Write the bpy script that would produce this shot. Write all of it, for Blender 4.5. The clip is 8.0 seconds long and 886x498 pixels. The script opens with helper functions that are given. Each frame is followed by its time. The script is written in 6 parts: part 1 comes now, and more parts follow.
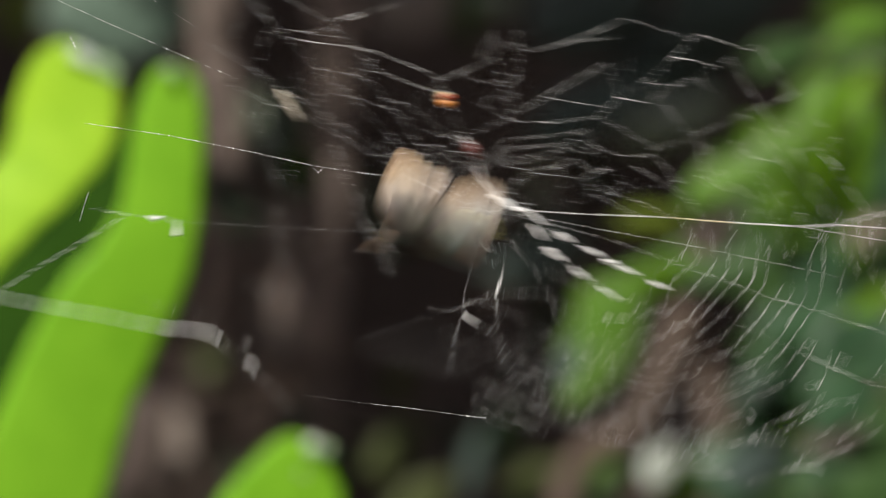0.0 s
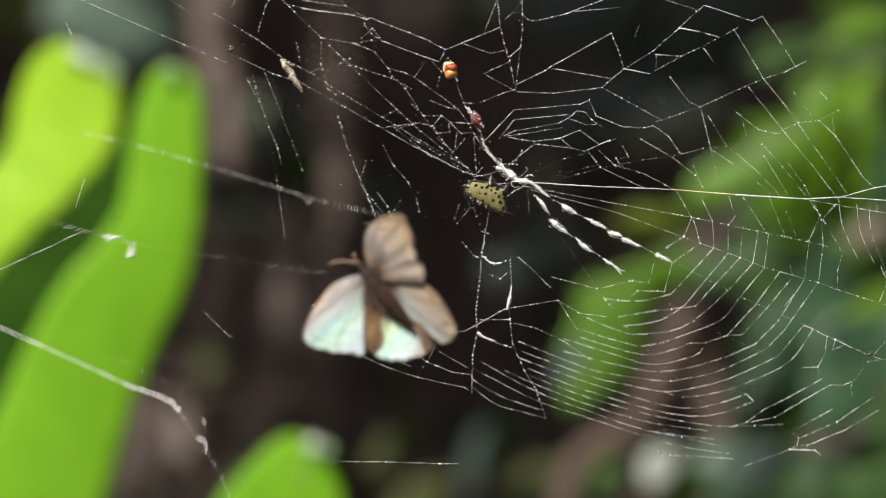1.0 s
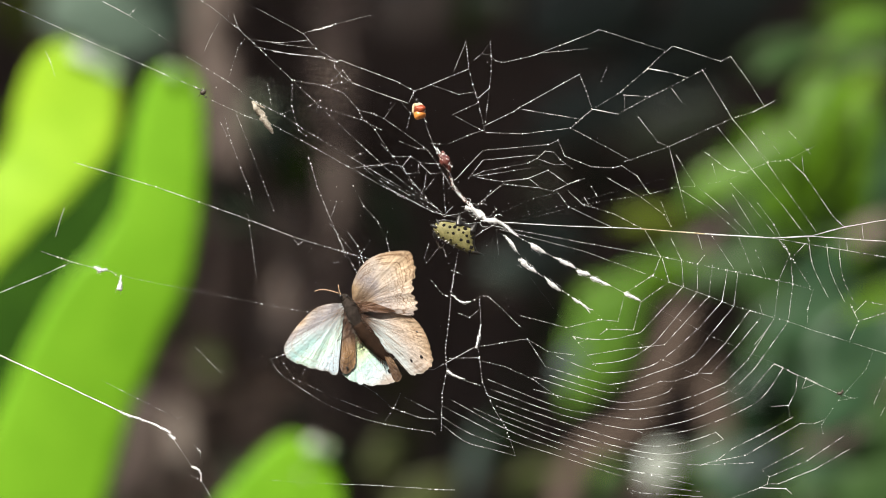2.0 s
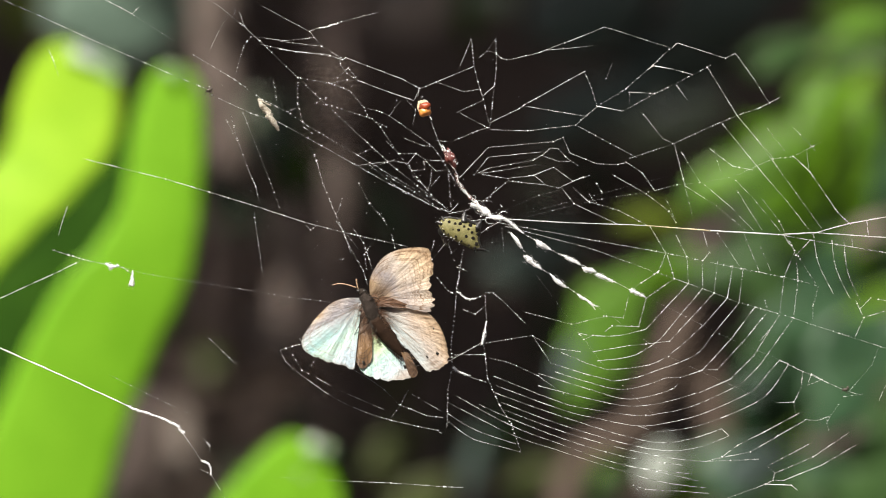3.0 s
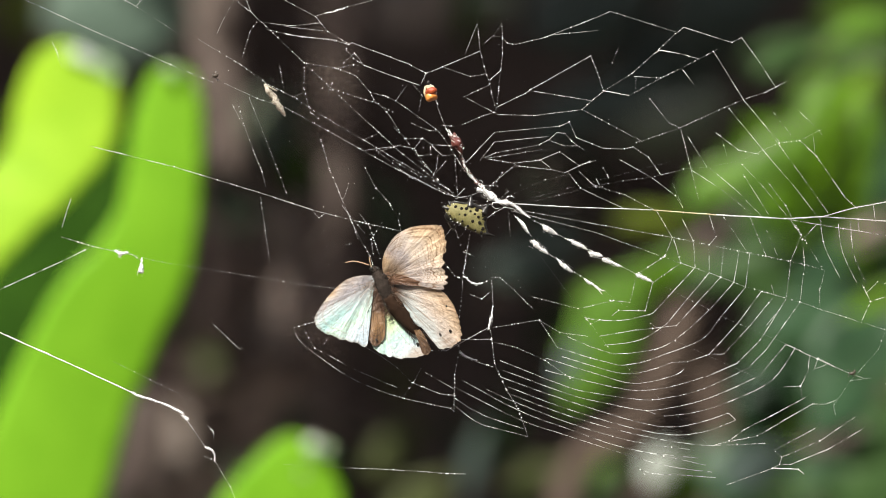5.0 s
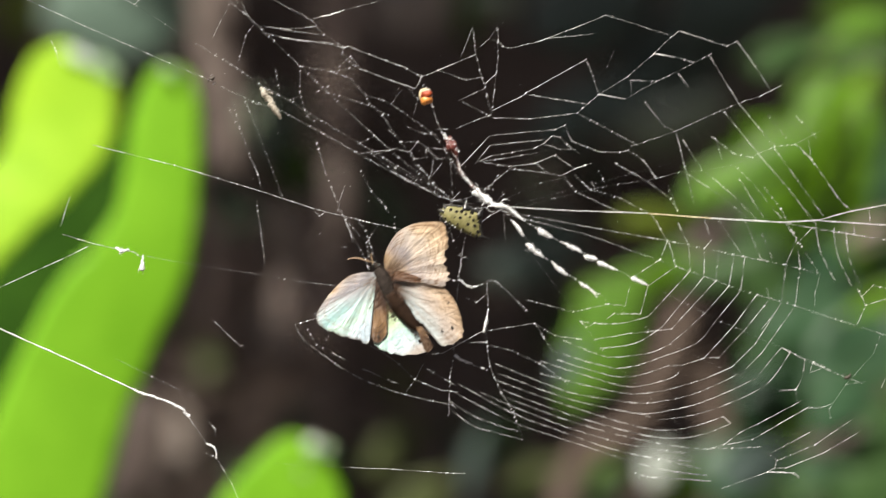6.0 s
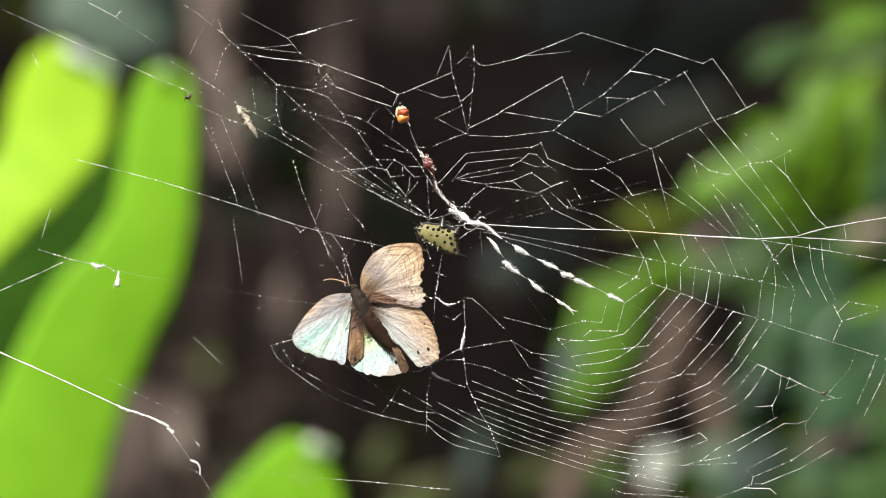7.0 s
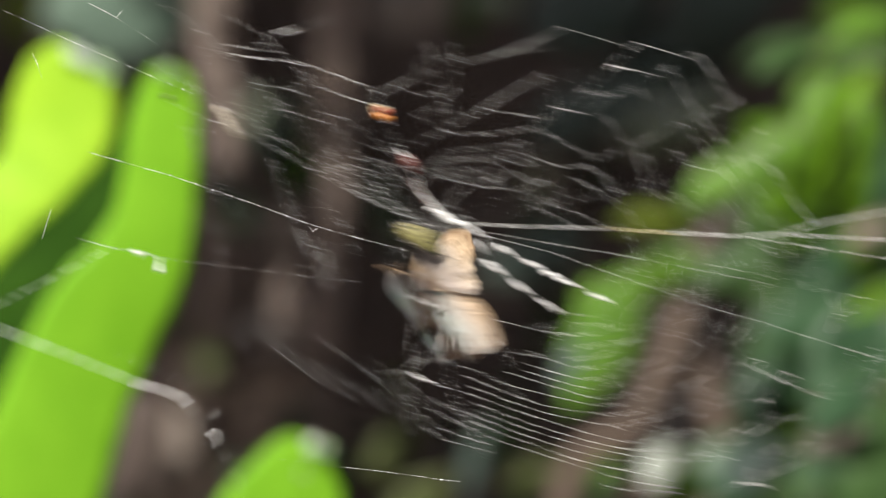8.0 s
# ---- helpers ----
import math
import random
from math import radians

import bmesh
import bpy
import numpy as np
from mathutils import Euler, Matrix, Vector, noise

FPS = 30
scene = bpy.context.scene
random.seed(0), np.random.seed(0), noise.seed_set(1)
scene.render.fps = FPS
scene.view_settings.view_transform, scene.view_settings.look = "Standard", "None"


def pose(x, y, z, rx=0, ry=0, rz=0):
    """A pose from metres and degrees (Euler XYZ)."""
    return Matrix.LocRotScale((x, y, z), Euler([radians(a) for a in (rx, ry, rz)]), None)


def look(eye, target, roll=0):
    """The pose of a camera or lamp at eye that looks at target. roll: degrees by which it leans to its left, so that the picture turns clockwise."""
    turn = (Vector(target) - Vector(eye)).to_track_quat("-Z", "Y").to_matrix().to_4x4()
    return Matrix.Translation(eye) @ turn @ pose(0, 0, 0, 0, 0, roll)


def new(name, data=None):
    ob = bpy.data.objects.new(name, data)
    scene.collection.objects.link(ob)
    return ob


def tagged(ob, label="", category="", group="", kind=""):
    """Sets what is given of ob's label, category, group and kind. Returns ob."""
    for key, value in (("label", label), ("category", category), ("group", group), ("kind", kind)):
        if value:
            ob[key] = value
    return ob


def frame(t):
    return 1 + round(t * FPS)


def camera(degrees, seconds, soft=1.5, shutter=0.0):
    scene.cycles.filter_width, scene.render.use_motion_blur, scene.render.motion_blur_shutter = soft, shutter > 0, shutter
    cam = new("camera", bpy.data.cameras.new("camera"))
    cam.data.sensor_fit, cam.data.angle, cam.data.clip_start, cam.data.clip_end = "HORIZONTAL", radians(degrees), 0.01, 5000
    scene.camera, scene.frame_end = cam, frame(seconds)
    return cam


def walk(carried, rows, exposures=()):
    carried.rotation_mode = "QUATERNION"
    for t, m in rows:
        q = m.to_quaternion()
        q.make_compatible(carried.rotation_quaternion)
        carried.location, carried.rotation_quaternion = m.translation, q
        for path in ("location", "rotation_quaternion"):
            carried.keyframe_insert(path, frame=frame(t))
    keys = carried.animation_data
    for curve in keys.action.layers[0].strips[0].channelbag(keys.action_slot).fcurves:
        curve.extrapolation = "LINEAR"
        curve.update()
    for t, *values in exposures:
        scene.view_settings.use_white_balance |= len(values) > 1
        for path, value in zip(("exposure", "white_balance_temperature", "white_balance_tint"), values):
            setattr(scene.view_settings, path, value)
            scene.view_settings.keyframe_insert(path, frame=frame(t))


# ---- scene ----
# A spiny orb weaver's web in a shady thicket, with a butterfly caught in it.
# The camera stands on a tripod at 0.7 m; the web hangs 0.64 m before it.
WEB = 0.64
EYE = 0.7

cam = camera(16.01, 8.0, soft=1.0, shutter=0.5)
cam.data.dof.use_dof = True
cam.data.dof.focus_distance = WEB
cam.data.dof.aperture_fstop = 10.5
walk(cam, [(0.0, pose(0, 0, EYE, 90)), (8.0, pose(0, 0, EYE, 90))], exposures=[(0.0, 0.66), (1.0, 0.78), (1.5, 0.94), (4.5, 1.06), (8.0, 1.1)])

# ---- light ----
SUN_ELEVATION, SUN_AZIMUTH = 47, -153     # azimuth: from +y, clockwise seen from above
world = bpy.data.worlds.new("sky")
scene.world = world
world.use_nodes = True
wn, wl = world.node_tree.nodes, world.node_tree.links
sky = wn.new("ShaderNodeTexSky")
sky.sky_type = "NISHITA"
sky.sun_disc = False
sky.dust_density, sky.ozone_density = 3.0, 0.5
sky.sun_elevation = radians(SUN_ELEVATION)
sky.sun_rotation = radians(SUN_AZIMUTH)
wl.new(sky.outputs[0], wn["Background"].inputs[0])
wn["Background"].inputs[1].default_value = 0.068
sun = new("sun", bpy.data.lights.new("sun", "SUN"))
sun.data.energy = 5.0
sun.data.angle = radians(0.5)
sun.data.color = (1.0, 0.95, 0.87)
_az, _el = radians(SUN_AZIMUTH), radians(SUN_ELEVATION)
sun.matrix_world = look((math.sin(_az) * math.cos(_el) * 20, math.cos(_az) * math.cos(_el) * 20, math.sin(_el) * 20), (0, 0, 0))


# ---- materials ----
def material(name, low, high, scale=60.0, rough=0.6, bump=0.2, fine=6.0, sheen=0.0, through_light=0.0, metal=0.0, spread=0.25, coat=0.0, spec=0.5):
    """Two colours mixed by a coarse and a fine noise, with relief; part of the light may pass through."""
    m = bpy.data.materials.new(name)
    m.use_nodes = True
    n, l = m.node_tree.nodes, m.node_tree.links
    b = n["Principled BSDF"]
    co = n.new("ShaderNodeTexCoord")
    big, small = n.new("ShaderNodeTexNoise"), n.new("ShaderNodeTexNoise")
    big.inputs["Scale"].default_value, small.inputs["Scale"].default_value = scale, scale * fine
    big.inputs["Detail"].default_value = small.inputs["Detail"].default_value = 4
    l.new(co.outputs["Object"], big.inputs["Vector"])
    l.new(co.outputs["Object"], small.inputs["Vector"])
    add = n.new("ShaderNodeMath")
    add.operation = "MULTIPLY_ADD"
    add.inputs[1].default_value = 0.45
    l.new(small.outputs["Fac"], add.inputs[0])
    half = n.new("ShaderNodeMath")
    half.operation = "MULTIPLY"
    half.inputs[1].default_value = 0.55
    l.new(big.outputs["Fac"], half.inputs[0])
    l.new(half.outputs[0], add.inputs[2])
    ramp = n.new("ShaderNodeValToRGB")
    ramp.color_ramp.elements[0].position, ramp.color_ramp.elements[1].position = 0.5 - spread, 0.5 + spread
    ramp.color_ramp.elements[0].color, ramp.color_ramp.elements[1].color = (*low, 1), (*high, 1)
    l.new(add.outputs[0], ramp.inputs[0])
    l.new(ramp.outputs[0], b.inputs["Base Color"])
    b.inputs["Roughness"].default_value = rough
    b.inputs["Metallic"].default_value = metal
    b.inputs["Sheen Weight"].default_value = sheen
    b.inputs["Coat Weight"].default_value = coat
    b.inputs["Specular IOR Level"].default_value = spec
    if bump:
        bp = n.new("ShaderNodeBump")
        bp.inputs["Strength"].default_value = bump
        bp.inputs["Distance"].default_value = 0.0015
        l.new(add.outputs[0], bp.inputs["Height"])
        l.new(bp.outputs[0], b.inputs["Normal"])
    if through_light:
        tr, mix = n.new("ShaderNodeBsdfTranslucent"), n.new("ShaderNodeMixShader")
        l.new(ramp.outputs[0], tr.inputs[0])
        mix.inputs[0].default_value = through_light
        l.new(b.outputs[0], mix.inputs[1])
        l.new(tr.outputs[0], mix.inputs[2])
        l.new(mix.outputs[0], n["Material Output"].inputs["Surface"])
    return m


def silk(name, low, high, scale, cover):
    """Silk of uneven thickness, broken up by noise to imitate sparkle: fine stretches let most of the background
    through.
    """
    m = material(name, low, high, 1500, 0.3, 0, through_light=0.3)
    n, l = m.node_tree.nodes, m.node_tree.links
    solid = n["Material Output"].inputs["Surface"].links[0].from_socket
    co, ns, rng = n.new("ShaderNodeTexCoord"), n.new("ShaderNodeTexNoise"), n.new("ShaderNodeMapRange")
    ns.inputs["Scale"].default_value, ns.inputs["Detail"].default_value = scale, 3
    l.new(co.outputs["Object"], ns.inputs["Vector"])
    rng.inputs["From Min"].default_value, rng.inputs["From Max"].default_value = 0.42, 0.6
    rng.inputs["To Min"].default_value, rng.inputs["To Max"].default_value = cover, 1.0
    l.new(ns.outputs["Fac"], rng.inputs["Value"])
    clear, mix = n.new("ShaderNodeBsdfTransparent"), n.new("ShaderNodeMixShader")
    l.new(rng.outputs[0], mix.inputs[0])
    l.new(clear.outputs[0], mix.inputs[1])
    l.new(solid, mix.inputs[2])
    l.new(mix.outputs[0], n["Material Output"].inputs["Surface"])
    return m


SILK = silk("silk", (0.7, 0.7, 0.68), (0.92, 0.92, 0.9), 420, 0.15)
DROP = material("glue drop", (0.85, 0.85, 0.84), (0.95, 0.95, 0.94), 900, 0.15, 0, through_light=0.25, coat=0.5)
THICK_SILK = silk("thick silk", (0.8, 0.8, 0.78), (0.95, 0.95, 0.93), 420, 0.6)
DULL_SILK = silk("thin silk", (0.35, 0.35, 0.35), (0.6, 0.6, 0.58), 300, 0.2)
GOLD_SILK = material("pale golden silk", (0.7, 0.55, 0.28), (0.88, 0.8, 0.58), 700, 0.5, 0, through_light=0.2)
TUFT = material("fluffy silk", (0.82, 0.81, 0.8), (0.97, 0.97, 0.96), 2000, 0.9, 0.3, through_light=0.4)
BLADE = material("fresh leaf", (0.122, 0.32, 0.009), (0.22, 0.48, 0.022), 9, 0.5, 0.1, 8, through_light=0.35, spec=0.25)
YOUNG_BLADE = material("young leaf", (0.215, 0.42, 0.012), (0.39, 0.61, 0.032), 9, 0.5, 0.1, 8, through_light=0.35, spec=0.25)
# strap leaf green darkened to carry shade in the colour
SHADED_BLADE = material("shade-darkened leaf", (0.012, 0.04, 0.003), (0.028, 0.075, 0.006), 14, 0.85, 0.2, through_light=0.15, spec=0.08)
GREY_TIP = material("withered leaf edge", (0.16, 0.26, 0.12), (0.26, 0.36, 0.2), 90, 0.4, 0.2, through_light=0.2)
# pale colour that imitates bright glints on the leaf tips
GLINT_SPOT = material("pale glint spot", (0.32, 0.38, 0.3), (0.48, 0.54, 0.45), 300, 0.35, 0.2, coat=0.3)
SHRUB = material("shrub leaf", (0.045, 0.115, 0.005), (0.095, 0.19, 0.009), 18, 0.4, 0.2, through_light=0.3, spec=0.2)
# brighter copy of SHRUB, with the sunlight put into the colour
SHRUB_LIT = material("sunlit shrub leaf", (0.075, 0.175, 0.004), (0.14, 0.27, 0.008), 18, 0.4, 0.2, through_light=0.3, spec=0.15)
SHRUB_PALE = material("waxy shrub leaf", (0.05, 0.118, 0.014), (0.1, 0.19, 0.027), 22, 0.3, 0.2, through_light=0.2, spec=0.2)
# darker copy of SHRUB, with the shade put into the colour
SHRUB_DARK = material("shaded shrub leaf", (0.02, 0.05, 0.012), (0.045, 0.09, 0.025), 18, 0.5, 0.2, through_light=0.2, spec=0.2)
YELLOWED = material("yellowing leaf", (0.07, 0.11, 0.010), (0.13, 0.16, 0.016), 30, 0.5, 0.2, through_light=0.3, spec=0.2)
GREYED = material("grey-green leaf", (0.065, 0.085, 0.045), (0.13, 0.16, 0.09), 25, 0.3, 0.2, coat=0.2)
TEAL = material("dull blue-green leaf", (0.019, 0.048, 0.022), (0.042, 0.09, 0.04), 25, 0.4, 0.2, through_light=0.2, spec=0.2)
DIM = material("dim bluish leaf", (0.02, 0.036, 0.028), (0.05, 0.075, 0.06), 14, 0.5, 0.3, through_light=0.1)
OLIVE = material("dim olive leaf", (0.03, 0.04, 0.01), (0.065, 0.078, 0.022), 25, 0.6, 0.2, through_light=0.2, spec=0.2)
WAXY = material("pale waxy leaf", (0.17, 0.19, 0.16), (0.3, 0.32, 0.28), 25, 0.3, 0.2)
MISTY = material("pale blue-green leaf", (0.04, 0.06, 0.052), (0.08, 0.106, 0.092), 20, 0.6, 0.2, through_light=0.1, spec=0.2)
SAGE = material("sage green leaf", (0.062, 0.1, 0.074), (0.12, 0.165, 0.125), 20, 0.6, 0.2, through_light=0.1, spec=0.2)
SPOT = material("black shell spot", (0.008, 0.007, 0.006), (0.018, 0.016, 0.013), 900, 0.9, 0, spec=0.05)
# colour raised in place of light, as these leaves hang in shade
DRY = material("dry brown leaf", (0.13, 0.108, 0.09), (0.26, 0.215, 0.18), 20, 0.8, 0.4)
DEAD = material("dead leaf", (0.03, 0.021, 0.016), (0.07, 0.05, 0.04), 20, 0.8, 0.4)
BARK = material("stem bark", (0.075, 0.055, 0.045), (0.16, 0.125, 0.105), 30, 0.85, 0.6)
# lighter copy of BARK; light put into the colour so shaded stems show
PALE_BARK = material("grey stem bark", (0.16, 0.122, 0.1), (0.32, 0.25, 0.205), 30, 0.85, 0.6)
DARK_BARK = material("dark brown bark", (0.046, 0.031, 0.022), (0.098, 0.07, 0.052), 30, 0.9, 0.6)
SOIL = material("leaf litter", (0.018, 0.013, 0.01), (0.06, 0.045, 0.035), 7, 0.95, 0.6)
BANK = material("shaded earth bank", (0.059, 0.044, 0.038), (0.144, 0.109, 0.094), 5.0, 0.95, 0.5, spread=0.14)
# near-black, since the thicket's shade is part of the colour
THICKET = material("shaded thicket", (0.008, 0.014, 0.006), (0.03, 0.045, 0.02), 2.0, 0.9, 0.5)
BODY = material("hairy dark body", (0.012, 0.009, 0.007), (0.048, 0.037, 0.03), 1500, 0.85, 0.5, spec=0.12)
BELLY = material("brown abdomen", (0.013, 0.007, 0.004), (0.038, 0.02, 0.011), 700, 0.8, 0.4, spec=0.12)
VEIN = material("wing vein", (0.17, 0.1, 0.055), (0.34, 0.24, 0.16), 700, 0.6, 0)
ANTENNA = material("tan antenna", (0.3, 0.18, 0.1), (0.45, 0.32, 0.2), 900, 0.6, 0)
BLACK = material("black chitin", (0.008, 0.007, 0.006), (0.02, 0.018, 0.015), 900, 0.3, 0.1)
LEG = material("brown leg", (0.02, 0.015, 0.01), (0.06, 0.045, 0.03), 1200, 0.45, 0.1)
SHELL = material("pale olive shell", (0.10, 0.093, 0.03), (0.21, 0.19, 0.08), 700, 0.55, 0.2, spread=0.16, spec=0.3)
RUST = material("rusty red prey", (0.16, 0.018, 0.008), (0.36, 0.07, 0.02), 500, 0.3, 0.3, coat=0.4)
AMBER = material("amber prey", (0.5, 0.12, 0.015), (0.75, 0.33, 0.08), 280, 0.35, 0.2, coat=0.4)
CRIMSON = material("dark red prey", (0.05, 0.010, 0.008), (0.16, 0.045, 0.034), 500, 0.35, 0.4, coat=0.4)
MEAL = material("dried prey remains", (0.09, 0.035, 0.028), (0.3, 0.17, 0.14), 1500, 0.7, 0.3)
HUSK = material("pale dry husk", (0.2, 0.16, 0.11), (0.62, 0.57, 0.47), 500, 0.7, 0.5, through_light=0.2, spread=0.12)
STRAW = material("dry straw", (0.45, 0.36, 0.2), (0.72, 0.63, 0.43), 600, 0.7, 0.4)


def wing_material(name, start, along, length, stops, bands, rays, rim, root=0.0, dark=(0.25, 0.145, 0.07), cell=None):
    """Scaled wing: colour bands across it from start along a direction (millimetres), scalloped lines near the margin,
    fine rays from the root and a worn rim."""
    m = material(name, (0.3, 0.25, 0.2), (0.4, 0.35, 0.3), 700, 0.45, 0.0, 5, sheen=0.25, through_light=0.14)
    n, l = m.node_tree.nodes, m.node_tree.links
    b = n["Principled BSDF"]

    def node(kind, **values):
        made = n.new(kind)
        for key, value in values.items():
            made.inputs[key.replace("_", " ")].default_value = value
        return made

    def maths(how, a, c):
        made = n.new("ShaderNodeMath")
        made.operation = how
        for k, v in ((0, a), (1, c)):
            if isinstance(v, (int, float)):
                made.inputs[k].default_value = v
            else:
                l.new(v, made.inputs[k])
        return made.outputs[0]

    def rescale(value, low, high, top=1.0):
        made = node("ShaderNodeMapRange", From_Min=low, From_Max=high, To_Max=top)
        l.new(value, made.inputs["Value"])
        return made.outputs[0]

    def blend(fac, a, colour):
        made = n.new("ShaderNodeMixRGB")
        l.new(fac, made.inputs[0])
        l.new(a, made.inputs[1])
        made.inputs[2].default_value = (*colour, 1)
        return made.outputs[0]

    co = n.new("ShaderNodeTexCoord").outputs["Object"]
    span, fan = n.new("ShaderNodeAttribute"), n.new("ShaderNodeAttribute")
    span.attribute_name, fan.attribute_name = "span", "fan"
    span, fan = span.outputs["Fac"], fan.outputs["Fac"]
    soft = node("ShaderNodeTexNoise", Scale=260.0, Detail=4.0)
    l.new(co, soft.inputs["Vector"])
    soft = soft.outputs["Fac"]
    # where on the wing, from 0 at the start to 1
    away, dot = n.new("ShaderNodeVectorMath"), n.new("ShaderNodeVectorMath")
    away.operation, dot.operation = "SUBTRACT", "DOT_PRODUCT"
    away.inputs[1].default_value = (start[0] / 1000, 0, start[1] / 1000)
    unit = Vector((along[0], 0, along[1])).normalized() / (length / 1000)
    dot.inputs[1].default_value = unit
    l.new(co, away.inputs[0])
    l.new(away.outputs[0], dot.inputs[0])
    place = maths("ADD", dot.outputs["Value"], maths("MULTIPLY", maths("SUBTRACT", soft, 0.5), 0.5))
    ramp = n.new("ShaderNodeValToRGB")
    marks = ramp.color_ramp.elements
    while len(marks) < len(stops):
        marks.new(0.5)
    for mark, (at, colour) in zip(marks, stops):
        mark.position, mark.color = at, (*colour, 1)
    l.new(place, ramp.inputs[0])
    colour = ramp.outputs[0]

    def grain(across, lengthwise, detail):
        v = n.new("ShaderNodeCombineXYZ")
        l.new(maths("MULTIPLY", fan, across), v.inputs[0])
        l.new(maths("MULTIPLY", span, lengthwise), v.inputs[1])
        t = node("ShaderNodeTexNoise", Scale=1.0, Detail=detail)
        l.new(v.outputs[0], t.inputs["Vector"])
        return t.outputs["Fac"]

    fine = grain(150, 3.0, 3.0)
    colour = blend(rescale(fine, 0.52, 0.72, rays), colour, dark)
    # scalloped cross lines in the outer third
    wave = rescale(grain(11, 30, 4.0), 0.49, 0.6)
    outer = rescale(span, 0.42, 0.75)
    colour = blend(maths("MULTIPLY", maths("MULTIPLY", wave, outer), rescale(soft, 0.34, 0.5, bands)), colour, dark)
    # dull lavender cell in the middle of the wing
    if cell:
        off = n.new("ShaderNodeVectorMath")
        off.operation = "DISTANCE"
        off.inputs[1].default_value = (cell[0] / 1000, 0, cell[1] / 1000)
        l.new(co, off.inputs[0])
        reach = maths("ADD", off.outputs["Value"], maths("MULTIPLY", maths("SUBTRACT", soft, 0.5), 0.006))
        colour = blend(rescale(reach, cell[2] / 1000, cell[2] * 0.5 / 1000, 0.65), colour, (0.28, 0.262, 0.27))
    # brown hairy root, which also paints the shade beside the body
    colour = blend(rescale(maths("ADD", span, maths("MULTIPLY", fine, 0.4)), 0.62, 0.34, root), colour, (0.075, 0.036, 0.014))
    # lost scales, and a darker fringe
    worn = node("ShaderNodeTexNoise", Scale=1700.0, Detail=5.0)
    l.new(co, worn.inputs["Vector"])
    colour = blend(rescale(worn.outputs["Fac"], 0.58, 0.74, 0.4), colour, (0.22, 0.15, 0.1))
    colour = blend(rescale(maths("ADD", span, maths("MULTIPLY", worn.outputs["Fac"], 0.1)), 1.0, 1.06, rim), colour, (0.2, 0.13, 0.08))
    l.new(colour, b.inputs["Base Color"])
    l.new(colour, [x for x in n if x.bl_idname == "ShaderNodeBsdfTranslucent"][0].inputs[0])
    relief = node("ShaderNodeBump", Strength=0.5, Distance=0.0005)
    l.new(maths("ADD", fine, worn.outputs["Fac"]), relief.inputs["Height"])
    l.new(relief.outputs[0], b.inputs["Normal"])
    return m


# ---- shape helpers ----
def part(name, bm, mat, parent=None, label="", smooth=True):
    me = bpy.data.meshes.new(name)
    bmesh.ops.recalc_face_normals(bm, faces=bm.faces)
    bm.to_mesh(me)
    bm.free()
    me.materials.append(mat)
    if smooth:
        me.polygons.foreach_set("use_smooth", [True] * len(me.polygons))
    ob = new(name, me)
    if parent:
        ob.parent = parent
    return tagged(ob, label)


def thing(name, where, label, category, group="", kind=""):
    ob = new(name)
    ob.empty_display_size = 0.005
    ob.matrix_basis = pose(*where)
    return tagged(ob, label, category, group, kind)


def curve_points(pts, steps=4):
    """A smooth run through points."""
    P = [Vector(p) for p in pts]
    if len(P) < 3:
        return P
    out = []
    for i in range(len(P) - 1):
        a, b, c, d = P[max(i - 1, 0)], P[i], P[i + 1], P[min(i + 2, len(P) - 1)]
        for k in range(steps):
            t = k / steps
            out.append(0.5 * (2 * b + (c - a) * t + (2 * a - 5 * b + 4 * c - d) * t * t + (3 * b - a - 3 * c + d) * t ** 3))
    return out + [P[-1]]


def tube(bm, pts, radius, sides=5, lumps=0.0, seed=0, taper=1.0):
    """A round run along points; radius a number or one for each point."""
    rnd = random.Random(seed)
    P = [Vector(p) for p in pts]
    R = radius if isinstance(radius, (list, tuple)) else [radius] * len(P)
    rings = []
    for i, p in enumerate(P):
        d = (P[min(i + 1, len(P) - 1)] - P[max(i - 1, 0)]).normalized()
        u = d.orthogonal().normalized() if abs(d.y) > 0.95 else d.cross(Vector((0, 1, 0))).normalized()
        v = d.cross(u)
        r = R[i] * (1 + (taper - 1) * i / max(len(P) - 1, 1))
        ring = []
        for k in range(sides):
            a = math.tau * k / sides
            rr = r * (1 + lumps * rnd.uniform(-1, 1))
            ring.append(bm.verts.new(p + (u * math.cos(a) + v * math.sin(a)) * rr))
        rings.append(ring)
    for a, b in zip(rings, rings[1:]):
        for k in range(sides):
            bm.faces.new((a[k], a[(k + 1) % sides], b[(k + 1) % sides], b[k]))
    bm.faces.new(rings[0])
    bm.faces.new(rings[-1])


def ball(bm, centre, size, turn=None, rings=6, lumps=0.0, seed=0):
    """An egg of three half-axes."""
    size = size if isinstance(size, (list, tuple)) else (size,) * 3
    m = Matrix.Translation(centre) @ (turn or Matrix.Identity(4)) @ Matrix.Diagonal((*size, 1))
    got = bmesh.ops.create_uvsphere(bm, u_segments=rings * 2, v_segments=rings, radius=1, matrix=m)["verts"]
    if lumps:
        c = Vector(centre)
        for v in got:
            v.co = c + (v.co - c) * (1 + lumps * noise.noise(v.co * 1400 + Vector((seed, 0, 0))))


def bead(bm, p, r):
    """A small glue drop on a thread: a six-sided double cone."""
    top, low = bm.verts.new(p + Vector((0, 0, r))), bm.verts.new(p - Vector((0, 0, r)))
    ring = [bm.verts.new(p + Vector((r * math.cos(a), r * math.sin(a), 0))) for a in (0, 1.571, 3.142, 4.712)]
    for k in range(4):
        bm.faces.new((ring[k], ring[(k + 1) % 4], top))
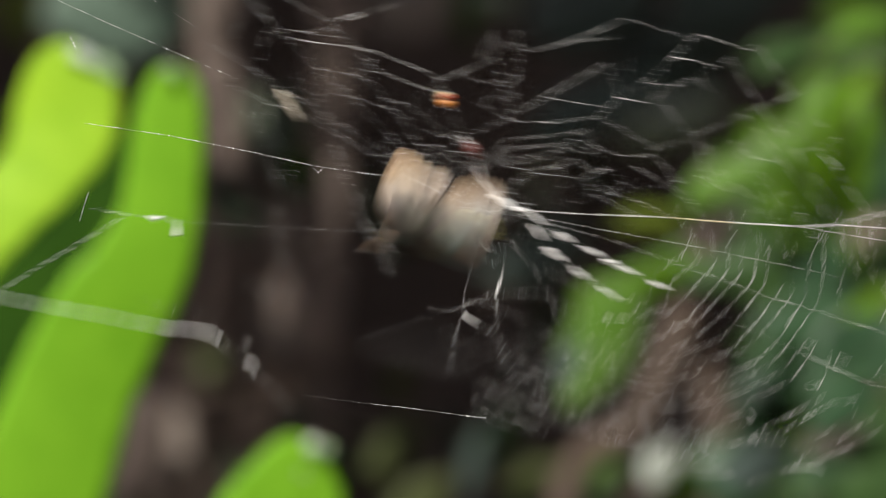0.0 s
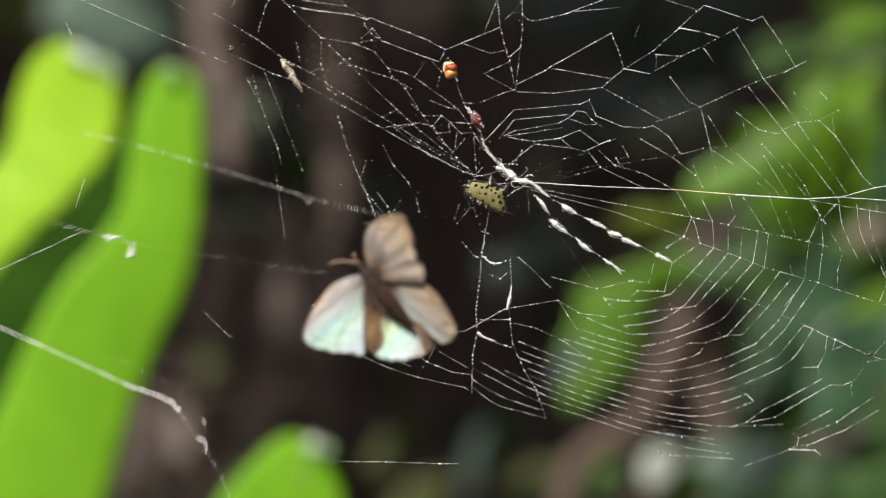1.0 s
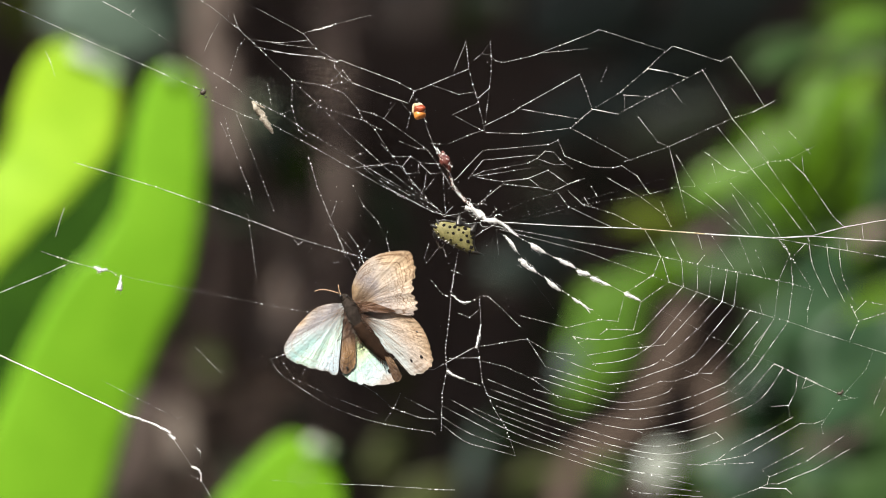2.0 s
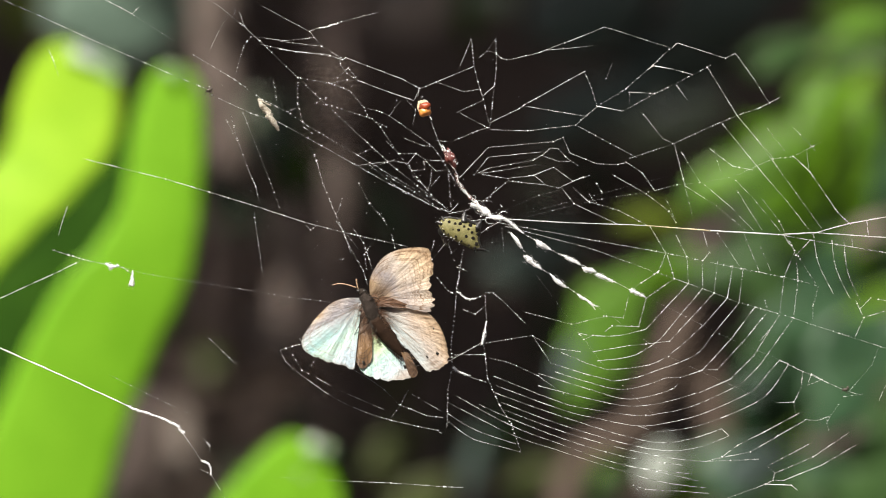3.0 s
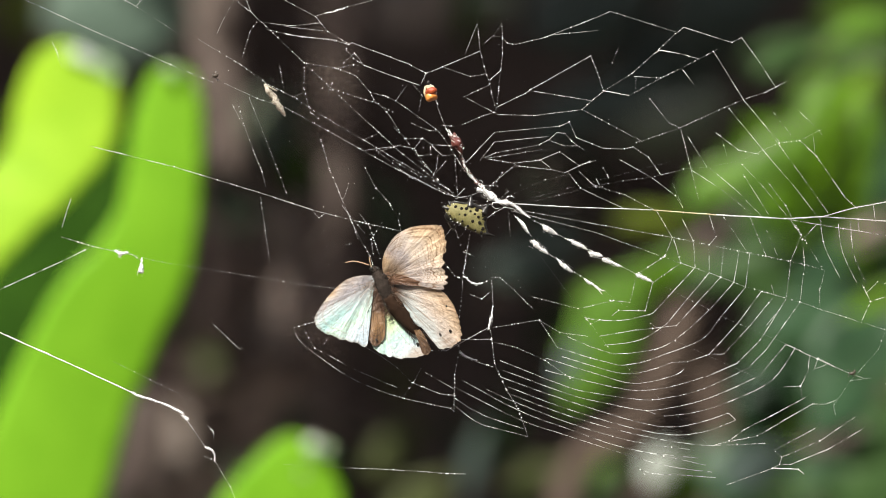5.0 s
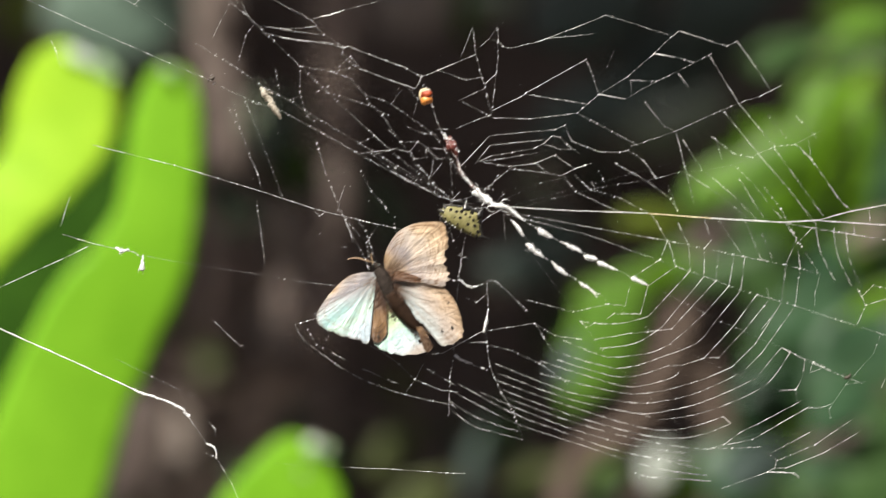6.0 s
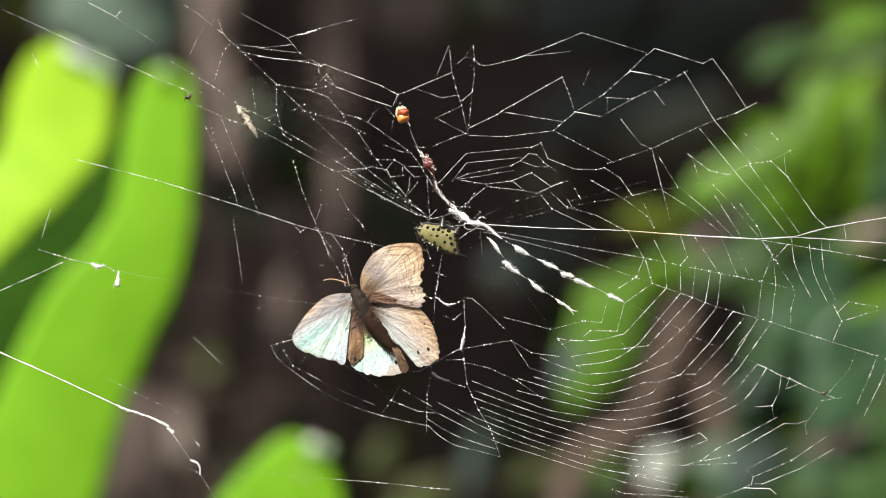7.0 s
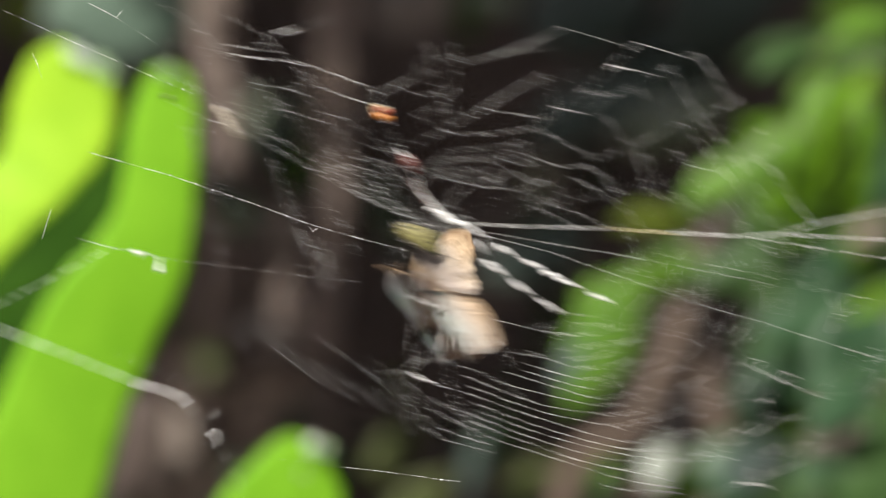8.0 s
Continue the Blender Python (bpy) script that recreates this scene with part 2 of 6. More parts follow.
        bm.faces.new((ring[(k + 1) % 4], ring[k], low))


# ---- the web ----
MM = 0.001
strand_count = [0]


def strand(owner, name, pts, width=0.1, beads=0.0, mat=None, sag=0.0, curved=False):
    """A silk thread through plan points in millimetres about its owner's base: (across, up) or (across, up, towards the back).
    beads: drops a millimetre; sag: droop of each span as a share of its length."""
    strand_count[0] += 1
    rnd = random.Random(strand_count[0])
    P = [Vector((p[0], p[2] if len(p) > 2 else 0.0, p[1])) * MM for p in pts]
    if curved:
        P = curve_points(P, 5)
    elif sag:
        Q = []
        for a, b in zip(P, P[1:]):
            for k in range(4):
                t = k / 4
                Q.append(a.lerp(b, t) + Vector((0, 0, -4 * sag * t * (1 - t) * (b - a).length)))
        P = Q + [P[-1]]
    lift = rnd.uniform(-0.5, 0.5) * MM
    for i, p in enumerate(P):
        p.y += lift
    bm = bmesh.new()
    Q = []
    for a, b in zip(P, P[1:]):
        n = max(1, int((b - a).length / (1.5 * MM)))
        Q += [a.lerp(b, k / n) for k in range(n)]
    Q.append(P[-1])
    Q = [q + Vector((rnd.uniform(-1, 1), 0, rnd.uniform(-1, 1))) * 0.03 * MM for q in Q]
    dotted = beads >= 0.5
    stout = width >= 0.15
    tube(bm, Q, [width * (0.32 if dotted else 0.5 if stout else 0.42) * MM * rnd.uniform(0.6, 1.35) for _ in Q], 4)
    ob = part(name, bm, mat or (DULL_SILK if dotted else THICK_SILK if stout else SILK), owner)
    drops = bmesh.new()
    for a, b in zip(P, P[1:]):
        n = int((b - a).length / MM * (beads * (2.6 if dotted else 1.7) + (0.04 if owner.name == "capture_spiral" else 0.2)) + rnd.random())
        for _ in range(n):
            r = MM * min(0.18, (0.045 + width * 0.5) * rnd.choice((0.5, 0.6, 0.7, 0.85, 1.1, 1.8)))
            bead(drops, a.lerp(b, rnd.random()) + Vector((rnd.uniform(-1, 1), 0, rnd.uniform(-1, 1))) * 0.05 * MM, r)
    for p in P[1:-1]:
        if not curved and not sag and rnd.random() < 0.8:
            bead(drops, p, MM * rnd.uniform(0.08, 0.21))
    if len(drops.verts):
        tagged(part("beading", drops, DROP, ob, "tiny white beads", False), kind="stuff")
    else:
        drops.free()
    return ob


def tuft_run(owner, name, pts, widths, seed=0, label="fluffy white silk band"):
    """A lumpy ribbon of fluffy silk, with loose fibres."""
    rnd = random.Random(seed)
    P = curve_points([Vector((p[0], 0, p[1])) * MM for p in pts], 6)
    n = len(P)
    R = []
    for i in range(n):
        s = i / (n - 1) * (len(widths) - 1)
        k = min(int(s), len(widths) - 2)
        R.append((widths[k] + (widths[k + 1] - widths[k]) * (s - k)) * 0.5 * MM * rnd.uniform(0.75, 1.25))
    bm = bmesh.new()
    R = [r * 0.62 for r in R]
    tube(bm, [p + Vector((rnd.uniform(-1, 1), rnd.uniform(-1, 1), rnd.uniform(-1, 1))) * 0.1 * MM for p in P], [r * 0.95 for r in R], 8, 0.3, seed)
    for i in range(1, n - 1):
        along = (P[i + 1] - P[i - 1]).normalized()
        for _ in range(2):
            off = Vector((rnd.uniform(-1, 1), rnd.uniform(-1, 1), rnd.uniform(-1, 1))) * R[i] * 1.3
            c = P[i] + off
            bend = Vector((rnd.uniform(-1, 1), rnd.uniform(-1, 1), rnd.uniform(-1, 1))) * R[i] * 0.8
            ln = along * rnd.uniform(0.25, 0.6) * MM * min(1.0, R[i] / (0.3 * MM))
            tube(bm, [c - ln, c + bend * 0.6, c + ln + bend * 0.3], 0.032 * MM, 3)
    return part(name, bm, TUFT, owner, label)


def debris(owner, pts, count, reach):
    """Small brown leavings of earlier meals, caught in a silk band."""
    rnd = random.Random(count)
    P = curve_points([Vector((p[0], 0, p[1])) * MM for p in pts], 8)
    bm = bmesh.new()
    for _ in range(count):
        c = P[rnd.randrange(len(P))] + Vector((rnd.uniform(-1, 1), rnd.uniform(-1.2, 0), rnd.uniform(-1, 1))) * reach * MM
        ball(bm, c, tuple(rnd.uniform(0.08, 0.2) * MM for _ in range(3)), None, 4, 0.3, rnd.randrange(50))
    part("debris", bm, MEAL, owner, "brown bits caught in the silk")


def build_orb_web():
    web = thing("orb_web", (WEB_X, WEB, WEB_Z), "sagging white orb web with a torn sector and beaded threads", "spider web")
    R = lambda pts, w=0.1, b=0.0, m=None, **k: strand(web, "radial_thread", pts, w, b, m, **k)
    S = lambda pts, w=0.1, b=0.0, m=None, **k: strand(web, "capture_thread", pts, w, b, m, **k)
    F = lambda pts, w=0.1, b=0.5, m=None, **k: strand(web, "tangle_thread", pts, w, b, m, **k)
    # radial threads
    R([(0, 0), (15.4, -0.9), (32.6, -1.5)], 0.15)
    R([(32.6, -1.5), (38.9, -2), (45.5, -2.5)], 0.2, 0, GOLD_SILK)
    R([(45.5, -2.5), (59.6, -3.3), (67, -2.9)], 0.21, 0.4)
    R([(67, -2.9), (73.9, -1), (80.6, 0.2), (101.5, 3.4)], 0.15, 0.4)
    R([(67, -2.9), (80.6, -3.8), (101.5, -5.2)], 0.16, 0.4)
    R([(59.6, -3.3), (65.9, -4.4), (80.6, -6.8), (101.5, -10.3)], 0.1, 0.4)
    R([(2.2, -0.9), (22.3, -4.6), (36.6, -7.1)], 0.08, 0.2)
    R([(36.6, -7.1), (49.8, -9.8), (63.6, -12.6), (67.3, -13.7)], 0.07, 0.5)
    R([(3.9, -1.7), (21.1, -6.1), (34.9, -11.1), (45.8, -14.9)], 0.06, 0.2)
    R([(45.8, -14.9), (51, -17), (62.5, -20.2), (67, -21.8), (79.7, -25.8), (98, -31.6)], 0.08, 0.6)
    R([(32, -15.6), (47.5, -23.5), (59.6, -28.7)], 0.022, 0.1, DULL_SILK)
    R([(59.6, -28.7), (63.6, -30.7), (72.8, -34.8), (76.2, -35.9)], 0.1, 0.4)
    R([(22.5, -17.9), (37.2, -28.1), (55, -36.2)], 0.016, 0, DULL_SILK)
    R([(7.3, -7.5), (24.6, -30.8), (44.1, -49.5)], 0.016, 0, DULL_SILK)
    R([(3.3, -1.1), (21.1, 3.4), (26.6, 4.4), (32.6, 5.2), (38.9, 6.8), (43.5, 7.2), (50.1, 8.4)], 0.022, 0.25, DULL_SILK)
    R([(1.6, 0.6), (10.8, 4.6), (15.4, 5.7)], 0.022, 0.1, DULL_SILK)
    R([(2.8, -0.6), (15.4, 2.9), (37.2, 8.6)], 0.016, 0, DULL_SILK)
    R([(18.3, 18.9), (22.6, 22.6), (28.4, 26.2), (33.8, 31), (37.2, 34.3), (38.9, 35.6)], 0.05, 0.6)
    R([(27.8, 21.7), (34.3, 25.3), (38.3, 27.2)], 0.07, 1.0)
    R([(38.3, 27.2), (45, 30.7), (45.8, 31.2)], 0.05, 0.6)
    R([(29.2, 12.1), (38.3, 15.2), (45.2, 18.4), (51, 20.9), (55.6, 22.4), (59.6, 24.5)], 0.06, 0.8)
    R([(50.1, 8.4), (58.4, 12.1), (62.5, 12.6), (68.2, 15.5)], 0.045, 0.5, DULL_SILK)
    R([(-55.8, 24.9), (-47.8, 21.2), (-42, 19.3), (-33.4, 14.6), (-20.2, 7.2), (-9.3, 1.7), (-3, 0.3)], 0.08, 0.7)
    R([(-54.1, 42.8), (-49.2, 38.8), (-46, 35.9), (-42, 32), (-38.2, 28.4), (-32.5, 23), (-23.1, 14.3), (-19.1, 10.6), (-13.9, 6.5), (-7.6, 1.5)], 0.08, 0.5)
    R([(-59.8, 33.2), (-51.2, 28.1), (-45.5, 24), (-39.7, 21.1), (-36.3, 18.7), (-25.9, 12.6), (-19.1, 8.5), (-8.7, 2.6)], 0.07, 0.8)
    R([(-45.5, 43), (-35.9, 37.8), (-33.4, 34.8), (-29.2, 32.3)], 0.06, 0.4)
    R([(-65, 49.9), (-54.1, 42.8)], 0.07, 0.3)
    R([(-3, 36.4), (-2.4, 30.7), (-1.6, 27.6), (-0.5, 24.1), (0.8, 18.3)], 0.06, 1.0)
    R([(2, 36.4), (2.1, 33.4), (2.1, 29.7), (1.4, 24.1), (0.9, 18.7)], 0.06, 0.9)
    # upper rows
    S([(-42, 34.2), (-31.7, 32.9), (-29.2, 32.1), (-28.5, 32.5), (-16.8, 28.1), (-13.5, 26.3), (-12.2, 26.7), (-10.1, 27.6), (-2.4, 30.8)], 0.11, 0.3)
    S([(-47.2, 36.7), (-40.9, 35.9), (-34.9, 36.5)], 0.07, 0.2)
    S([(-46, 35.2), (-38.6, 33.6), (-31.7, 33.1)], 0.09, 0.2)
    S([(-42, 35.8), (-33.4, 34.8)], 0.06, 0.3)
    S([(-35.9, 37.9), (-33.4, 38.7), (-29.4, 39.8), (-21.4, 41.9)], 0.05, 0.1)
    S([(-38.2, 28.4), (-31.7, 27.3), (-27.7, 25.8), (-24.8, 22.4), (-21.6, 21.6), (-19.6, 20.7), (-13.3, 16.3), (-10.7, 14.3)], 0.09, 0.6)
    S([(-25.9, 27.8), (-19.1, 25.3), (-14.7, 23.8)], 0.13)
    S([(-25.9, 27.8), (-28.2, 29.3), (-29.6, 31), (-29.7, 32.5)], 0.06, 0.6)
    S([(-31.7, 27.3), (-28.2, 28), (-26.9, 27.9)], 0.06, 0.3)
    S([(-32.5, 23), (-23.1, 20.1), (-21.4, 18.4), (-19.1, 14.9)], 0.09, 0.5)
    S([(-19.6, 20.7), (-17.3, 23.8)], 0.06)
    S([(-13.5, 26.3), (-14.5, 24)], 0.07)
    S([(-10.1, 27.6), (-4.4, 25.6), (-1.3, 26.2)], 0.07, 0.2)
    S([(-5.5, 30.2), (-3, 36.4)], 0.06)
    S([(-1.5, 32.4), (0.2, 33.9), (2.1, 33.6), (3.1, 32.4), (4.5, 32.1)], 0.08, 0.4)
    S([(0.2, 33.9), (2, 36.4)], 0.06)
    S([(4.5, 32.1), (10.8, 33.6), (21.9, 37.9), (24, 38.9)], 0.12, 0.3)
    S([(12.5, 34.1), (21.7, 35)], 0.08)
    S([(-0.7, 24.7), (1.6, 26.7)], 0.09, 0.4)
    S([(-5.9, 21.4), (-0.5, 23.9)], 0.08, 0.6)
    S([(-5.1, 21.2), (0.8, 18.1)], 0.07, 0.2)
    S([(-6.4, 15.7), (-1.8, 17.6), (0.8, 18.4)], 0.09, 0.5)
    S([(0.8, 19.3), (6.8, 22.2), (7.9, 23), (20, 29.8)], 0.12, 0.4)
    S([(7.9, 22.7), (20.2, 20.7)], 0.13, 0.1)
    S([(1, 17.9), (8.5, 17.7), (18.3, 18.9), (20.2, 20.7), (22.6, 22.6)], 0.1, 0.1)
    S([(22.6, 22.6), (21.4, 26.4), (20, 29.8)], 0.06, 0.8)
    S([(18.3, 18.9), (22.3, 16.8), (30.7, 12.3)], 0.08, 0.3)
    S([(25.7, 31.6), (24.3, 28.1)], 0.04, 0.6)
    S([(-5.9, 7.5), (0.5, 14.3), (13.7, 15.5), (15.7, 16.4), (17.1, 13.2), (22.6, 11), (26.9, 10.9), (28.6, 11.3), (31.8, 9.2), (34.3, 5.6)], 0.1, 0.2)
    S([(-2.4, 8.6), (0.5, 12.3), (11.4, 13.4)], 0.1)
    S([(11.4, 12.6), (13.1, 14.2), (14.8, 14), (16.3, 12.3), (18.8, 10.6)], 0.1, 0.3)
    S([(-1.8, 9), (0.7, 10.1), (9.6, 11.7), (11.4, 12.7), (14.8, 11.5), (17.1, 11.5)], 0.09, 0.1)
    S([(-1.3, 9), (1.6, 9.4), (10.2, 10.8)], 0.09)
    S([(-0.7, 8.8), (4.5, 8), (9.6, 8.6), (13.7, 10.3), (17.7, 7.5), (21.1, 8.6)], 0.1, 0.2)
    S([(4.5, 7.5), (11.9, 6.7), (14.8, 6.1), (20, 8.5)], 0.09, 0.2)
    S([(9.6, 8.8), (12.5, 6.5)], 0.07)
    S([(-1.8, 2.3), (4.8, 7.7)], 0.07, 0.2)
    S([(15.4, 6.1), (17.9, 2.9), (26.9, -1.3)], 0.09, 0.1)
    S([(17.7, 6.3), (21.1, 3.1), (22.5, 3.2)], 0.08, 0.2)
    S([(21.7, 3.1), (26.9, 1.6), (32.9, -1.5)], 0.08, 0.8)
    S([(22.5, 7.2), (23.8, 4.9)], 0.06, 1.2)
    S([(21.1, 4.9), (21.9, 3.3)], 0.08)
    S([(25.7, 8.8), (32.6, 4.9), (37.2, 1.4), (38.7, -1)], 0.08, 0.4)
    S([(34.3, 5.6), (36.9, 6.2)], 0.08, 0.3)
    S([(24, 38.9), (32.6, 36.2), (37.4, 34.7)], 0.05, 0.1)
    S([(37.2, 34.1), (38.9, 35.6), (48.7, 32.5), (50.7, 33.5)], 0.13)
    S([(50.7, 33.5), (54.4, 28.4), (57.6, 23.4), (59.7, 24.6)], 0.1, 0.2)
    S([(32.9, 30.2), (34, 31), (38.1, 30.3)], 0.17, 0.3)
    S([(38.1, 30.3), (42.1, 29.2)], 0.1)
    S([(45, 30.7), (51, 20.9), (55, 16.1)], 0.09, 0.2)
    S([(55, 16.1), (58.4, 11.5), (63, 5.2), (68.2, -2)], 0.08, 0.2)
    S([(28.9, 25.6), (34.4, 25.3)], 0.09, 0.3)
    S([(22.6, 22.7), (27.8, 21.7)], 0.17, 0.2)
    S([(29.2, 25.8), (29.2, 23)], 0.05)
    S([(32, 21.2), (36, 16.1), (38.3, 15.2), (40.1, 8), (42, 0.6)], 0.08, 0.2)
    S([(38.7, 27), (40.9, 24)], 0.07, 0.2)
    S([(48.1, 19.2), (55.6, 10), (61.3, 3.4), (67, -4)], 0.08, 0.1)
    S([(45.5, 14.1), (50.1, 10.6), (54.2, 9.8)], 0.1, 0.2)
    S([(46.4, 13.9), (47.9, 8.6)], 0.06)
    S([(39.7, 13.4), (43.6, 7.2)], 0.08)
    S([(56.7, 18.9), (60.7, 13.7)], 0.07)
    S([(62.5, 18.4), (67, 13.7)], 0.06)
    S([(62.5, 12.6), (65.9, 9.4), (71.6, 1.1), (74.2, -1.3)], 0.1, 0.3)
    S([(65.3, 13.4), (65.7, 9.8)], 0.07)
    S([(51, 20.9), (58.4, 12.3)], 0.06, 0.1)
    S([(40.6, 6.5), (46.4, 2.9), (52.7, -2.3)], 0.08)
    S([(44.3, 6.9), (49.8, 2.3), (55, -3.1)], 0.07, 0.1)
    S([(51, 5.7), (56.1, -2.4)], 0.08, 0.3)
    S([(56.1, 4), (59.6, -0.6), (62.7, -6.5)], 0.08, 0.6)
    S([(50.1, 8.4), (54.4, 4), (61.9, -5.2)], 0.06, 0.1)
    S([(36.6, 4), (38.7, -1)], 0.06, 0.5)
    # rows right of the hub and the dense lower sector, which swing by themselves when the web is shaken
    spiral = thing("capture_spiral", (WEB_X, WEB, WEB_Z), "fine curved rows of sticky silk in the lower web", "spider web")
    S = lambda pts, w=0.1, b=0.0, m=None, **k: strand(spiral, "capture_thread", pts, w, b, m, **k)
    S([(33.4, -1.7), (36.6, -7.1), (35.1, -10.9), (29.4, -14.6), (28, -20.3), (24, -19.9)], 0.09, 0.2)
    S([(36.9, -7.5), (38.3, -12.3), (32.6, -16.3), (31.1, -22), (25.7, -21.9), (24.3, -23)], 0.1, 0.1)
    S([(38.7, -3.4), (40.9, -7.8), (41.3, -13.2), (32.6, -22.6)], 0.09, 0.1)
    S([(32.6, -22.6), (26.9, -23.9), (22, -23.9), (18.8, -23.4)], 0.12, 0, curved=True)
    S([(18.8, -23.4), (20, -24.7), (22, -23.8)], 0.07, 0.8)
    S([(44.1, -2.6), (45.5, -6.9), (44.1, -8.6), (44.1, -14.3), (35.6, -24.5)], 0.1, 0.1)
    S([(35.6, -24.5), (31.5, -27.3), (28, -28.4), (22.8, -29)], 0.1, 0, curved=True)
    S([(47.1, -8.8), (46.4, -15.2), (37.4, -25), (32.6, -25.6), (29.2, -25.9), (21.7, -27.2)], 0.1)
    S([(50.2, -9.6), (49.1, -16.2), (44.1, -21.9)], 0.1)
    S([(44.1, -21.9), (38.9, -26.6), (34.3, -29.5), (29.2, -30.5), (24.6, -30.8)], 0.1, 0, curved=True)
    S([(24.6, -30.8), (20, -29.3), (15.4, -27.3)], 0.08)
    S([(52.3, -10.3), (51.5, -17.2), (45.8, -24.1)], 0.1)
    S([(45.8, -24.1), (42.4, -27.9), (34.3, -31.1), (30.1, -32.5), (25.9, -33.1)], 0.1, 0, curved=True)
    S([(25.9, -33.1), (20, -31.6), (13.3, -29.5)], 0.1)
    S([(54.8, -18), (49.8, -24.7), (44.1, -30.9), (39.7, -32.4), (36.6, -32.5)], 0.1)
    S([(36.6, -32.5), (32, -34.1), (26.9, -34.8), (20, -33.1), (14.2, -31.3)], 0.1, 0, curved=True)
    S([(56.9, -19.5), (52.1, -25.3), (47, -30.8), (44.1, -30.8)], 0.1)
    S([(39.1, -33.6), (37.8, -34.8), (33.2, -36.2), (28, -36.7), (21.1, -34.8), (10.8, -31.6)], 0.09, 0, curved=True)
    S([(58.4, -21.8), (55.8, -24.9)], 0.09)
    S([(47, -2.9), (51.9, -10.2), (52.8, -10.2)], 0.08)
    S([(52.3, -2.9), (55.6, -10.9), (57.3, -11.3)], 0.08, 0.2)
    S([(55.8, -5.7), (57.9, -10.7)], 0.06)
    S([(60.2, -3.4), (62.7, -6.5), (67, -13.2)], 0.08, 0.5)
    S([(63, -6.3), (60.7, -11.8), (59.8, -19.6)], 0.08)
    S([(59.8, -19.6), (54.4, -28.1), (49.8, -32.7), (43.5, -35.4)], 0.1)
    S([(42.9, -35.5), (36, -37.5), (29.4, -38.2), (22.3, -37), (10.8, -34.1)], 0.09, 0, curved=True)
    S([(65.9, -4.4), (63, -7.5), (63.4, -12.7), (62.5, -20.4)], 0.08, 0.3)
    S([(62.5, -20.4), (55.8, -29.8), (52.1, -33.6)], 0.1)
    S([(52.1, -33.6), (42.9, -37.9), (36, -39.6), (30.9, -40.1), (22.3, -39), (15.4, -37.5), (1.6, -32.1)], 0.1, 0, curved=True)
    S([(61.6, -29.5), (59.6, -28.9), (54.4, -35.1)], 0.1, 0.1)
    S([(54.4, -35.1), (45.2, -39.3), (38.3, -41.3), (31.1, -42.2), (22.3, -40.6), (15.4, -38.9), (2.2, -34.1)], 0.09, 0, curved=True)
    S([(61.5, -29.7), (56.9, -36), (49.8, -39.8), (41.8, -42.5), (34.9, -43.4)], 0.1, 0, curved=True)
    S([(33.2, -43), (31.1, -42.2)], 0.08)
    S([(49.5, -44.2), (48, -42.8)], 0.14, 0.1)
    S([(48, -42.8), (41.8, -44.8), (36, -45.6), (29.2, -44.5), (15.4, -40.3), (1.8, -35.5)], 0.1, 0, curved=True)
    S([(49.5, -44.2), (43.5, -46.5), (37.2, -47.2), (29.2, -46), (15.4, -42), (3.3, -37.5)], 0.1, 0, curved=True)
    S([(63.6, -39.6), (56.7, -43.3), (51.2, -46.1), (48.1, -48.4), (44.7, -49.4)], 0.1)
    S([(44.7, -49.4), (38.3, -48.8), (28, -46.8), (15.4, -43.3), (3.9, -39)], 0.1, 0, curved=True)
    S([(69.9, -40.1), (67.6, -41), (65, -40.9), (53.8, -47.4), (46.4, -48.9)], 0.1, 0.1)
    S([(55.6, -48.9), (49.8, -49.2), (44.7, -49.4)], 0.09)
    S([(40.2, -50.2), (28, -48.4), (15.4, -44.7), (4.5, -40.5), (-1.3, -37.9)], 0.09, 0, curved=True)
    S([(42.4, -52), (28, -50.1), (15.4, -46), (5.1, -42.1), (-5.9, -36.2)], 0.09, 0, curved=True)
    S([(43.5, -53.4), (34.9, -51.5), (28, -50.2)], 0.06)
    S([(44.7, -54.8), (36, -53.6), (29.2, -51.8), (15.4, -47.4), (5.1, -43.9), (-7.6, -37.5)], 0.09, 0, curved=True)
    S([(45.5, -55.9), (38.3, -55.4), (32.6, -55.1), (30.1, -54.3), (31.1, -55.3)], 0.1, 0.1)
    S([(6.2, -45.9), (-1.8, -43.2), (-7.6, -39.8)], 0.09, 0, curved=True)
    S([(7.3, -47.6), (1.6, -46.1), (-3, -44.7), (-7.6, -41.3)], 0.1, 0, curved=True)
    S([(65.6, -45.9), (57.3, -50.3), (58.8, -51.7), (58.4, -53.2), (56.9, -54), (55.6, -54.5), (47.5, -57.4)], 0.09, 0.1)
    S([(73.9, -43.4), (66.5, -48.4), (58.8, -51.7)], 0.1)
    S([(75.3, -46), (68.2, -50.2), (60.7, -53.2), (58.4, -53.2)], 0.1)
    S([(56.9, -54), (62.2, -54.2), (63.4, -55.2)], 0.16)
    S([(64.5, -31), (64.2, -34.4), (62.7, -37.3), (59.2, -37.5)], 0.1, 0.3)
    S([(62.7, -37.3), (63, -39.6)], 0.08)
    S([(65.3, -33.9), (66.2, -31.6), (68.4, -32.7), (65.3, -33.9)], 0.08)
    S([(69.3, -41.3), (69.7, -43)], 0.07, 0.6)
    S([(79.7, -26.4), (78.5, -29.8), (72.8, -36.2), (69.3, -41.3)], 0.04, 0.5)
    S([(72.8, -36.2), (76.8, -35.6)], 0.06, 0.2)
    S([(66.6, -3.1), (67.6, -9.0), (70.7, -15.3)], 0.1, 0.1, curved=True)
    S([(70.3, -4.4), (71.2, -10.2), (74.0, -16.2)], 0.1, curved=True)
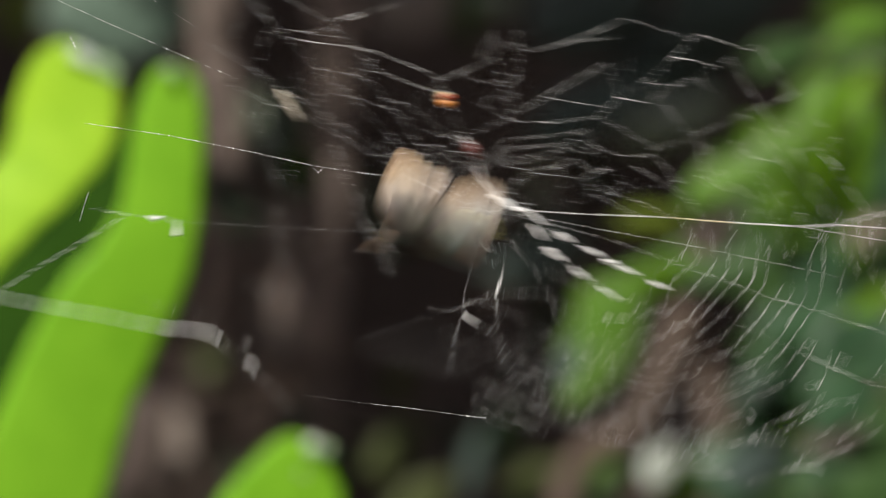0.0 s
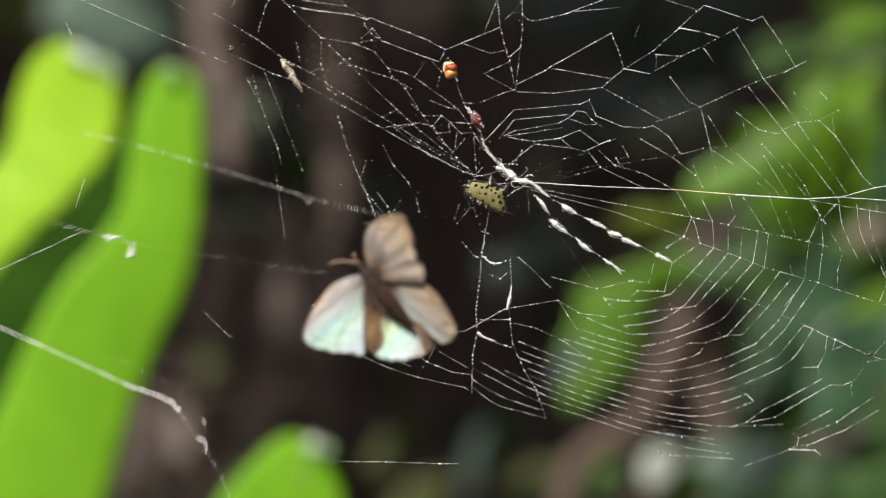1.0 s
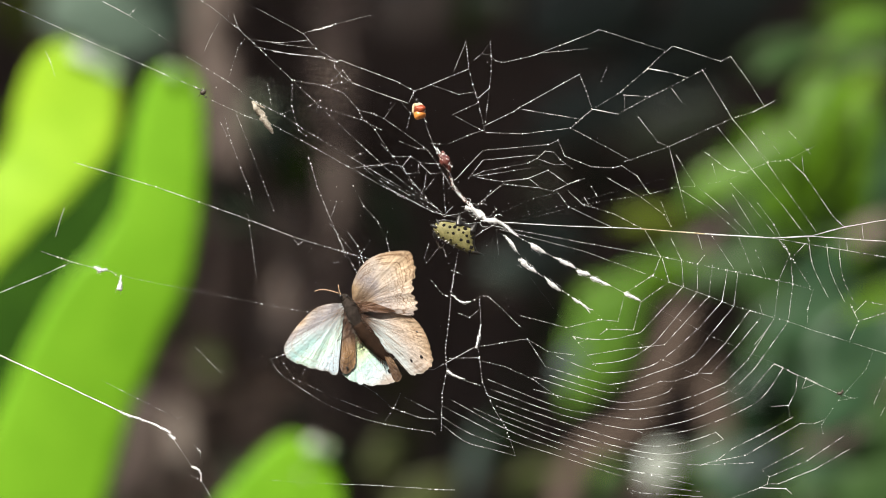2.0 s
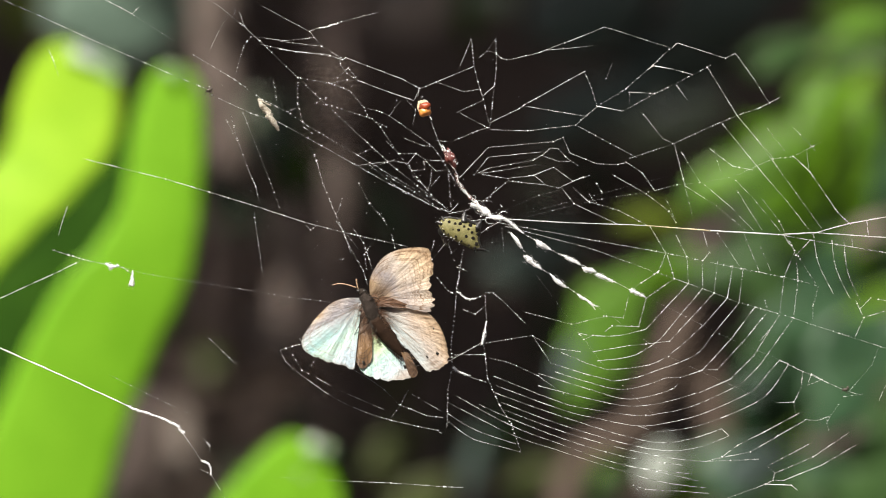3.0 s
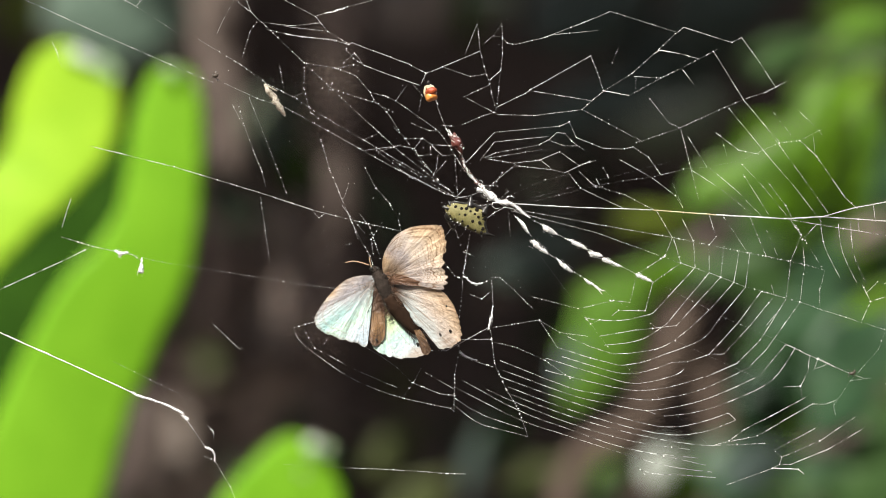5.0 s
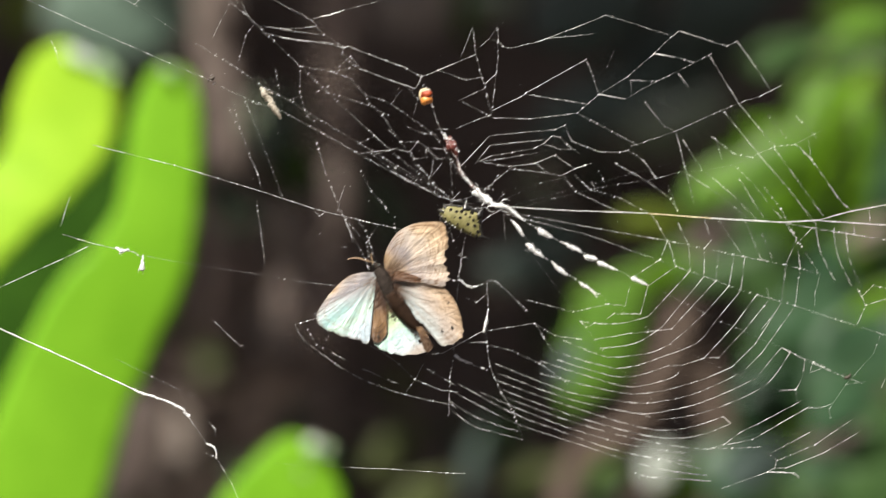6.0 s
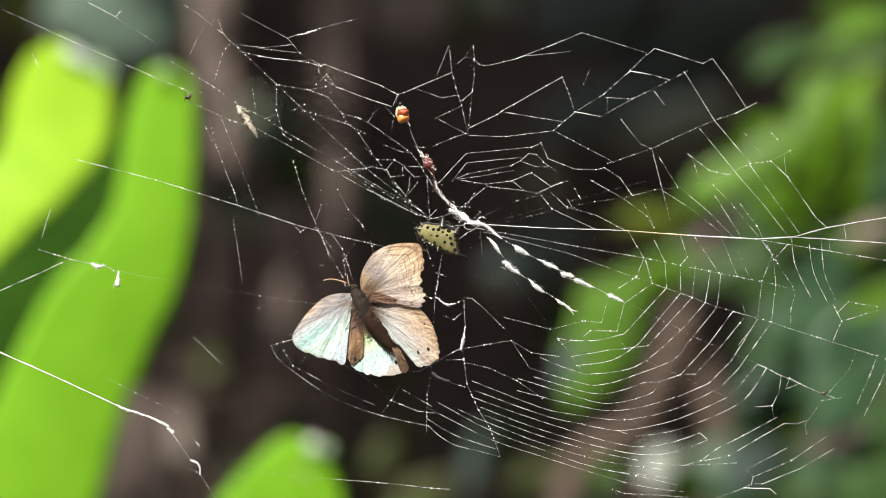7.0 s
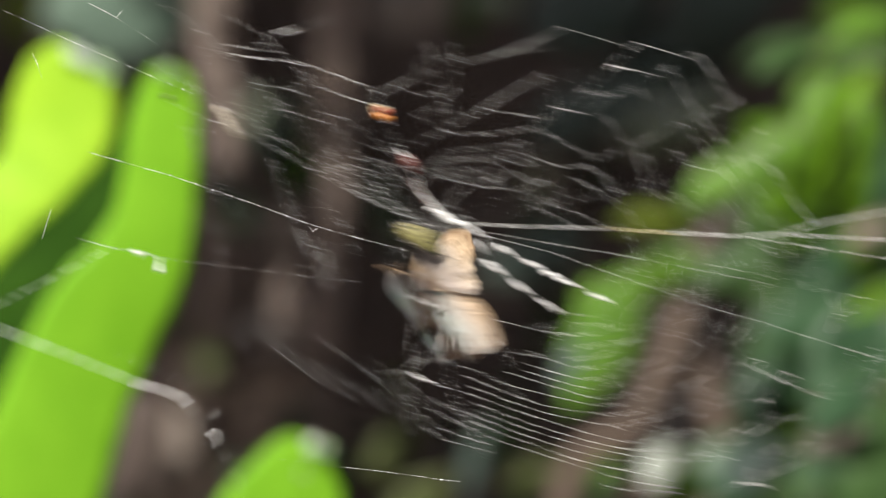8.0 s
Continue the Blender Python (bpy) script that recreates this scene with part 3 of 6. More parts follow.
    S([(72.7, -3.6), (73.4, -10.4), (76.1, -17.0)], 0.1, 0.1, curved=True)
    S([(67.6, -13.7), (66.5, -17.8), (66.5, -21.5)], 0.06, 0.9)
    S([(75.1, -16.6), (76.8, -20.1), (75.1, -23.9)], 0.12, 0.4)
    S([(76, -18.4), (78.3, -16.1), (84.3, -17.2)], 0.09, 0.2)
    S([(76.8, -20.1), (84.3, -17.8)], 0.09, 0.1)
    S([(74.2, -3.4), (74.5, -5.7)], 0.07, 0.4)
    S([(77.4, -0.6), (77.9, -4.6)], 0.06, 0.4)
    S([(56.7, -16.6), (57.3, -18.9)], 0.06, 0.5)
    S([(87, -27.3), (84.6, -33), (81.4, -39.4)], 0.09, 0.2)
    S([(84.5, -26.2), (82.6, -31), (79.9, -36.9)], 0.08, 0.2)
    # remnants below the hub, jerked about by the butterfly
    loose = thing("torn_web_strip", (WEB_X, WEB, WEB_Z), "torn white threads and fluff hanging below the hub", "spider web")
    F = lambda pts, w=0.1, b=0.5, m=None, **k: strand(loose, "tangle_thread", pts, w, b, m, **k)
    F([(-0.1, -15.2), (0.2, -21.2), (-0.5, -24.9), (-0.1, -27.6), (0.5, -32.7), (2.8, -37.9), (5.3, -41.9), (7.3, -47.6)], 0.1, 0.8)
    F([(-0.1, -15.2), (1.6, -15.3), (4.5, -17.8), (8.2, -21.5)], 0.07, 0.9)
    F([(-4.4, -5.7), (-5.3, -10.9), (-5.9, -14.3), (-6.2, -19.5), (-7, -25.8), (-6.7, -30.4), (-7.6, -35), (-7.8, -42.7)], 0.09, 0.9)
    F([(-5.3, -12.1), (-5.9, -14.3), (-4.1, -16.4), (-2.4, -16.6), (-0.5, -15.7)], 0.12, 0.9)
    F([(-4.4, -18.7), (-2.1, -19.6), (-0.2, -18)], 0.07, 0.4)
    F([(-9.9, -12.1), (-7.6, -14.9), (-5.9, -15.5)], 0.1, 0.8)
    F([(-13.9, -30), (-9.3, -30.1), (-4.7, -27.6), (-0.2, -25.1)], 0.1, 0.4)
    F([(-6.2, -27.9), (-0.1, -27.8)], 0.12, 0.3)
    F([(-6.7, -31), (-4.1, -32.1), (0.2, -33.4)], 0.13, 0.5)
    F([(-5.9, -10), (-3.6, -10.9)], 0.1, 0.8)
    F([(-11, -8.8), (-7.6, -4.4)], 0.07, 0.1)
    F([(-0.1, -25.5), (4.5, -24.7), (9.6, -23.9), (13.3, -29.5)], 0.08, 0.5)
    F([(9.6, -23.9), (13.7, -26.4), (19.4, -27.2)], 0.07, 0.3)
    F([(0.5, -28.4), (5.1, -29.5), (10.8, -32.1), (16.5, -36.2)], 0.06, 0.6)
    F([(8.2, -19.2), (16, -21.2), (17.7, -21.6), (22.3, -20.4), (24.6, -20)], 0.07, 0.3)
    for pts, widths, seed in (([(-5.9, -14.9), (-3.6, -16.5), (-1.8, -16.3)], (0.3, 0.7, 0.3), 9), ([(0.2, -21.2), (-0.3, -24.1), (-0.7, -25.8)], (0.2, 0.9, 0.6), 10), ([(-6.7, -30.4), (-4.7, -31.6), (-3, -32.1)], (0.7, 0.6, 0.2), 11)):
        tuft_run(loose, "silk_band", pts, widths, seed, "small fluff of white silk")
    # tangle of the upper side
    F = lambda pts, w=0.1, b=0.5, m=None, **k: strand(web, "tangle_thread", pts, w, b, m, **k)
    F([(-52.3, 41.7), (-55.2, 36.2), (-56, 34.3)], 0.06, 0.2)
    F([(-51, 43), (-51.1, 41.2)], 0.06, 0.4)
    F([(-50.1, 41.7), (-49.2, 39), (-47.5, 37.1)], 0.07, 0.3)
    F([(-47.5, 37.1), (-49.2, 35), (-50.9, 29.3)], 0.06, 0.9)
    F([(-38.2, 27.8), (-38.3, 23.3), (-36.9, 18.3), (-35.1, 16.9)], 0.07, 1.2)
    F([(-43.2, 27.9), (-42.4, 23.2)], 0.06, 1.0)
    F([(-40.3, 21.5), (-38.3, 22.4)], 0.07, 0.5)
    F([(-35.1, 23), (-32.5, 24.3), (-33.4, 21.8)], 0.05, 0.6)
    F([(-49.5, 21.5), (-47.5, 16.6), (-45.5, 11.5), (-43.7, 6.9), (-41.7, 1.5)], 0.06, 0.6)
    F([(-51.9, 21), (-50.6, 16.1), (-48.3, 9.8), (-46.8, 6.3), (-46, 3.1)], 0.08, 0.5)
    F([(-52.9, 20.1), (-50.6, 15.5)], 0.05, 0.4)
    F([(-47.1, 1.1), (-46.8, -1.1), (-45.2, -12.1)], 0.06, 0.3)
    F([(-35.1, 13.4), (-34.4, 11.5), (-33.1, 6.9), (-30.5, 0.6), (-28, -5.2), (-24.8, -10.9), (-23.9, -13.8)], 0.08, 1.2)
    F([(-30.5, -0.6), (-25.9, -6.3)], 0.07, 0.9)
    F([(-29.2, 3.4), (-30.3, 0.6)], 0.06, 0.5)
    F([(-25.9, 7.2), (-23.6, 2.9), (-20.8, -0.2), (-20.2, -1.5)], 0.07, 1.0)
    F([(-22.3, -4), (-24.6, -7.5), (-24.1, -10.9)], 0.08, 0.7)
    F([(-25.9, 10.6), (-19.1, 11.6), (-15.8, 11), (-15, 9.5), (-12.4, 9.8), (-12.6, 11.5)], 0.09, 0.4)
    F([(-15.8, 11), (-14.2, 13), (-12.2, 11.7), (-7.9, 11.5)], 0.09, 0.3)
    F([(-16.4, 16.1), (-12.7, 14.6), (-10.4, 14.5)], 0.09, 0.4)
    F([(-26.5, 12.5), (-23.4, 13.9)], 0.08, 0.3)
    F([(-23.1, 10.3), (-18.5, 11.7)], 0.07, 0.4)
    F([(-12.2, 11.5), (-10.1, 9.5), (-7.6, 9.8)], 0.08, 0.3)
    F([(-10.4, 15.7), (-7.6, 15.5)], 0.06, 0.3)
    F([(-10.7, 14.3), (-8.7, 11.5), (-5.9, 6.9), (-2.8, 3.4)], 0.07, 0.9)
    F([(-19.1, 14.9), (-16.2, 10.9), (-11, 4.6), (-7.6, 1.5)], 0.05, 0.9)
    F([(-15, 8.6), (-11.6, 5.7), (-9.3, 8.6)], 0.07, 0.5)
    F([(-11, 9.8), (-11.3, 6.9), (-11.9, 5.7)], 0.06, 0.5)
    F([(-20.2, 8.6), (-14.5, 5.2), (-10.8, 2.9), (-7.6, 1.1)], 0.06, 0.8)
    F([(-19.1, 6.8), (-9.6, 1.7)], 0.08, 0.4)
    F([(-23.6, 10.7), (-16.8, 5.2), (-12.2, 2.9)], 0.05, 0.9)
    F([(-7.6, 9.8), (-7.3, 5.2), (-7, 1.1)], 0.05, 1.0)
    F([(-5.6, 2.9), (-7.6, 0.8)], 0.08, 0.4)
    F([(-7.6, 0.8), (-4.1, 1.5), (-1.8, 2.6)], 0.08, 0.4)
    F([(-56.9, 26.1), (-55.8, 24.9), (-56.4, 27)], 0.05, 0.5)
    F([(-7.6, 0.3), (-2.4, -0.6), (0, -0.3)], 0.09, 0.4)
    F([(-1.3, -3.4), (0.5, -2), (2.8, -0.8)], 0.1, 0.2)
    F([(1.6, 0.6), (3.3, 2.3), (2.8, 2.9)], 0.07, 0.6)
    F([(3.3, -1.7), (3.7, -6.9)], 0.035, 0)
    F([(2.2, 6.3), (0.5, 3.4)], 0.06, 0.6)
    F([(-13.5, 26.6), (-13.8, 24.7)], 0.06, 0.3)
    F([(-11.5, 20.5), (-10.4, 17.6), (-9.3, 14.8), (-8.2, 13.2)], 0.1, 0.3)
    F([(-29.2, -2.3), (-28.2, -4.6), (-27.3, -7.5)], 0.07, 1.2)
    F([(-19.1, -3.4), (-18.4, -6.3)], 0.07, 1.2)
    F([(-29.8, -8.6), (-28.7, -8.4)], 0.09, 1.0)
    F([(-26.9, -2.3), (-24.8, -5.2), (-22.7, -11.5)], 0.07, 1.1)
    F([(-10.4, -4.6), (-11.3, -7.5), (-10.8, -8.6)], 0.06, 1.0)
    F([(-7.6, -5.2), (-6.9, -7.2), (-5.9, -6.3)], 0.1, 0.8)
    F([(-30.5, 28.1), (-28, 30.4), (-25.9, 27.8)], 0.05, 1.0)
    F([(-24.8, 22.4), (-23.6, 20.1), (-20.2, 18.4)], 0.05, 1.0)
    F([(-16.2, 24.1), (-14.2, 21.8), (-15, 18.4)], 0.04, 0.9)
    F([(-20.2, 15.5), (-17.7, 13), (-14.2, 13)], 0.06, 0.8)
    rnd = random.Random(5)
    dust = bmesh.new()
    for _ in range(110):
        bead(dust, Vector((rnd.gauss(-14, 16), rnd.uniform(-1.5, 1.5), rnd.gauss(8, 16))) * MM, rnd.choice((0.035, 0.045, 0.06, 0.09)) * MM)
    tagged(part("silk_dust", dust, DROP, web, "scattered specks of white silk", False), kind="stuff")
    # fluffy bands
    tuft_run(web, "silk_band", [(-9.3, 14.9), (-7.6, 13), (-6.2, 9.8), (-5.5, 7.2), (-3.6, 4.6), (-1.8, 2.9), (0, 0.8)], (0.2, 0.35, 0.4, 0.7, 0.9, 1.3, 1.9), 1)
    debris(web, [(-6.4, 10.2), (-5.5, 7.2), (-3.6, 4.6), (-2.4, 3.4)], 46, 0.45)
    tuft_run(web, "silk_band", [(-3, 2.6), (0, 1.5), (1, 0.3), (3.9, -0.3), (5.6, -1.5), (7.7, -3.1)], (1.0, 1.6, 1.7, 1.2, 1.0, 0.5), 2)
    tuft_run(web, "silk_band", [(5.1, -2.9), (5.5, -3.6), (6.2, -4.4), (6.9, -5.4), (7.6, -6.4)], (0.0, 0.8, 1.0, 1.0, 0.0), 3)
    tuft_run(web, "silk_band", [(8, -7.8), (8.8, -8.4), (9.6, -9.2), (10.6, -9.9), (11.5, -10.6)], (0.5, 1.9, 1.5, 0.9, 0.0), 4)
    tuft_run(web, "silk_band", [(12.9, -11.1), (13.8, -12.1), (14.6, -12.9), (15.5, -13.5), (16.4, -14.2)], (0.0, 0.7, 1.6, 1.2, 0.0), 14)
    tuft_run(web, "silk_band", [(18.6, -15.3), (19.4, -16.1), (20.4, -16.6), (21.4, -17.3)], (0.0, 0.9, 0.7, 0.5), 15)
    tuft_run(web, "silk_band", [(20.9, -17), (21.8, -17.7), (23.1, -18)], (0.4, 0.5, 0.0), 17)
    tuft_run(web, "silk_band", [(21, -17.1), (21.8, -17.9), (22.4, -18.7)], (0.4, 0.5, 0.0), 18)
    tuft_run(web, "silk_band", [(10.2, -4.6), (10.7, -5.1), (11.6, -5.6), (12.5, -6.1), (13.3, -6.4)], (0.0, 1.5, 1.9, 1.5, 0.0), 5)
    tuft_run(web, "silk_band", [(15.2, -7.3), (16.1, -7.8), (17.2, -8.4), (18.4, -9), (19.5, -9.6)], (0.0, 0.7, 1.2, 1.0, 0.0), 6)
    tuft_run(web, "silk_band", [(19.6, -10), (20.2, -10.3), (21, -10.6), (21.7, -10.7), (22.3, -10.8)], (0.0, 1.3, 1.6, 1.3, 0.0), 16)
    tuft_run(web, "silk_band", [(22.4, -11.4), (23, -11.7), (24, -12.1), (25.3, -12.6), (26.5, -13.1)], (0.2, 1.5, 1.0, 0.9, 0.0), 7)
    tuft_run(web, "silk_band", [(29.3, -14.5), (29.8, -14.9), (30.8, -15.3), (31.6, -15.6), (32.5, -16.1)], (0.2, 1.2, 1.0, 0.9, 0.2), 8)
    strand(web, "band_thread", [(4.5, -2.6), (8.5, -7.5), (11.9, -10.7), (16.8, -14.2), (22.5, -17.9)], 0.1, 0.6)
    strand(web, "band_thread", [(4.5, -1.5), (9.9, -4.4), (15.4, -7.6), (22.3, -10.9), (29.2, -14.5)], 0.1, 0.6)
    tuft_run(web, "silk_band", [(-34, 38.5), (-31.7, 39), (-30, 39.5)], (0.2, 0.5, 0.2), 12, "small fluff of white silk")
    rnd = random.Random(77)
    for x, z, r in ((-1.8, 3.4, 1.4), (-0.5, 1.5, 1.6), (-3.2, 4.6, 1.1), (-5.1, 6.5, 1.1), (1.4, -0.1, 1.3), (0.5, 2.6, 1.2), (3.3, 0.3, 0.9), (-1.1, 0.3, 1.3), (-5.9, 8.6, 0.8)):
        for _ in range(1):
            a0, turn = rnd.uniform(0, 6.28), rnd.uniform(2.5, 5.5)
            rr, cx, cz = r * rnd.uniform(0.5, 1.0), x + rnd.uniform(-0.7, 0.7), z + rnd.uniform(-0.7, 0.7)
            F([(cx + rr * math.cos(a0 + turn * k / 7), cz + 0.7 * rr * math.sin(a0 + turn * k / 7), -0.6 + 0.2 * math.sin(k)) for k in range(8)], 0.11, 0.4, curved=True)
    return web, spiral, loose


def build_torn_rows():
    rows = thing("torn_web_strip", (WEB_X, WEB, WEB_Z), "loose strip of white capture threads under the butterfly", "spider web")
    S = lambda pts, w=0.1, b=0.0, m=None, **k: strand(rows, "capture_thread", pts, w, b, m, **k)
    S([(-41.4, -25.3), (-40.1, -27.8), (-37.4, -30.2), (-30.5, -35), (-24.8, -37.7), (-19.1, -39.6)], 0.08, 0.2, curved=True)
    S([(-19.1, -39.6), (-13.3, -40.9), (-9.3, -41.7), (-8.5, -42.4)], 0.08, 0.3)
    S([(-39.1, -25.8), (-36.9, -29.5), (-35.1, -30.4)], 0.06, 0.6)
    S([(-34, -31), (-28.2, -34.1), (-20.2, -37.5)], 0.08, 0.1)
    S([(-28.2, -28.4), (-23.6, -31), (-20.2, -33.4), (-17.3, -36.4)], 0.08, 0.5)
    S([(-19.1, -39.6), (-16.8, -36.4), (-15, -32.9)], 0.07, 0.5)
    S([(-17.3, -36.4), (-11.6, -38.7), (-8.2, -39.1)], 0.1, 0.4)
    S([(-14.5, -34.4), (-8.7, -37.7)], 0.07, 0.4)
    S([(-41.4, -25.4), (-36.9, -24.1)], 0.12, 0.3)
    S([(-35.1, -28.7), (-34, -27)], 0.07, 0.5)
    S([(-37.4, -23), (-36.5, -24.7)], 0.07, 0.6)
    return rows


WEB_X, WEB_Z = 0.0094, 0.7076
orb_web, capture_spiral, loose_threads = build_orb_web()
torn_rows = build_torn_rows()


def side_thread(name, x, z, label):
    return thing(name, (x / 1000, WEB, EYE + z / 1000), label, "spider silk", "anchor threads beside the web")


upper_line = side_thread("anchor_thread", -53.8, 14.3, "long straight white anchor thread with one glue drop")
strand(upper_line, "thread", [(-18.7, 5.5), (-1.7, 1.3), (15.5, -3.9), (27.6, -7.8)], 0.12, 0.1)
strand(upper_line, "thread", [(27.6, -7.8), (37.3, -10.2), (47.4, -12.4)], 0.13, 0.5)
strand(upper_line, "thread", [(26.7, -8), (27.7, -9), (28.8, -8.3)], 0.1, 0.5)

tuft_line = side_thread("anchor_thread", -62.5, -5.1, "white anchor thread with hanging fluff")
strand(tuft_line, "thread", [(-16.1, 6.5), (-9.8, 4.6), (-4.6, 3.4), (-1.7, 2.9), (0.1, 1.7)], 0.13, 0.5)
strand(tuft_line, "thread", [(-9.8, 4.6), (-16.1, 1.5), (-27.6, -3.7), (-44.8, -12.1)], 0.12, 0.2)
strand(tuft_line, "thread", [(-1.7, 2.9), (2.5, 1.7), (9.2, 0.6), (25.8, -2)], 0.035, 0.1, DULL_SILK)
strand(tuft_line, "thread", [(25.8, -2), (32.1, -3.1), (40.4, -4.1)], 0.06, 0.6)
tuft_run(tuft_line, "fluff", [(-5.1, 3.7), (-4, 3.1), (-2.5, 3.4)], (0.6, 1.4, 0.5), 21, "fluffy white silk knot")
tuft_run(tuft_line, "fluff", [(0.2, 2.2), (0.1, 0.8), (0, -0.8)], (0.3, 1.0, 1.9), 22, "fluffy white silk knot")

low_line = side_thread("anchor_thread", -53.0, -35.2, "thick white anchor thread with frayed end")
strand(low_line, "thread", [(-50.7, 23.3), (-37, 16.8), (-20.9, 9.6), (-10.6, 4.8)], 0.26, 0.2)
strand(low_line, "thread", [(0, -0.2), (2.1, -3.1), (4, -6)], 0.1, 0.4)
strand(low_line, "thread", [(5.9, -8.8), (7.6, -11.7), (9.1, -14.2), (11.3, -19.7)], 0.07, 0.3)
strand(low_line, "thread", [(-14.6, 11.3), (-7.1, 7.6), (1.1, 3.7), (2.1, 4.1)], 0.045, 0.3, DULL_SILK)
strand(low_line, "thread", [(4.4, -1.6), (5.7, -3.1), (5.7, -4.5)], 0.12, 0.5)
strand(low_line, "thread", [(3.8, -7.9), (5.3, -8.6), (6.1, -9.1)], 0.1, 0.6)
tuft_run(low_line, "fluff", [(-11.1, 5.1), (-8.8, 4.1), (-5.4, 3), (-1.1, 1.1), (-0.5, 0.2), (0.5, -0.5)], (0.3, 1.0, 0.7, 0.8, 0.6, 1.0), 23, "frayed white silk")
tuft_run(low_line, "fluff", [(4, -6.1), (5.3, -6.7), (5.9, -7.7), (5.9, -9)], (0.5, 0.7, 0.5, 0.4), 24, "frayed white silk")

bottom_line = side_thread("anchor_thread", -7.8, -46.5, "short white thread end catching the light")
strand(bottom_line, "thread", [(-11.8, 0.9), (-3, 0.5), (6.2, -0.1)], 0.09, 0.1)
strand(bottom_line, "thread", [(6.2, -0.1), (9.6, -0.3), (11.7, -0.3)], 0.2, 0.8)
strand(bottom_line, "thread", [(-27.1, 1.8), (-11.8, 0.9)], 0.025, 0, DULL_SILK)

far_line = side_thread("anchor_thread", -64.3, 42.5, "thin straight anchor thread")
strand(far_line, "thread", [(-17.4, 5.9), (-8.5, 1.8), (8.7, -5.7), (17.3, -9.3)], 0.08, 0.2)
strand(far_line, "thread", [(-32.6, 12.5), (-17.4, 5.9)], 0.05, 0.1)
strand(far_line, "thread", [(-3.9, 9.1), (-1, 7.6), (1.6, 6.2), (3, 7.6)], 0.13, 0.2)
strand(far_line, "thread", [(1.6, 6.2), (7.8, 2.2), (11, 0.1)], 0.04, 0.2, DULL_SILK)
strand(far_line, "thread", [(-15.4, -1), (-14.3, -3.3), (-13.3, -6.4)], 0.1)

stray_line = side_thread("anchor_thread", -76.7, 6.5, "short stray thread of white silk")
strand(stray_line, "thread", [(0.9, 3), (0.2, 1), (-0.9, -2.8)], 0.1)
bent_line = side_thread("anchor_thread", -44.5, -18.9, "bent stray thread of white silk")
strand(bent_line, "thread", [(-3, 2.6), (-0.1, -0.2), (2.2, -2.4), (3, -2.2)], 0.08, 0.1)


# ---- spider ----
def build_spider():
    sp = thing("spiny_orb_weaver", (WEB_X - 0.0050, WEB - 0.0022, WEB_Z - 0.0028), "pale olive spiny orb weaver with black spots, hanging by the hub", "spider")
    bm = bmesh.new()
    # a flat, slanting shell with corners where the spines stand
    rim = curve_points([Vector((x, 0, z)) for x, z in ((-4.6, 1.3), (-4.0, 2.3), (-2.6, 2.7), (-0.8, 2.4), (0.5, 2.7), (1.6, 1.9), (2.8, 1.5), (3.9, 1.3), (3.8, -0.2), (3.6, -1.5), (4.1, -3.2), (2.6, -3.1), (0.3, -2.2), (-1.6, -1.3), (-3.4, -0.3), (-4.6, 1.3))], 3)[:-1]
    rim = [Vector((p.x, 0, p.z * 1.12 - 0.25)) for p in rim]
    middle = sum(rim, Vector()) / len(rim)
    rings = []
    for j in range(11):
        v = math.pi * j / 10
        rings.append([bm.verts.new((middle + (p - middle) * math.sin(v) ** 0.8 + Vector((0, -1.3 * math.cos(v), 0))) * MM) for p in rim])
    n = len(rim)
    for a, b in zip(rings, rings[1:]):
        for i in range(n):
            bm.faces.new((a[i], a[(i + 1) % n], b[(i + 1) % n], b[i]))
    bmesh.ops.remove_doubles(bm, verts=bm.verts, dist=1e-6)
    shell = part("abdomen", bm, SHELL, sp, "pale olive shell-like abdomen")
    for x, z, dx, dz, ln, r in ((-4.3, 1.7, -1, 0.45, 0.9, 0.55), (-3.6, 2.4, -0.5, 1, 0.8, 0.5), (0.6, 2.4, 0.1, 1, 2.0, 1.0), (3.5, 1.2, 0.5, 0.9, 1.7, 0.95), (3.6, -0.2, 1, 0.1, 0.5, 0.7), (3.9, -3.0, 1, -0.25, 1.7, 0.6), (2.8, -2.9, 0.1, -1, 0.9, 0.5)):
        b2 = bmesh.new()
        d = Vector((dx, 0, dz)).normalized()
        p = Vector((x, -0.25, z * 1.12 - 0.25)) - d * 0.7
        tube(b2, [(p + d * q) * MM for q in (0, 0.5, 0.7 + ln * 0.5, 0.7 + ln)], [r * MM, r * 0.8 * MM, r * 0.4 * MM, 0.05 * MM], 7)
        part("spine", b2, BLACK, shell, "black pointed spine")
    for x, z, q in ((-2.4, 1.9, 0.4), (-1.2, 1.6, 0.36), (-0.2, 1.6, 0.36), (0.65, 1.1, 0.28), (1.5, 0.6, 0.28), (2.2, 0.05, 0.32), (-0.5, 0.45, 0.34), (1.05, -0.7, 0.34), (2.45, -1.0, 0.4), (3.1, -2.05, 0.42), (2.8, -2.75, 0.36),
                    (0.1, -1.55, 0.24), (-1.05, -0.7, 0.26), (-2.6, -0.3, 0.24), (-3.5, 0.35, 0.26), (-3.95, 1.45, 0.36), (1.6, -2.3, 0.26), (-1.6, 0.55, 0.2), (1.9, 1.35, 0.45), (3.1, 0.5, 0.5)):
        b2 = bmesh.new()
        # how far out towards the rim, to lay the spot on the shell
        out = (Vector((x, 0, z * 1.12 - 0.25)) - middle)
        edge = max(0.1, max((p - middle).dot(out.normalized()) for p in rim))
        lift = math.sqrt(max(0.04, 1 - min(1.0, (out.length / edge) ** 2.5)))
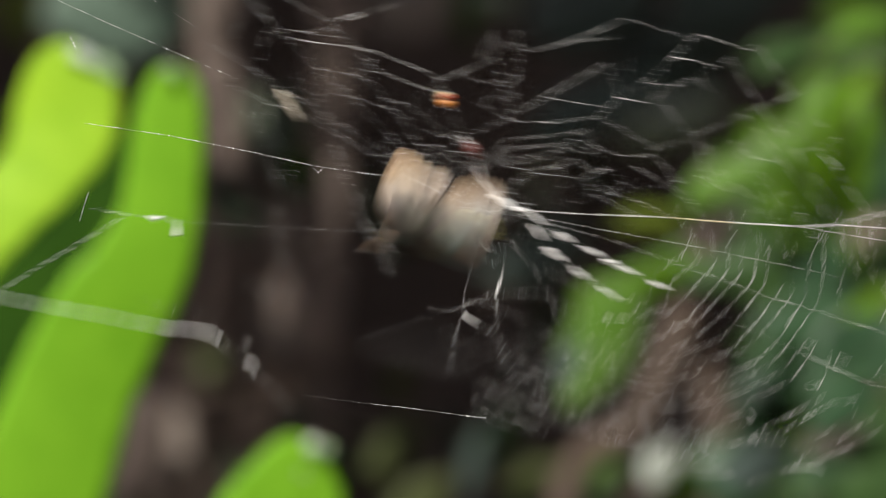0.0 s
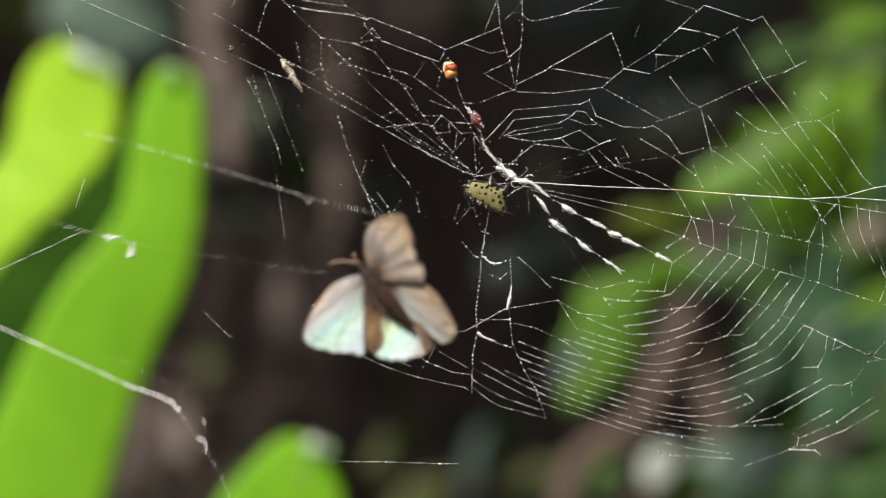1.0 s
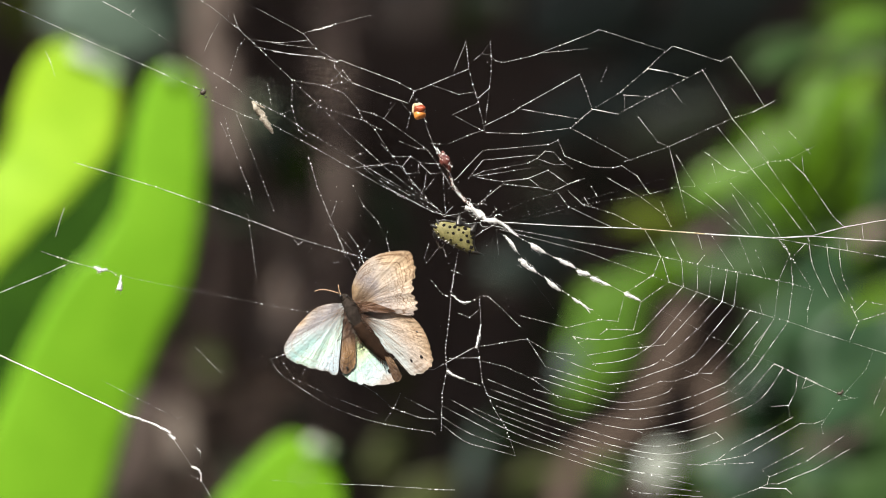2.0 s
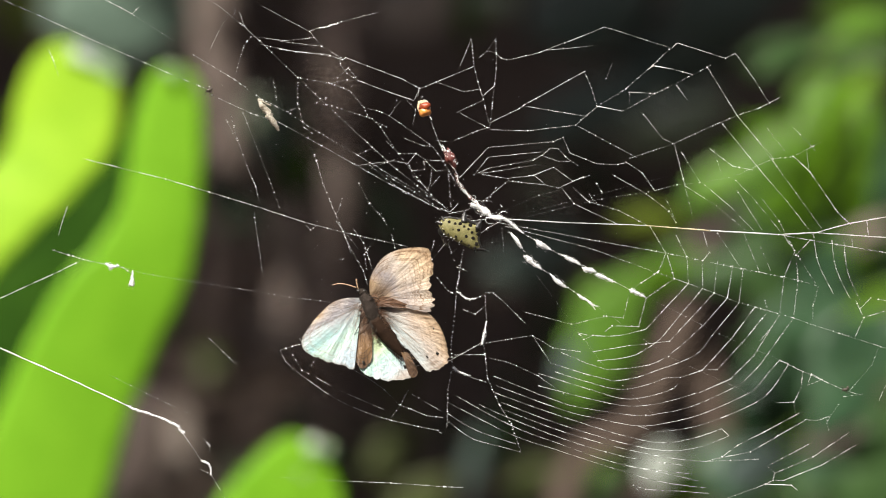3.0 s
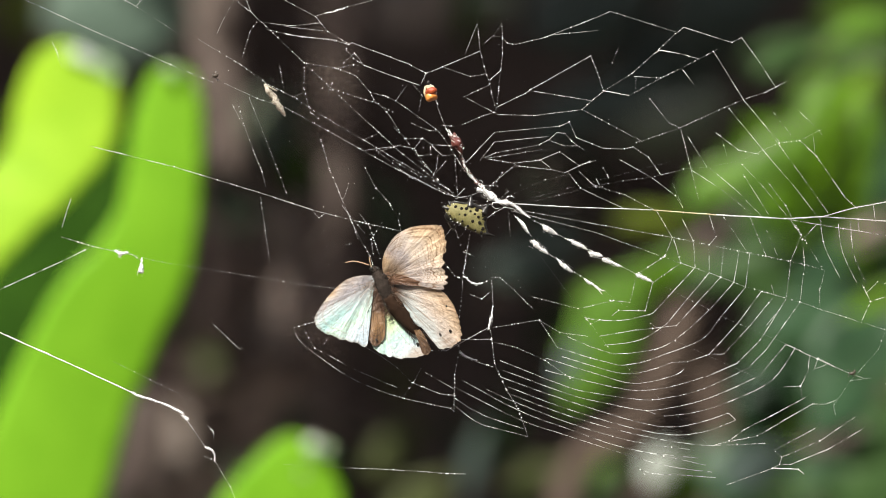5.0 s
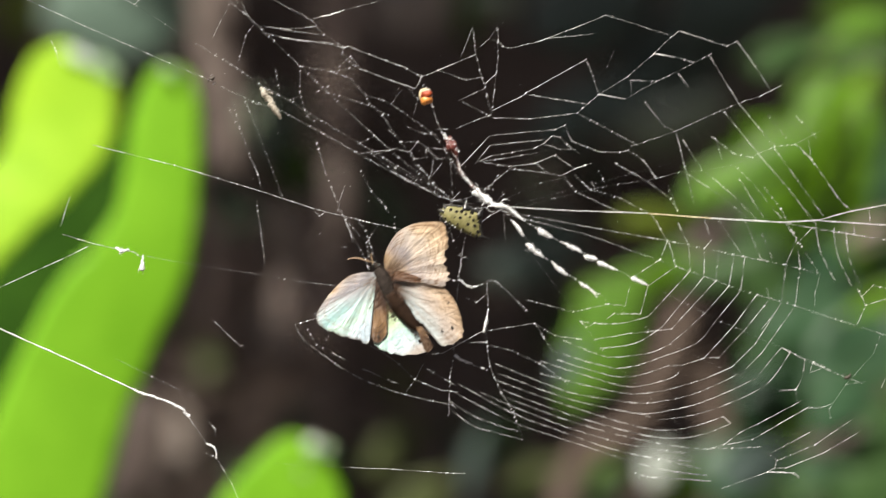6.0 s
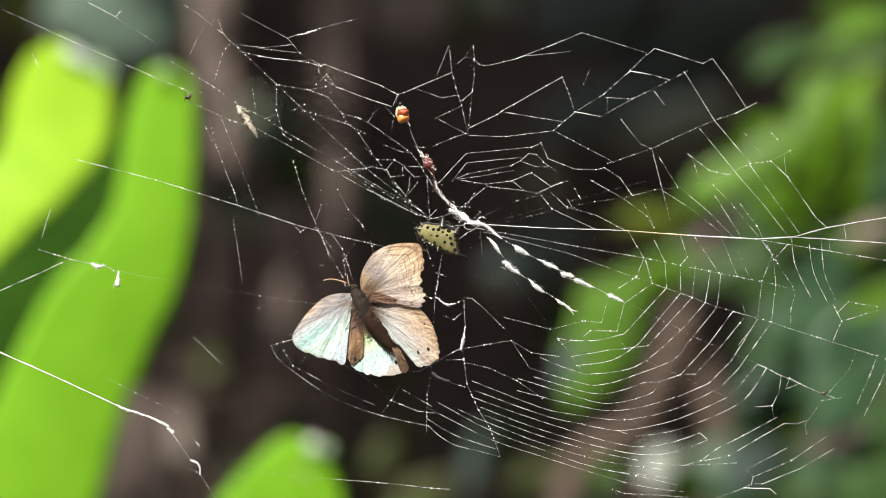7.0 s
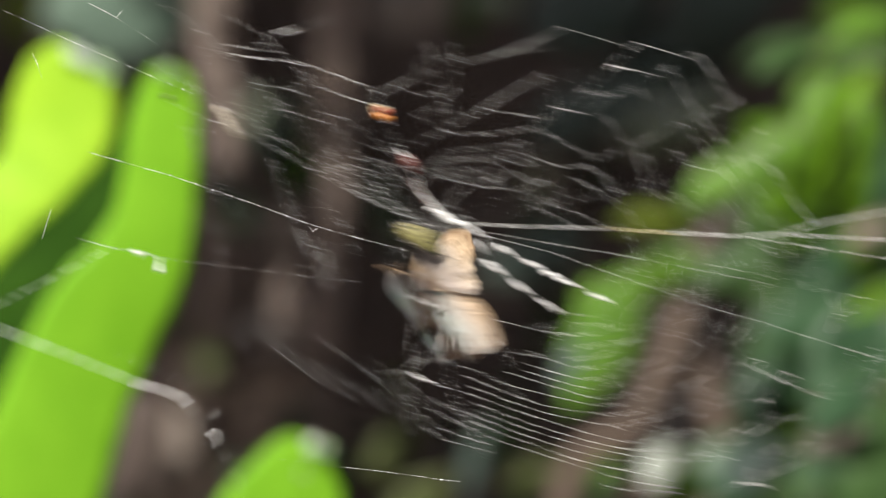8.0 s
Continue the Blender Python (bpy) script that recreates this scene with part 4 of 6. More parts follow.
        ball(b2, Vector((x, -1.3 * lift + 0.02, z * 1.12 - 0.25)) * MM, (q * MM, 0.07 * MM, q * 0.9 * MM), None, 5, 0.2, int(x * 10))
        part("spot", b2, SPOT, shell, "small black spot")
    # dark margin between the spines, and silk clinging to the rim
    for row, r in (((( -3.6, 2.7), (-2.2, 2.75), (-0.6, 2.55), (0.6, 2.6)), 0.24), (((0.6, 2.6), (1.9, 1.9), (3.4, 1.3)), 0.42), (((3.6, 1.2), (3.6, 0.0), (3.5, -1.6), (3.9, -3.4)), 0.3)):
        b2 = bmesh.new()
        tube(b2, curve_points([Vector((x, -0.25, z)) * MM for x, z in row], 4), r * MM, 6, 0.25, 3)
        part("dark_margin", b2, BLACK, shell, "black shell margin")
    b2 = bmesh.new()
    rnd = random.Random(4)
    for k in range(24):
        p = rim[int(rnd.gauss(-2, 6)) % n] * rnd.uniform(0.85, 1.16)
        bead(b2, Vector((p.x, -0.7, p.z)) * MM, rnd.choice((0.05, 0.07, 0.09, 0.16)) * MM)
    tagged(part("silk_specks", b2, DROP, sp, "white silk specks on the rim", False), kind="stuff")
    tilt = Matrix.Rotation(radians(37), 4, "Y")
    b2 = bmesh.new()
    ball(b2, tilt @ (Vector((-2.6, 0.9, -1.9)) * MM), (1.5 * MM, 1.1 * MM, 1.2 * MM), None, 6)
    part("cephalothorax", b2, BLACK, sp, "small black head part")
    for pts in (((-3.0, -1.0), (-4.6, -0.6), (-4.9, -2.0), (-4.1, -3.0)), ((-3.0, -1.4), (-4.3, -1.9), (-4.4, -3.3), (-3.6, -3.4)), ((-2.6, -1.6), (-3.2, -3.2), (-4.0, -3.9)),
                ((-1.0, -1.8), (-0.4, -3.0), (0.6, -3.1), (1.2, -2.4)), ((-0.6, -1.8), (-0.9, -3.0), (-0.5, -3.9)), ((1.9, 1.6), (3.4, 2.6), (4.6, 2.2)), ((2.4, 1.0), (4.2, 1.6), (5.2, 0.7)), ((0.3, 2.0), (1.5, 3.3), (3.0, 3.6))):
        b2 = bmesh.new()
        tube(b2, curve_points([tilt.inverted() @ Vector((0, 0, 0)) + Vector((p[0] * 0.8, 0.9, p[1] * 0.75)) * MM for p in pts], 4), 0.11 * MM, 5, taper=0.5)
        part("leg", b2, LEG, sp, "thin brown leg")
    return sp


spider = build_spider()


# ---- prey and scraps in the web ----
def build_amber_prey():
    ob = thing("wrapped_prey", (WEB_X - 0.01251, WEB - 0.0012, WEB_Z + 0.0222), "small orange and dark red insect wrapped in silk", "insect")
    lean = Matrix.Rotation(radians(-8), 4, "Y")
    bm = bmesh.new()
    ball(bm, Vector((0.1, 0, -0.75)) * MM, (1.3 * MM, 1.1 * MM, 1.0 * MM), lean, 8, 0.25, 3)
    part("abdomen", bm, AMBER, ob)
    bm = bmesh.new()
    ball(bm, Vector((0.15, -0.3, 0.4)) * MM, (1.2 * MM, 1.05 * MM, 0.85 * MM), lean, 8, 0.3, 5)
    part("thorax", bm, RUST, ob, "dark red thorax")
    bm = bmesh.new()
    ball(bm, Vector((-0.1, 0.3, 1.15)) * MM, (0.95 * MM, 0.7 * MM, 0.55 * MM), None, 7, 0.4, 6)
    ball(bm, Vector((-1.15, 0.1, 0.3)) * MM, (0.25 * MM, 0.5 * MM, 1.1 * MM), None, 7, 0.5, 7)
    part("shell", bm, STRAW, ob, "pale straw-coloured shell")
    bm = bmesh.new()
    ball(bm, Vector((-0.45, -0.1, 2.1)) * MM, (0.38 * MM, 0.4 * MM, 0.5 * MM), None, 6, 0.2, 6)
    part("head", bm, BLACK, ob, "black head")
    tuft_run(ob, "wrapping", [(-0.6, 2.0), (0.7, 1.2), (1.2, 0.0), (1.1, -1.4), (1.5, -2.4)], (0.15, 0.3, 0.25, 0.3, 0.2), 37, "loose white silk wrapping")
    return ob


def build_red_prey():
    ob = thing("wrapped_prey", (WEB_X - 0.0072, WEB - 0.0012, WEB_Z + 0.0122), "dark red insect remains bound with silk", "insect")
    bm = bmesh.new()
    ball(bm, (0, 0, 0), (1.05 * MM, 0.9 * MM, 1.7 * MM), Matrix.Rotation(radians(-28), 4, "Y"), 10, 0.6, 9)
    ball(bm, Vector((0.7, 0, -1.4)) * MM, (0.6 * MM, 0.5 * MM, 0.9 * MM), Matrix.Rotation(radians(-25), 4, "Y"), 8, 0.5, 12)
    part("carcass", bm, CRIMSON, ob)
    # white beads laid over the carcass to imitate its glints
    rnd = random.Random(17)
    bm = bmesh.new()
    for _ in range(34):
        t, a = rnd.uniform(-1.6, 1.9), rnd.uniform(math.pi, math.tau)
        bead(bm, Vector((-0.48 * t + 0.85 * math.cos(a), 0.95 * math.sin(a), t * 0.88)) * MM, rnd.uniform(0.08, 0.2) * MM)
    tagged(part("glint", bm, DROP, ob, "tiny white beads", False), kind="stuff")
    tuft_run(ob, "wrapping", [(-1.6, 2.6), (-1.1, 1.4), (-0.9, 0.2), (0.0, -1.2), (0.9, -2.4)], (0.3, 0.5, 0.25, 0.35, 0.5), 31, "loose white silk wrapping")
    return ob


def build_scrap():
    ob = thing("leaf_scrap", (WEB_X - 0.0440, WEB - 0.0006, WEB_Z + 0.0209), "pale grey-brown dry leaf scrap caught in silk", "leaf")
    bm = bmesh.new()
    P = curve_points([Vector((p[0], p[2], p[1])) * MM for p in ((-2.2, 3.2, 0), (-1.3, 1.6, -0.3), (-0.1, 0, 0.1), (0.8, -1.5, -0.2), (2, -3.3, 0.2))], 5)
    n = len(P)
    tube(bm, P, [MM * (0.12 + 0.6 * math.sin(math.pi * min(1, (i + 0.5) / n)) ** 0.9) for i in range(n)], 7, 0.4, 5)
    part("blade", bm, HUSK, ob)
    bm = bmesh.new()
    tube(bm, curve_points([Vector((p[0], -0.4, p[1])) * MM for p in ((-2, 3), (-0.8, 2.3), (0.3, 1.8))], 4), 0.18 * MM, 5)
    part("splinter", bm, HUSK, ob, "thin dry splinter")
    return ob


def build_speck(name, x, z, seed, label):
    ob = thing(name, (WEB_X + x / 1000, WEB - 0.0005, WEB_Z + z / 1000), label, "insect")
    bm = bmesh.new()
    ball(bm, (0, 0, 0), (0.55 * MM, 0.4 * MM, 0.4 * MM), None, 5, 0.5, seed)
    ball(bm, Vector((0.5, 0, 0.3)) * MM, 0.32 * MM, None, 5, 0.3, seed)
    part("body", bm, LEG, ob)
    for k in range(4):
        bm = bmesh.new()
        a = 0.6 + k * 1.5
        tube(bm, [Vector((0, 0, 0)), Vector((math.cos(a), -0.2, math.sin(a))) * 0.7 * MM, Vector((math.cos(a + 0.4), 0, math.sin(a + 0.4))) * 1.1 * MM], 0.06 * MM, 4)
        part("leg", bm, LEG, ob)
    return ob


amber_prey, red_prey, scrap = build_amber_prey(), build_red_prey(), build_scrap()
gnat = build_speck("gnat", -56.3, 25.8, 3, "tiny dark gnat stuck on a thread")
seed_speck = build_speck("gnat", 73.0, -34.7, 8, "tiny brown gnat on a lower thread")

# ---- butterfly ----
# the pearly sheen, which shifts with the view, is fixed in the base colours
PEARL = wing_material("pearly wing", (-3.0, 4.5), (0.61, -0.79), 10, [(0.0, (0.36, 0.24, 0.13)), (0.08, (0.45, 0.39, 0.33)), (0.18, (0.36, 0.34, 0.35)), (0.32, (0.38, 0.45, 0.45)), (0.5, (0.33, 0.53, 0.51)), (0.75, (0.42, 0.59, 0.49)), (1.0, (0.46, 0.56, 0.61))], 0.3, 0.25, 0.6, 0.4, cell=(-5.2, -1.0, 6.0))
PEARL_HIND = wing_material("pearly hindwing", (0.2, -3.5), (0.5, -0.87), 12, [(0.0, (0.5, 0.56, 0.28)), (0.3, (0.54, 0.66, 0.4)), (0.6, (0.42, 0.63, 0.56)), (0.85, (0.52, 0.62, 0.64)), (1.0, (0.48, 0.44, 0.40))], 0.15, 0.3, 0.4)
TAN = wing_material("tan wing", (1.0, 2.0), (0.72, 0.7), 16, [(0.0, (0.2, 0.11, 0.045)), (0.14, (0.46, 0.33, 0.2)), (0.3, (0.38, 0.33, 0.31)), (0.5, (0.58, 0.5, 0.42)), (0.72, (0.64, 0.49, 0.33)), (1.0, (0.36, 0.23, 0.12))], 0.85, 0.4, 0.5, 0.85, (0.19, 0.1, 0.045), (5.5, 6.6, 4.0))
TAN_HIND = wing_material("tan hindwing", (4.2, -2.4), (0.83, 0.55), 8, [(0.0, (0.48, 0.56, 0.57)), (0.22, (0.5, 0.52, 0.5)), (0.45, (0.5, 0.43, 0.37)), (0.75, (0.54, 0.41, 0.29)), (1.0, (0.4, 0.28, 0.17))], 0.35, 0.75, 0.35, 0.9, (0.2, 0.115, 0.055))
FOLD = wing_material("brown wing fold", (-1.0, 2.0), (0.0, -1.0), 13, [(0.0, (0.14, 0.06, 0.02)), (0.2, (0.085, 0.033, 0.011)), (0.42, (0.09, 0.04, 0.014)), (0.75, (0.22, 0.12, 0.043)), (1.0, (0.075, 0.036, 0.013))], 0.9, 0.7, 0.5, 0.0, (0.03, 0.013, 0.005))


def wing(name, owner, root, outline, layer, dome, mat, label, vein_count, seed, lean=(0, 0), fray=0.32, ragged=None):
    """A thin, domed wing from its hinge at root to a rounded outline; veins raised on it."""
    rnd = random.Random(seed)
    loop = curve_points([Vector((p[0], 0, p[1])) for p in outline] + [Vector((outline[0][0], 0, outline[0][1]))], 12)[:-1]
    r0 = Vector((root[0], 0, root[1]))
    for i, p in enumerate(loop):
        away = (p - r0)
        worn = 1.0 if ragged is None else max(0.06, min(1.0, (away.normalized().dot(Vector((ragged[0], 0, ragged[1])).normalized()) - 0.8) / 0.12))
        loop[i] = p + away.normalized() * worn * (0.22 * noise.noise(p * 0.8 + Vector((seed, 0, 0))) + fray * noise.noise(p * 1.3 + Vector((0, seed, 0)))) * min(1, (away.length / 9) ** 2)
    reach = max((p - r0).length for p in loop)

    def pleats(q, s):
        return 0.11 * min(1, s) * math.sin(math.atan2(q.z, q.x) * 21 + 2.5 * noise.noise(q * 0.35 + Vector((seed, 0, 0))))

    def height(p):
        s = (p - r0).length / reach
        q = p - r0
        return layer - dome * 0.8 * math.sin(min(1, s) * math.pi * 0.8) + lean[0] * q.x + lean[1] * q.z + 0.2 * noise.noise(p * 0.6 + Vector((0, seed, 0))) + pleats(q, s)

    bm = bmesh.new()
    levels = 8
    span, fan = bm.verts.layers.float.new("span"), bm.verts.layers.float.new("fan")
    sheets = []
    for side in (0, 1):
        rings = []
        for j in range(1, levels + 1):
            s = j / levels
            ring = []
            for p in loop:
                q = r0.lerp(p, s)
                v = bm.verts.new(Vector((q.x, height(q) + side * 0.07, q.z)) * MM)
                v[span], v[fan] = s, (math.atan2(p.z - r0.z, p.x - r0.x) / math.tau) % 1.0
                ring.append(v)
            rings.append(ring)
        c = bm.verts.new(Vector((r0.x, height(r0) + side * 0.07, r0.z)) * MM)
        n = len(loop)
        for k in range(n):
            bm.faces.new((c, rings[0][k], rings[0][(k + 1) % n]))
        for a, b in zip(rings, rings[1:]):
            for k in range(n):
                bm.faces.new((a[k], a[(k + 1) % n], b[(k + 1) % n], b[k]))
        sheets.append(rings[-1])
    n = len(loop)
    for k in range(n):
        bm.faces.new((sheets[0][k], sheets[0][(k + 1) % n], sheets[1][(k + 1) % n], sheets[1][k]))
    for ring in sheets:
        for k in range(n):
            e = bm.edges.get((ring[k], ring[(k + 1) % n]))
            e.smooth = False
    ob = part(name, bm, mat, owner, label)
    far = sorted(range(n), key=lambda k: -(loop[k] - r0).length)
    outer = sorted(k for k in far[: int(n * 0.62)])
    for v in range(vein_count):
        k = outer[int((v + 0.5) * len(outer) / vein_count)]
        tip = r0.lerp(loop[k], 0.96)
        pts = []
        sway = rnd.uniform(-1, 1)
        for s in range(9):
            q = r0.lerp(tip, 0.08 + 0.92 * s / 8)
            q = q + Vector((-(tip - r0).z, 0, (tip - r0).x)) * 0.06 * math.sin(s / 8 * math.pi) * sway
            pts.append(Vector((q.x, height(q) - 0.01, q.z)) * MM)
        b2 = bmesh.new()
        tube(b2, pts, 0.03 * MM, 4, taper=0.4)
        part("vein", b2, VEIN, ob, "thin brown vein")
    return ob, height


def eyespot(owner, height, x, z, r):
    bm = bmesh.new()
    ball(bm, Vector((x, height(Vector((x, 0, z))) - 0.03, z)) * MM, (r * MM, 0.05 * MM, r * 1.1 * MM), None, 5)
    part("eyespot", bm, BLACK, owner, "small black eyespot")


BUTTERFLY_AT = (-0.01424, WEB - 0.003, EYE - 0.00964)


def build_butterfly():
    bf = thing("butterfly", BUTTERFLY_AT, "worn tan and pearly butterfly caught in the web, wings spread", "butterfly")
    LH, hLH = wing("hindwing", bf, (-0.6, -1.1), [(-0.6, -1.7), (0.9, -2.6), (3.4, -5.7), (6.3, -8.6), (8, -10), (9.3, -12.6), (8.4, -13.8), (4.6, -14.2), (0.6, -13.2), (-1.5, -11.5), (-1.1, -7.5)], 0.35, 0.5, PEARL_HIND, "pearly green-white hindwing", 5, 2, (0.38, 0.24))
    LF, hLF = wing("forewing", bf, (-1.1, 1.4), [(-1.4, 2.5), (-4, 2.5), (-6.9, 1.6), (-9.8, -1.1), (-12.1, -4.2), (-12.9, -6.3), (-11.9, -8.3), (-8.6, -9.8), (-4.6, -11.1), (-2.5, -11.5), (-2.3, -7.5), (-1.6, -2.3)], 0.1, 0.9, PEARL, "pearly blue-white forewing with a tan edge", 7, 3, (0.38, 0.24), 0.3, (-0.3, -1))
    RH, hRH = wing("hindwing", bf, (1.7, 0.3), [(3.4, 2.5), (8.6, 1.3), (12.1, -0.2), (14.7, -3.1), (16.1, -6.9), (16.4, -10), (14.9, -11.6), (12.2, -12.3), (10.8, -10.4), (9.4, -8.5), (6.9, -7.2), (4.6, -4.9), (2.5, -2.3)], 0.6, 0.7, TAN_HIND, "tan hindwing with black eyespots and a torn edge", 7, 4, (-0.38, -0.24), 0.6, (0.55, -0.85))
    RF, hRF = wing("forewing", bf, (1.1, 2), [(0.9, 1.6), (0.5, 5.2), (1.4, 8), (3.4, 10.7), (6.3, 12.2), (9.8, 12.7), (12.4, 12.4), (13.2, 10.3), (13.3, 7.7), (12.5, 6), (13, 3.7), (13.4, 1.3), (12.4, -0.3), (8.6, 0.4), (4.6, 0.7)], 0.0, 0.9, TAN, "frayed tan forewing", 7, 5, (-0.38, -0.24), 0.9, (1, 0.12))
    for x, z, r in ((14.3, -8.6, 0.36), (12.3, -9.3, 0.34), (9, -9, 0.25), (13.5, -3.6, 0.2)):
        eyespot(RH, hRH, x, z, r)
    for x, z, r in ((7.6, -11.5, 0.42), (0.5, -11.1, 0.18)):
        eyespot(LH, hLH, x, z, r)
    # brown inner fold standing up from the hindwing
    FO, hFO = wing("wing_fold", bf, (-1.1, -0.6), [(-2.2, -0.1), (-0.5, 0.3), (0.7, -2.3), (1.1, -7.5), (0.9, -10.2), (-0.7, -11.6), (-2, -10.3), (-2.9, -6.3), (-3.1, -2.6)], -0.3, 0.5, FOLD, "brown inner wing fold with a black tip spot", 0, 6, (0.38, 0.24))
    eyespot(FO, hFO, -0.7, -10.6, 0.4)
    TO, _ = wing("torn_flap", bf, (7.1, -8.8), [(6.9, -8.4), (8.3, -8.6), (9.6, -10.7), (10.3, -12.5), (9.4, -13.5), (8.6, -13), (7.8, -10.7)], -2.6, 0.2, FOLD, "curled brown torn edge", 0, 7)
    # added patch: brown wing base together with the forewing's shade on it
    wing("shaded_base_patch", bf, (2.2, 1.7), [(1.6, 1.6), (2.8, 2.7), (4.4, 2.7), (6.4, 2.0), (9.4, 0.7), (6.4, 0.5), (4.0, 0.7), (2.4, 0.8)], -0.85, 0.2, FOLD, "brown wing base patch with shade put into its colour", 0, 9, (-0.38, -0.24), 0.5)
    # body along the wings' axis
    bm = bmesh.new()
    axis = [Vector((p[0], -1.1, p[1])) * MM for p in ((-0.8, 3.3), (0.1, 2), (0.8, 0.3), (1.6, -1.7), (2.3, -3.1))]
    A = curve_points(axis, 4)
    n = len(A)
    tube(bm, A, [MM * (0.45 + 1.1 * math.sin(math.pi * (0.12 + 0.8 * i / (n - 1)))) for i in range(n)], 10, 0.1, 2)
    part("thorax", bm, BODY, bf, "dark hairy thorax")
    bm = bmesh.new()
    A = curve_points([Vector((p[0], p[2], p[1])) * MM for p in ((1.5, -1.5, -0.9), (3, -3.6, -0.6), (4.8, -6, -0.2), (6.3, -7.9, 0), (7.3, -9.3, 0.2))], 4)
    n = len(A)
    tube(bm, A, [MM * (0.25 + 1.4 * math.sin(math.pi * (0.34 + 0.64 * i / (n - 1)))) * (1 - 0.07 * (i % 3 == 0)) for i in range(n)], 12, 0.05, 3)
    part("abdomen", bm, BELLY, bf, "dark brown abdomen")
    fuzz = random.Random(21)
    bm = bmesh.new()
    for _ in range(320):
        p = A[fuzz.randrange(1, n - 1)]
        a = fuzz.uniform(0, math.tau)
        d = Vector((math.cos(a), -0.4, math.sin(a))).normalized()
        tube(bm, [p + d * 0.9 * MM, p + (d + Vector((0.35, 0, -0.45))) * fuzz.uniform(1.2, 1.8) * MM], 0.045 * MM, 3, taper=0.3)
    part("abdomen_hair", bm, BELLY, bf, "short brown hair")
    bm = bmesh.new()
    ball(bm, Vector((-0.9, -0.9, 3.6)) * MM, (1.0 * MM, 0.9 * MM, 0.85 * MM), None, 7, 0.15, 2)
    head = part("head", bm, BODY, bf, "dark hairy head")
    for dx in (-0.75, 0.45):
        bm = bmesh.new()
        ball(bm, Vector((dx - 0.9, -1.4, 3.9)) * MM, 0.42 * MM, None, 6)
        part("eye", bm, BLACK, head, "shiny dark eye")
    bm = bmesh.new()
    tube(bm, curve_points([Vector((p[0], -1.2, p[1])) * MM for p in ((-2.1, 4.6), (-4, 5.2), (-5.5, 5.4), (-6.9, 5.1))], 4), 0.12 * MM, 5)
    part("antenna", bm, ANTENNA, bf, "thin tan antenna")
    bm = bmesh.new()
    tube(bm, curve_points([Vector((p[0], -1.2, p[1])) * MM for p in ((-1.6, 4), (-2, 5.4), (-2.1, 6.3))], 4), 0.1 * MM, 5)
    part("antenna", bm, ANTENNA, bf, "thin tan antenna")
    for pts in (((-0.6, -1.1), (-2, -4), (-2.9, -5.4), (-4.6, -5.9)), ((0.5, 2.3), (1.8, 2.6), (2.6, 2))):
        bm = bmesh.new()
        tube(bm, curve_points([Vector((p[0], -2.6, p[1])) * MM for p in pts], 4), 0.09 * MM, 5, taper=0.6)
        part("leg", bm, BODY, bf, "thin dark leg")
    bm = bmesh.new()
    rnd = random.Random(8)
    for _ in range(260):
        i = rnd.random()
        p = axis[0].lerp(axis[-1], i)
        a = rnd.uniform(0, math.tau)
        d = Vector((math.cos(a), -0.7, math.sin(a))).normalized()
        tube(bm, [p + d * 1.1 * MM, p + d * rnd.uniform(1.5, 2.2) * MM], 0.04 * MM, 3, taper=0.3)
    part("thorax_hair", bm, LEG, bf, "short brown hair")
    bm = bmesh.new()
    for _ in range(220):
        i = rnd.uniform(0.15, 1.25)
        p = axis[0].lerp(axis[-1], i)
        side = rnd.choice((-1, 1))
        d = Vector((0.84 * side, rnd.uniform(-0.25, 0.1), 0.54 * side + rnd.uniform(-0.5, 0.2))).normalized()
        ln = rnd.uniform(1.8, 3.4) * MM
        tube(bm, [p + d * 1.0 * MM + Vector((0, -0.3, 0)) * MM, p + d * ln * 0.7 + Vector((0, -0.5, 0)) * MM, p + d * ln + Vector((0, -0.4, -0.2)) * MM], 0.045 * MM, 3, taper=0.3)
    part("root_hair", bm, FOLD, bf, "brown hair at the wing roots")
    return bf, (LF, LH, RF, RH, FO)


butterfly, (wing_lf, wing_lh, wing_rf, wing_rh, wing_fold) = build_butterfly()

# ---- plants close behind the web ----
def blade(owner, name, spine, y, mat, bend=0.0, thick=0.0012, label="", ripple=0.0, seed=0, fold=0.12, steps=8, slant=0.0, roll=0.0):
    """A strap leaf: (across, up, half width) along its spine from the tip; y is its distance, bend how far it leans back."""
    pts = curve_points([Vector((p[0], p[1], p[2])) for p in spine], steps)
    bm = bmesh.new()
    cross = 12
    rows = []
    n = len(pts)
    for i, p in enumerate(pts):
        a, b = pts[max(i - 1, 0)], pts[min(i + 1, n - 1)]
        d = Vector((b.x - a.x, 0, b.y - a.y)).normalized()
        side = Vector((-d.z, 0, d.x))
        row = [[], []]
        for k in range(cross + 1):
            s = -1 + 2 * k / cross
            w = p.z * (1 + ripple * noise.noise(Vector((i * 0.35, s * 0.5, seed))))
            dep = y + bend * (i / (n - 1)) ** 2 + fold * p.z * s * s + slant * p.z * s + 0.25 * ripple * p.z * noise.noise(Vector((i * 0.3, s * 1.5, seed + 7)))
            q = Vector((p.x, 0, p.y)) + side * w * s
            row[0].append(bm.verts.new((q.x, dep, q.z)))
            row[1].append(bm.verts.new((q.x, dep + thick * (1 - 0.8 * s * s), q.z)))
        rows.append(row)
    for side in (0, 1):
        for a, b in zip(rows, rows[1:]):
            for k in range(cross):
                bm.faces.new((a[side][k], a[side][k + 1], b[side][k + 1], b[side][k]))
    for a, b in zip(rows, rows[1:]):
        for k in (0, cross):
            bm.faces.new((a[0][k], a[1][k], b[1][k], b[0][k]))
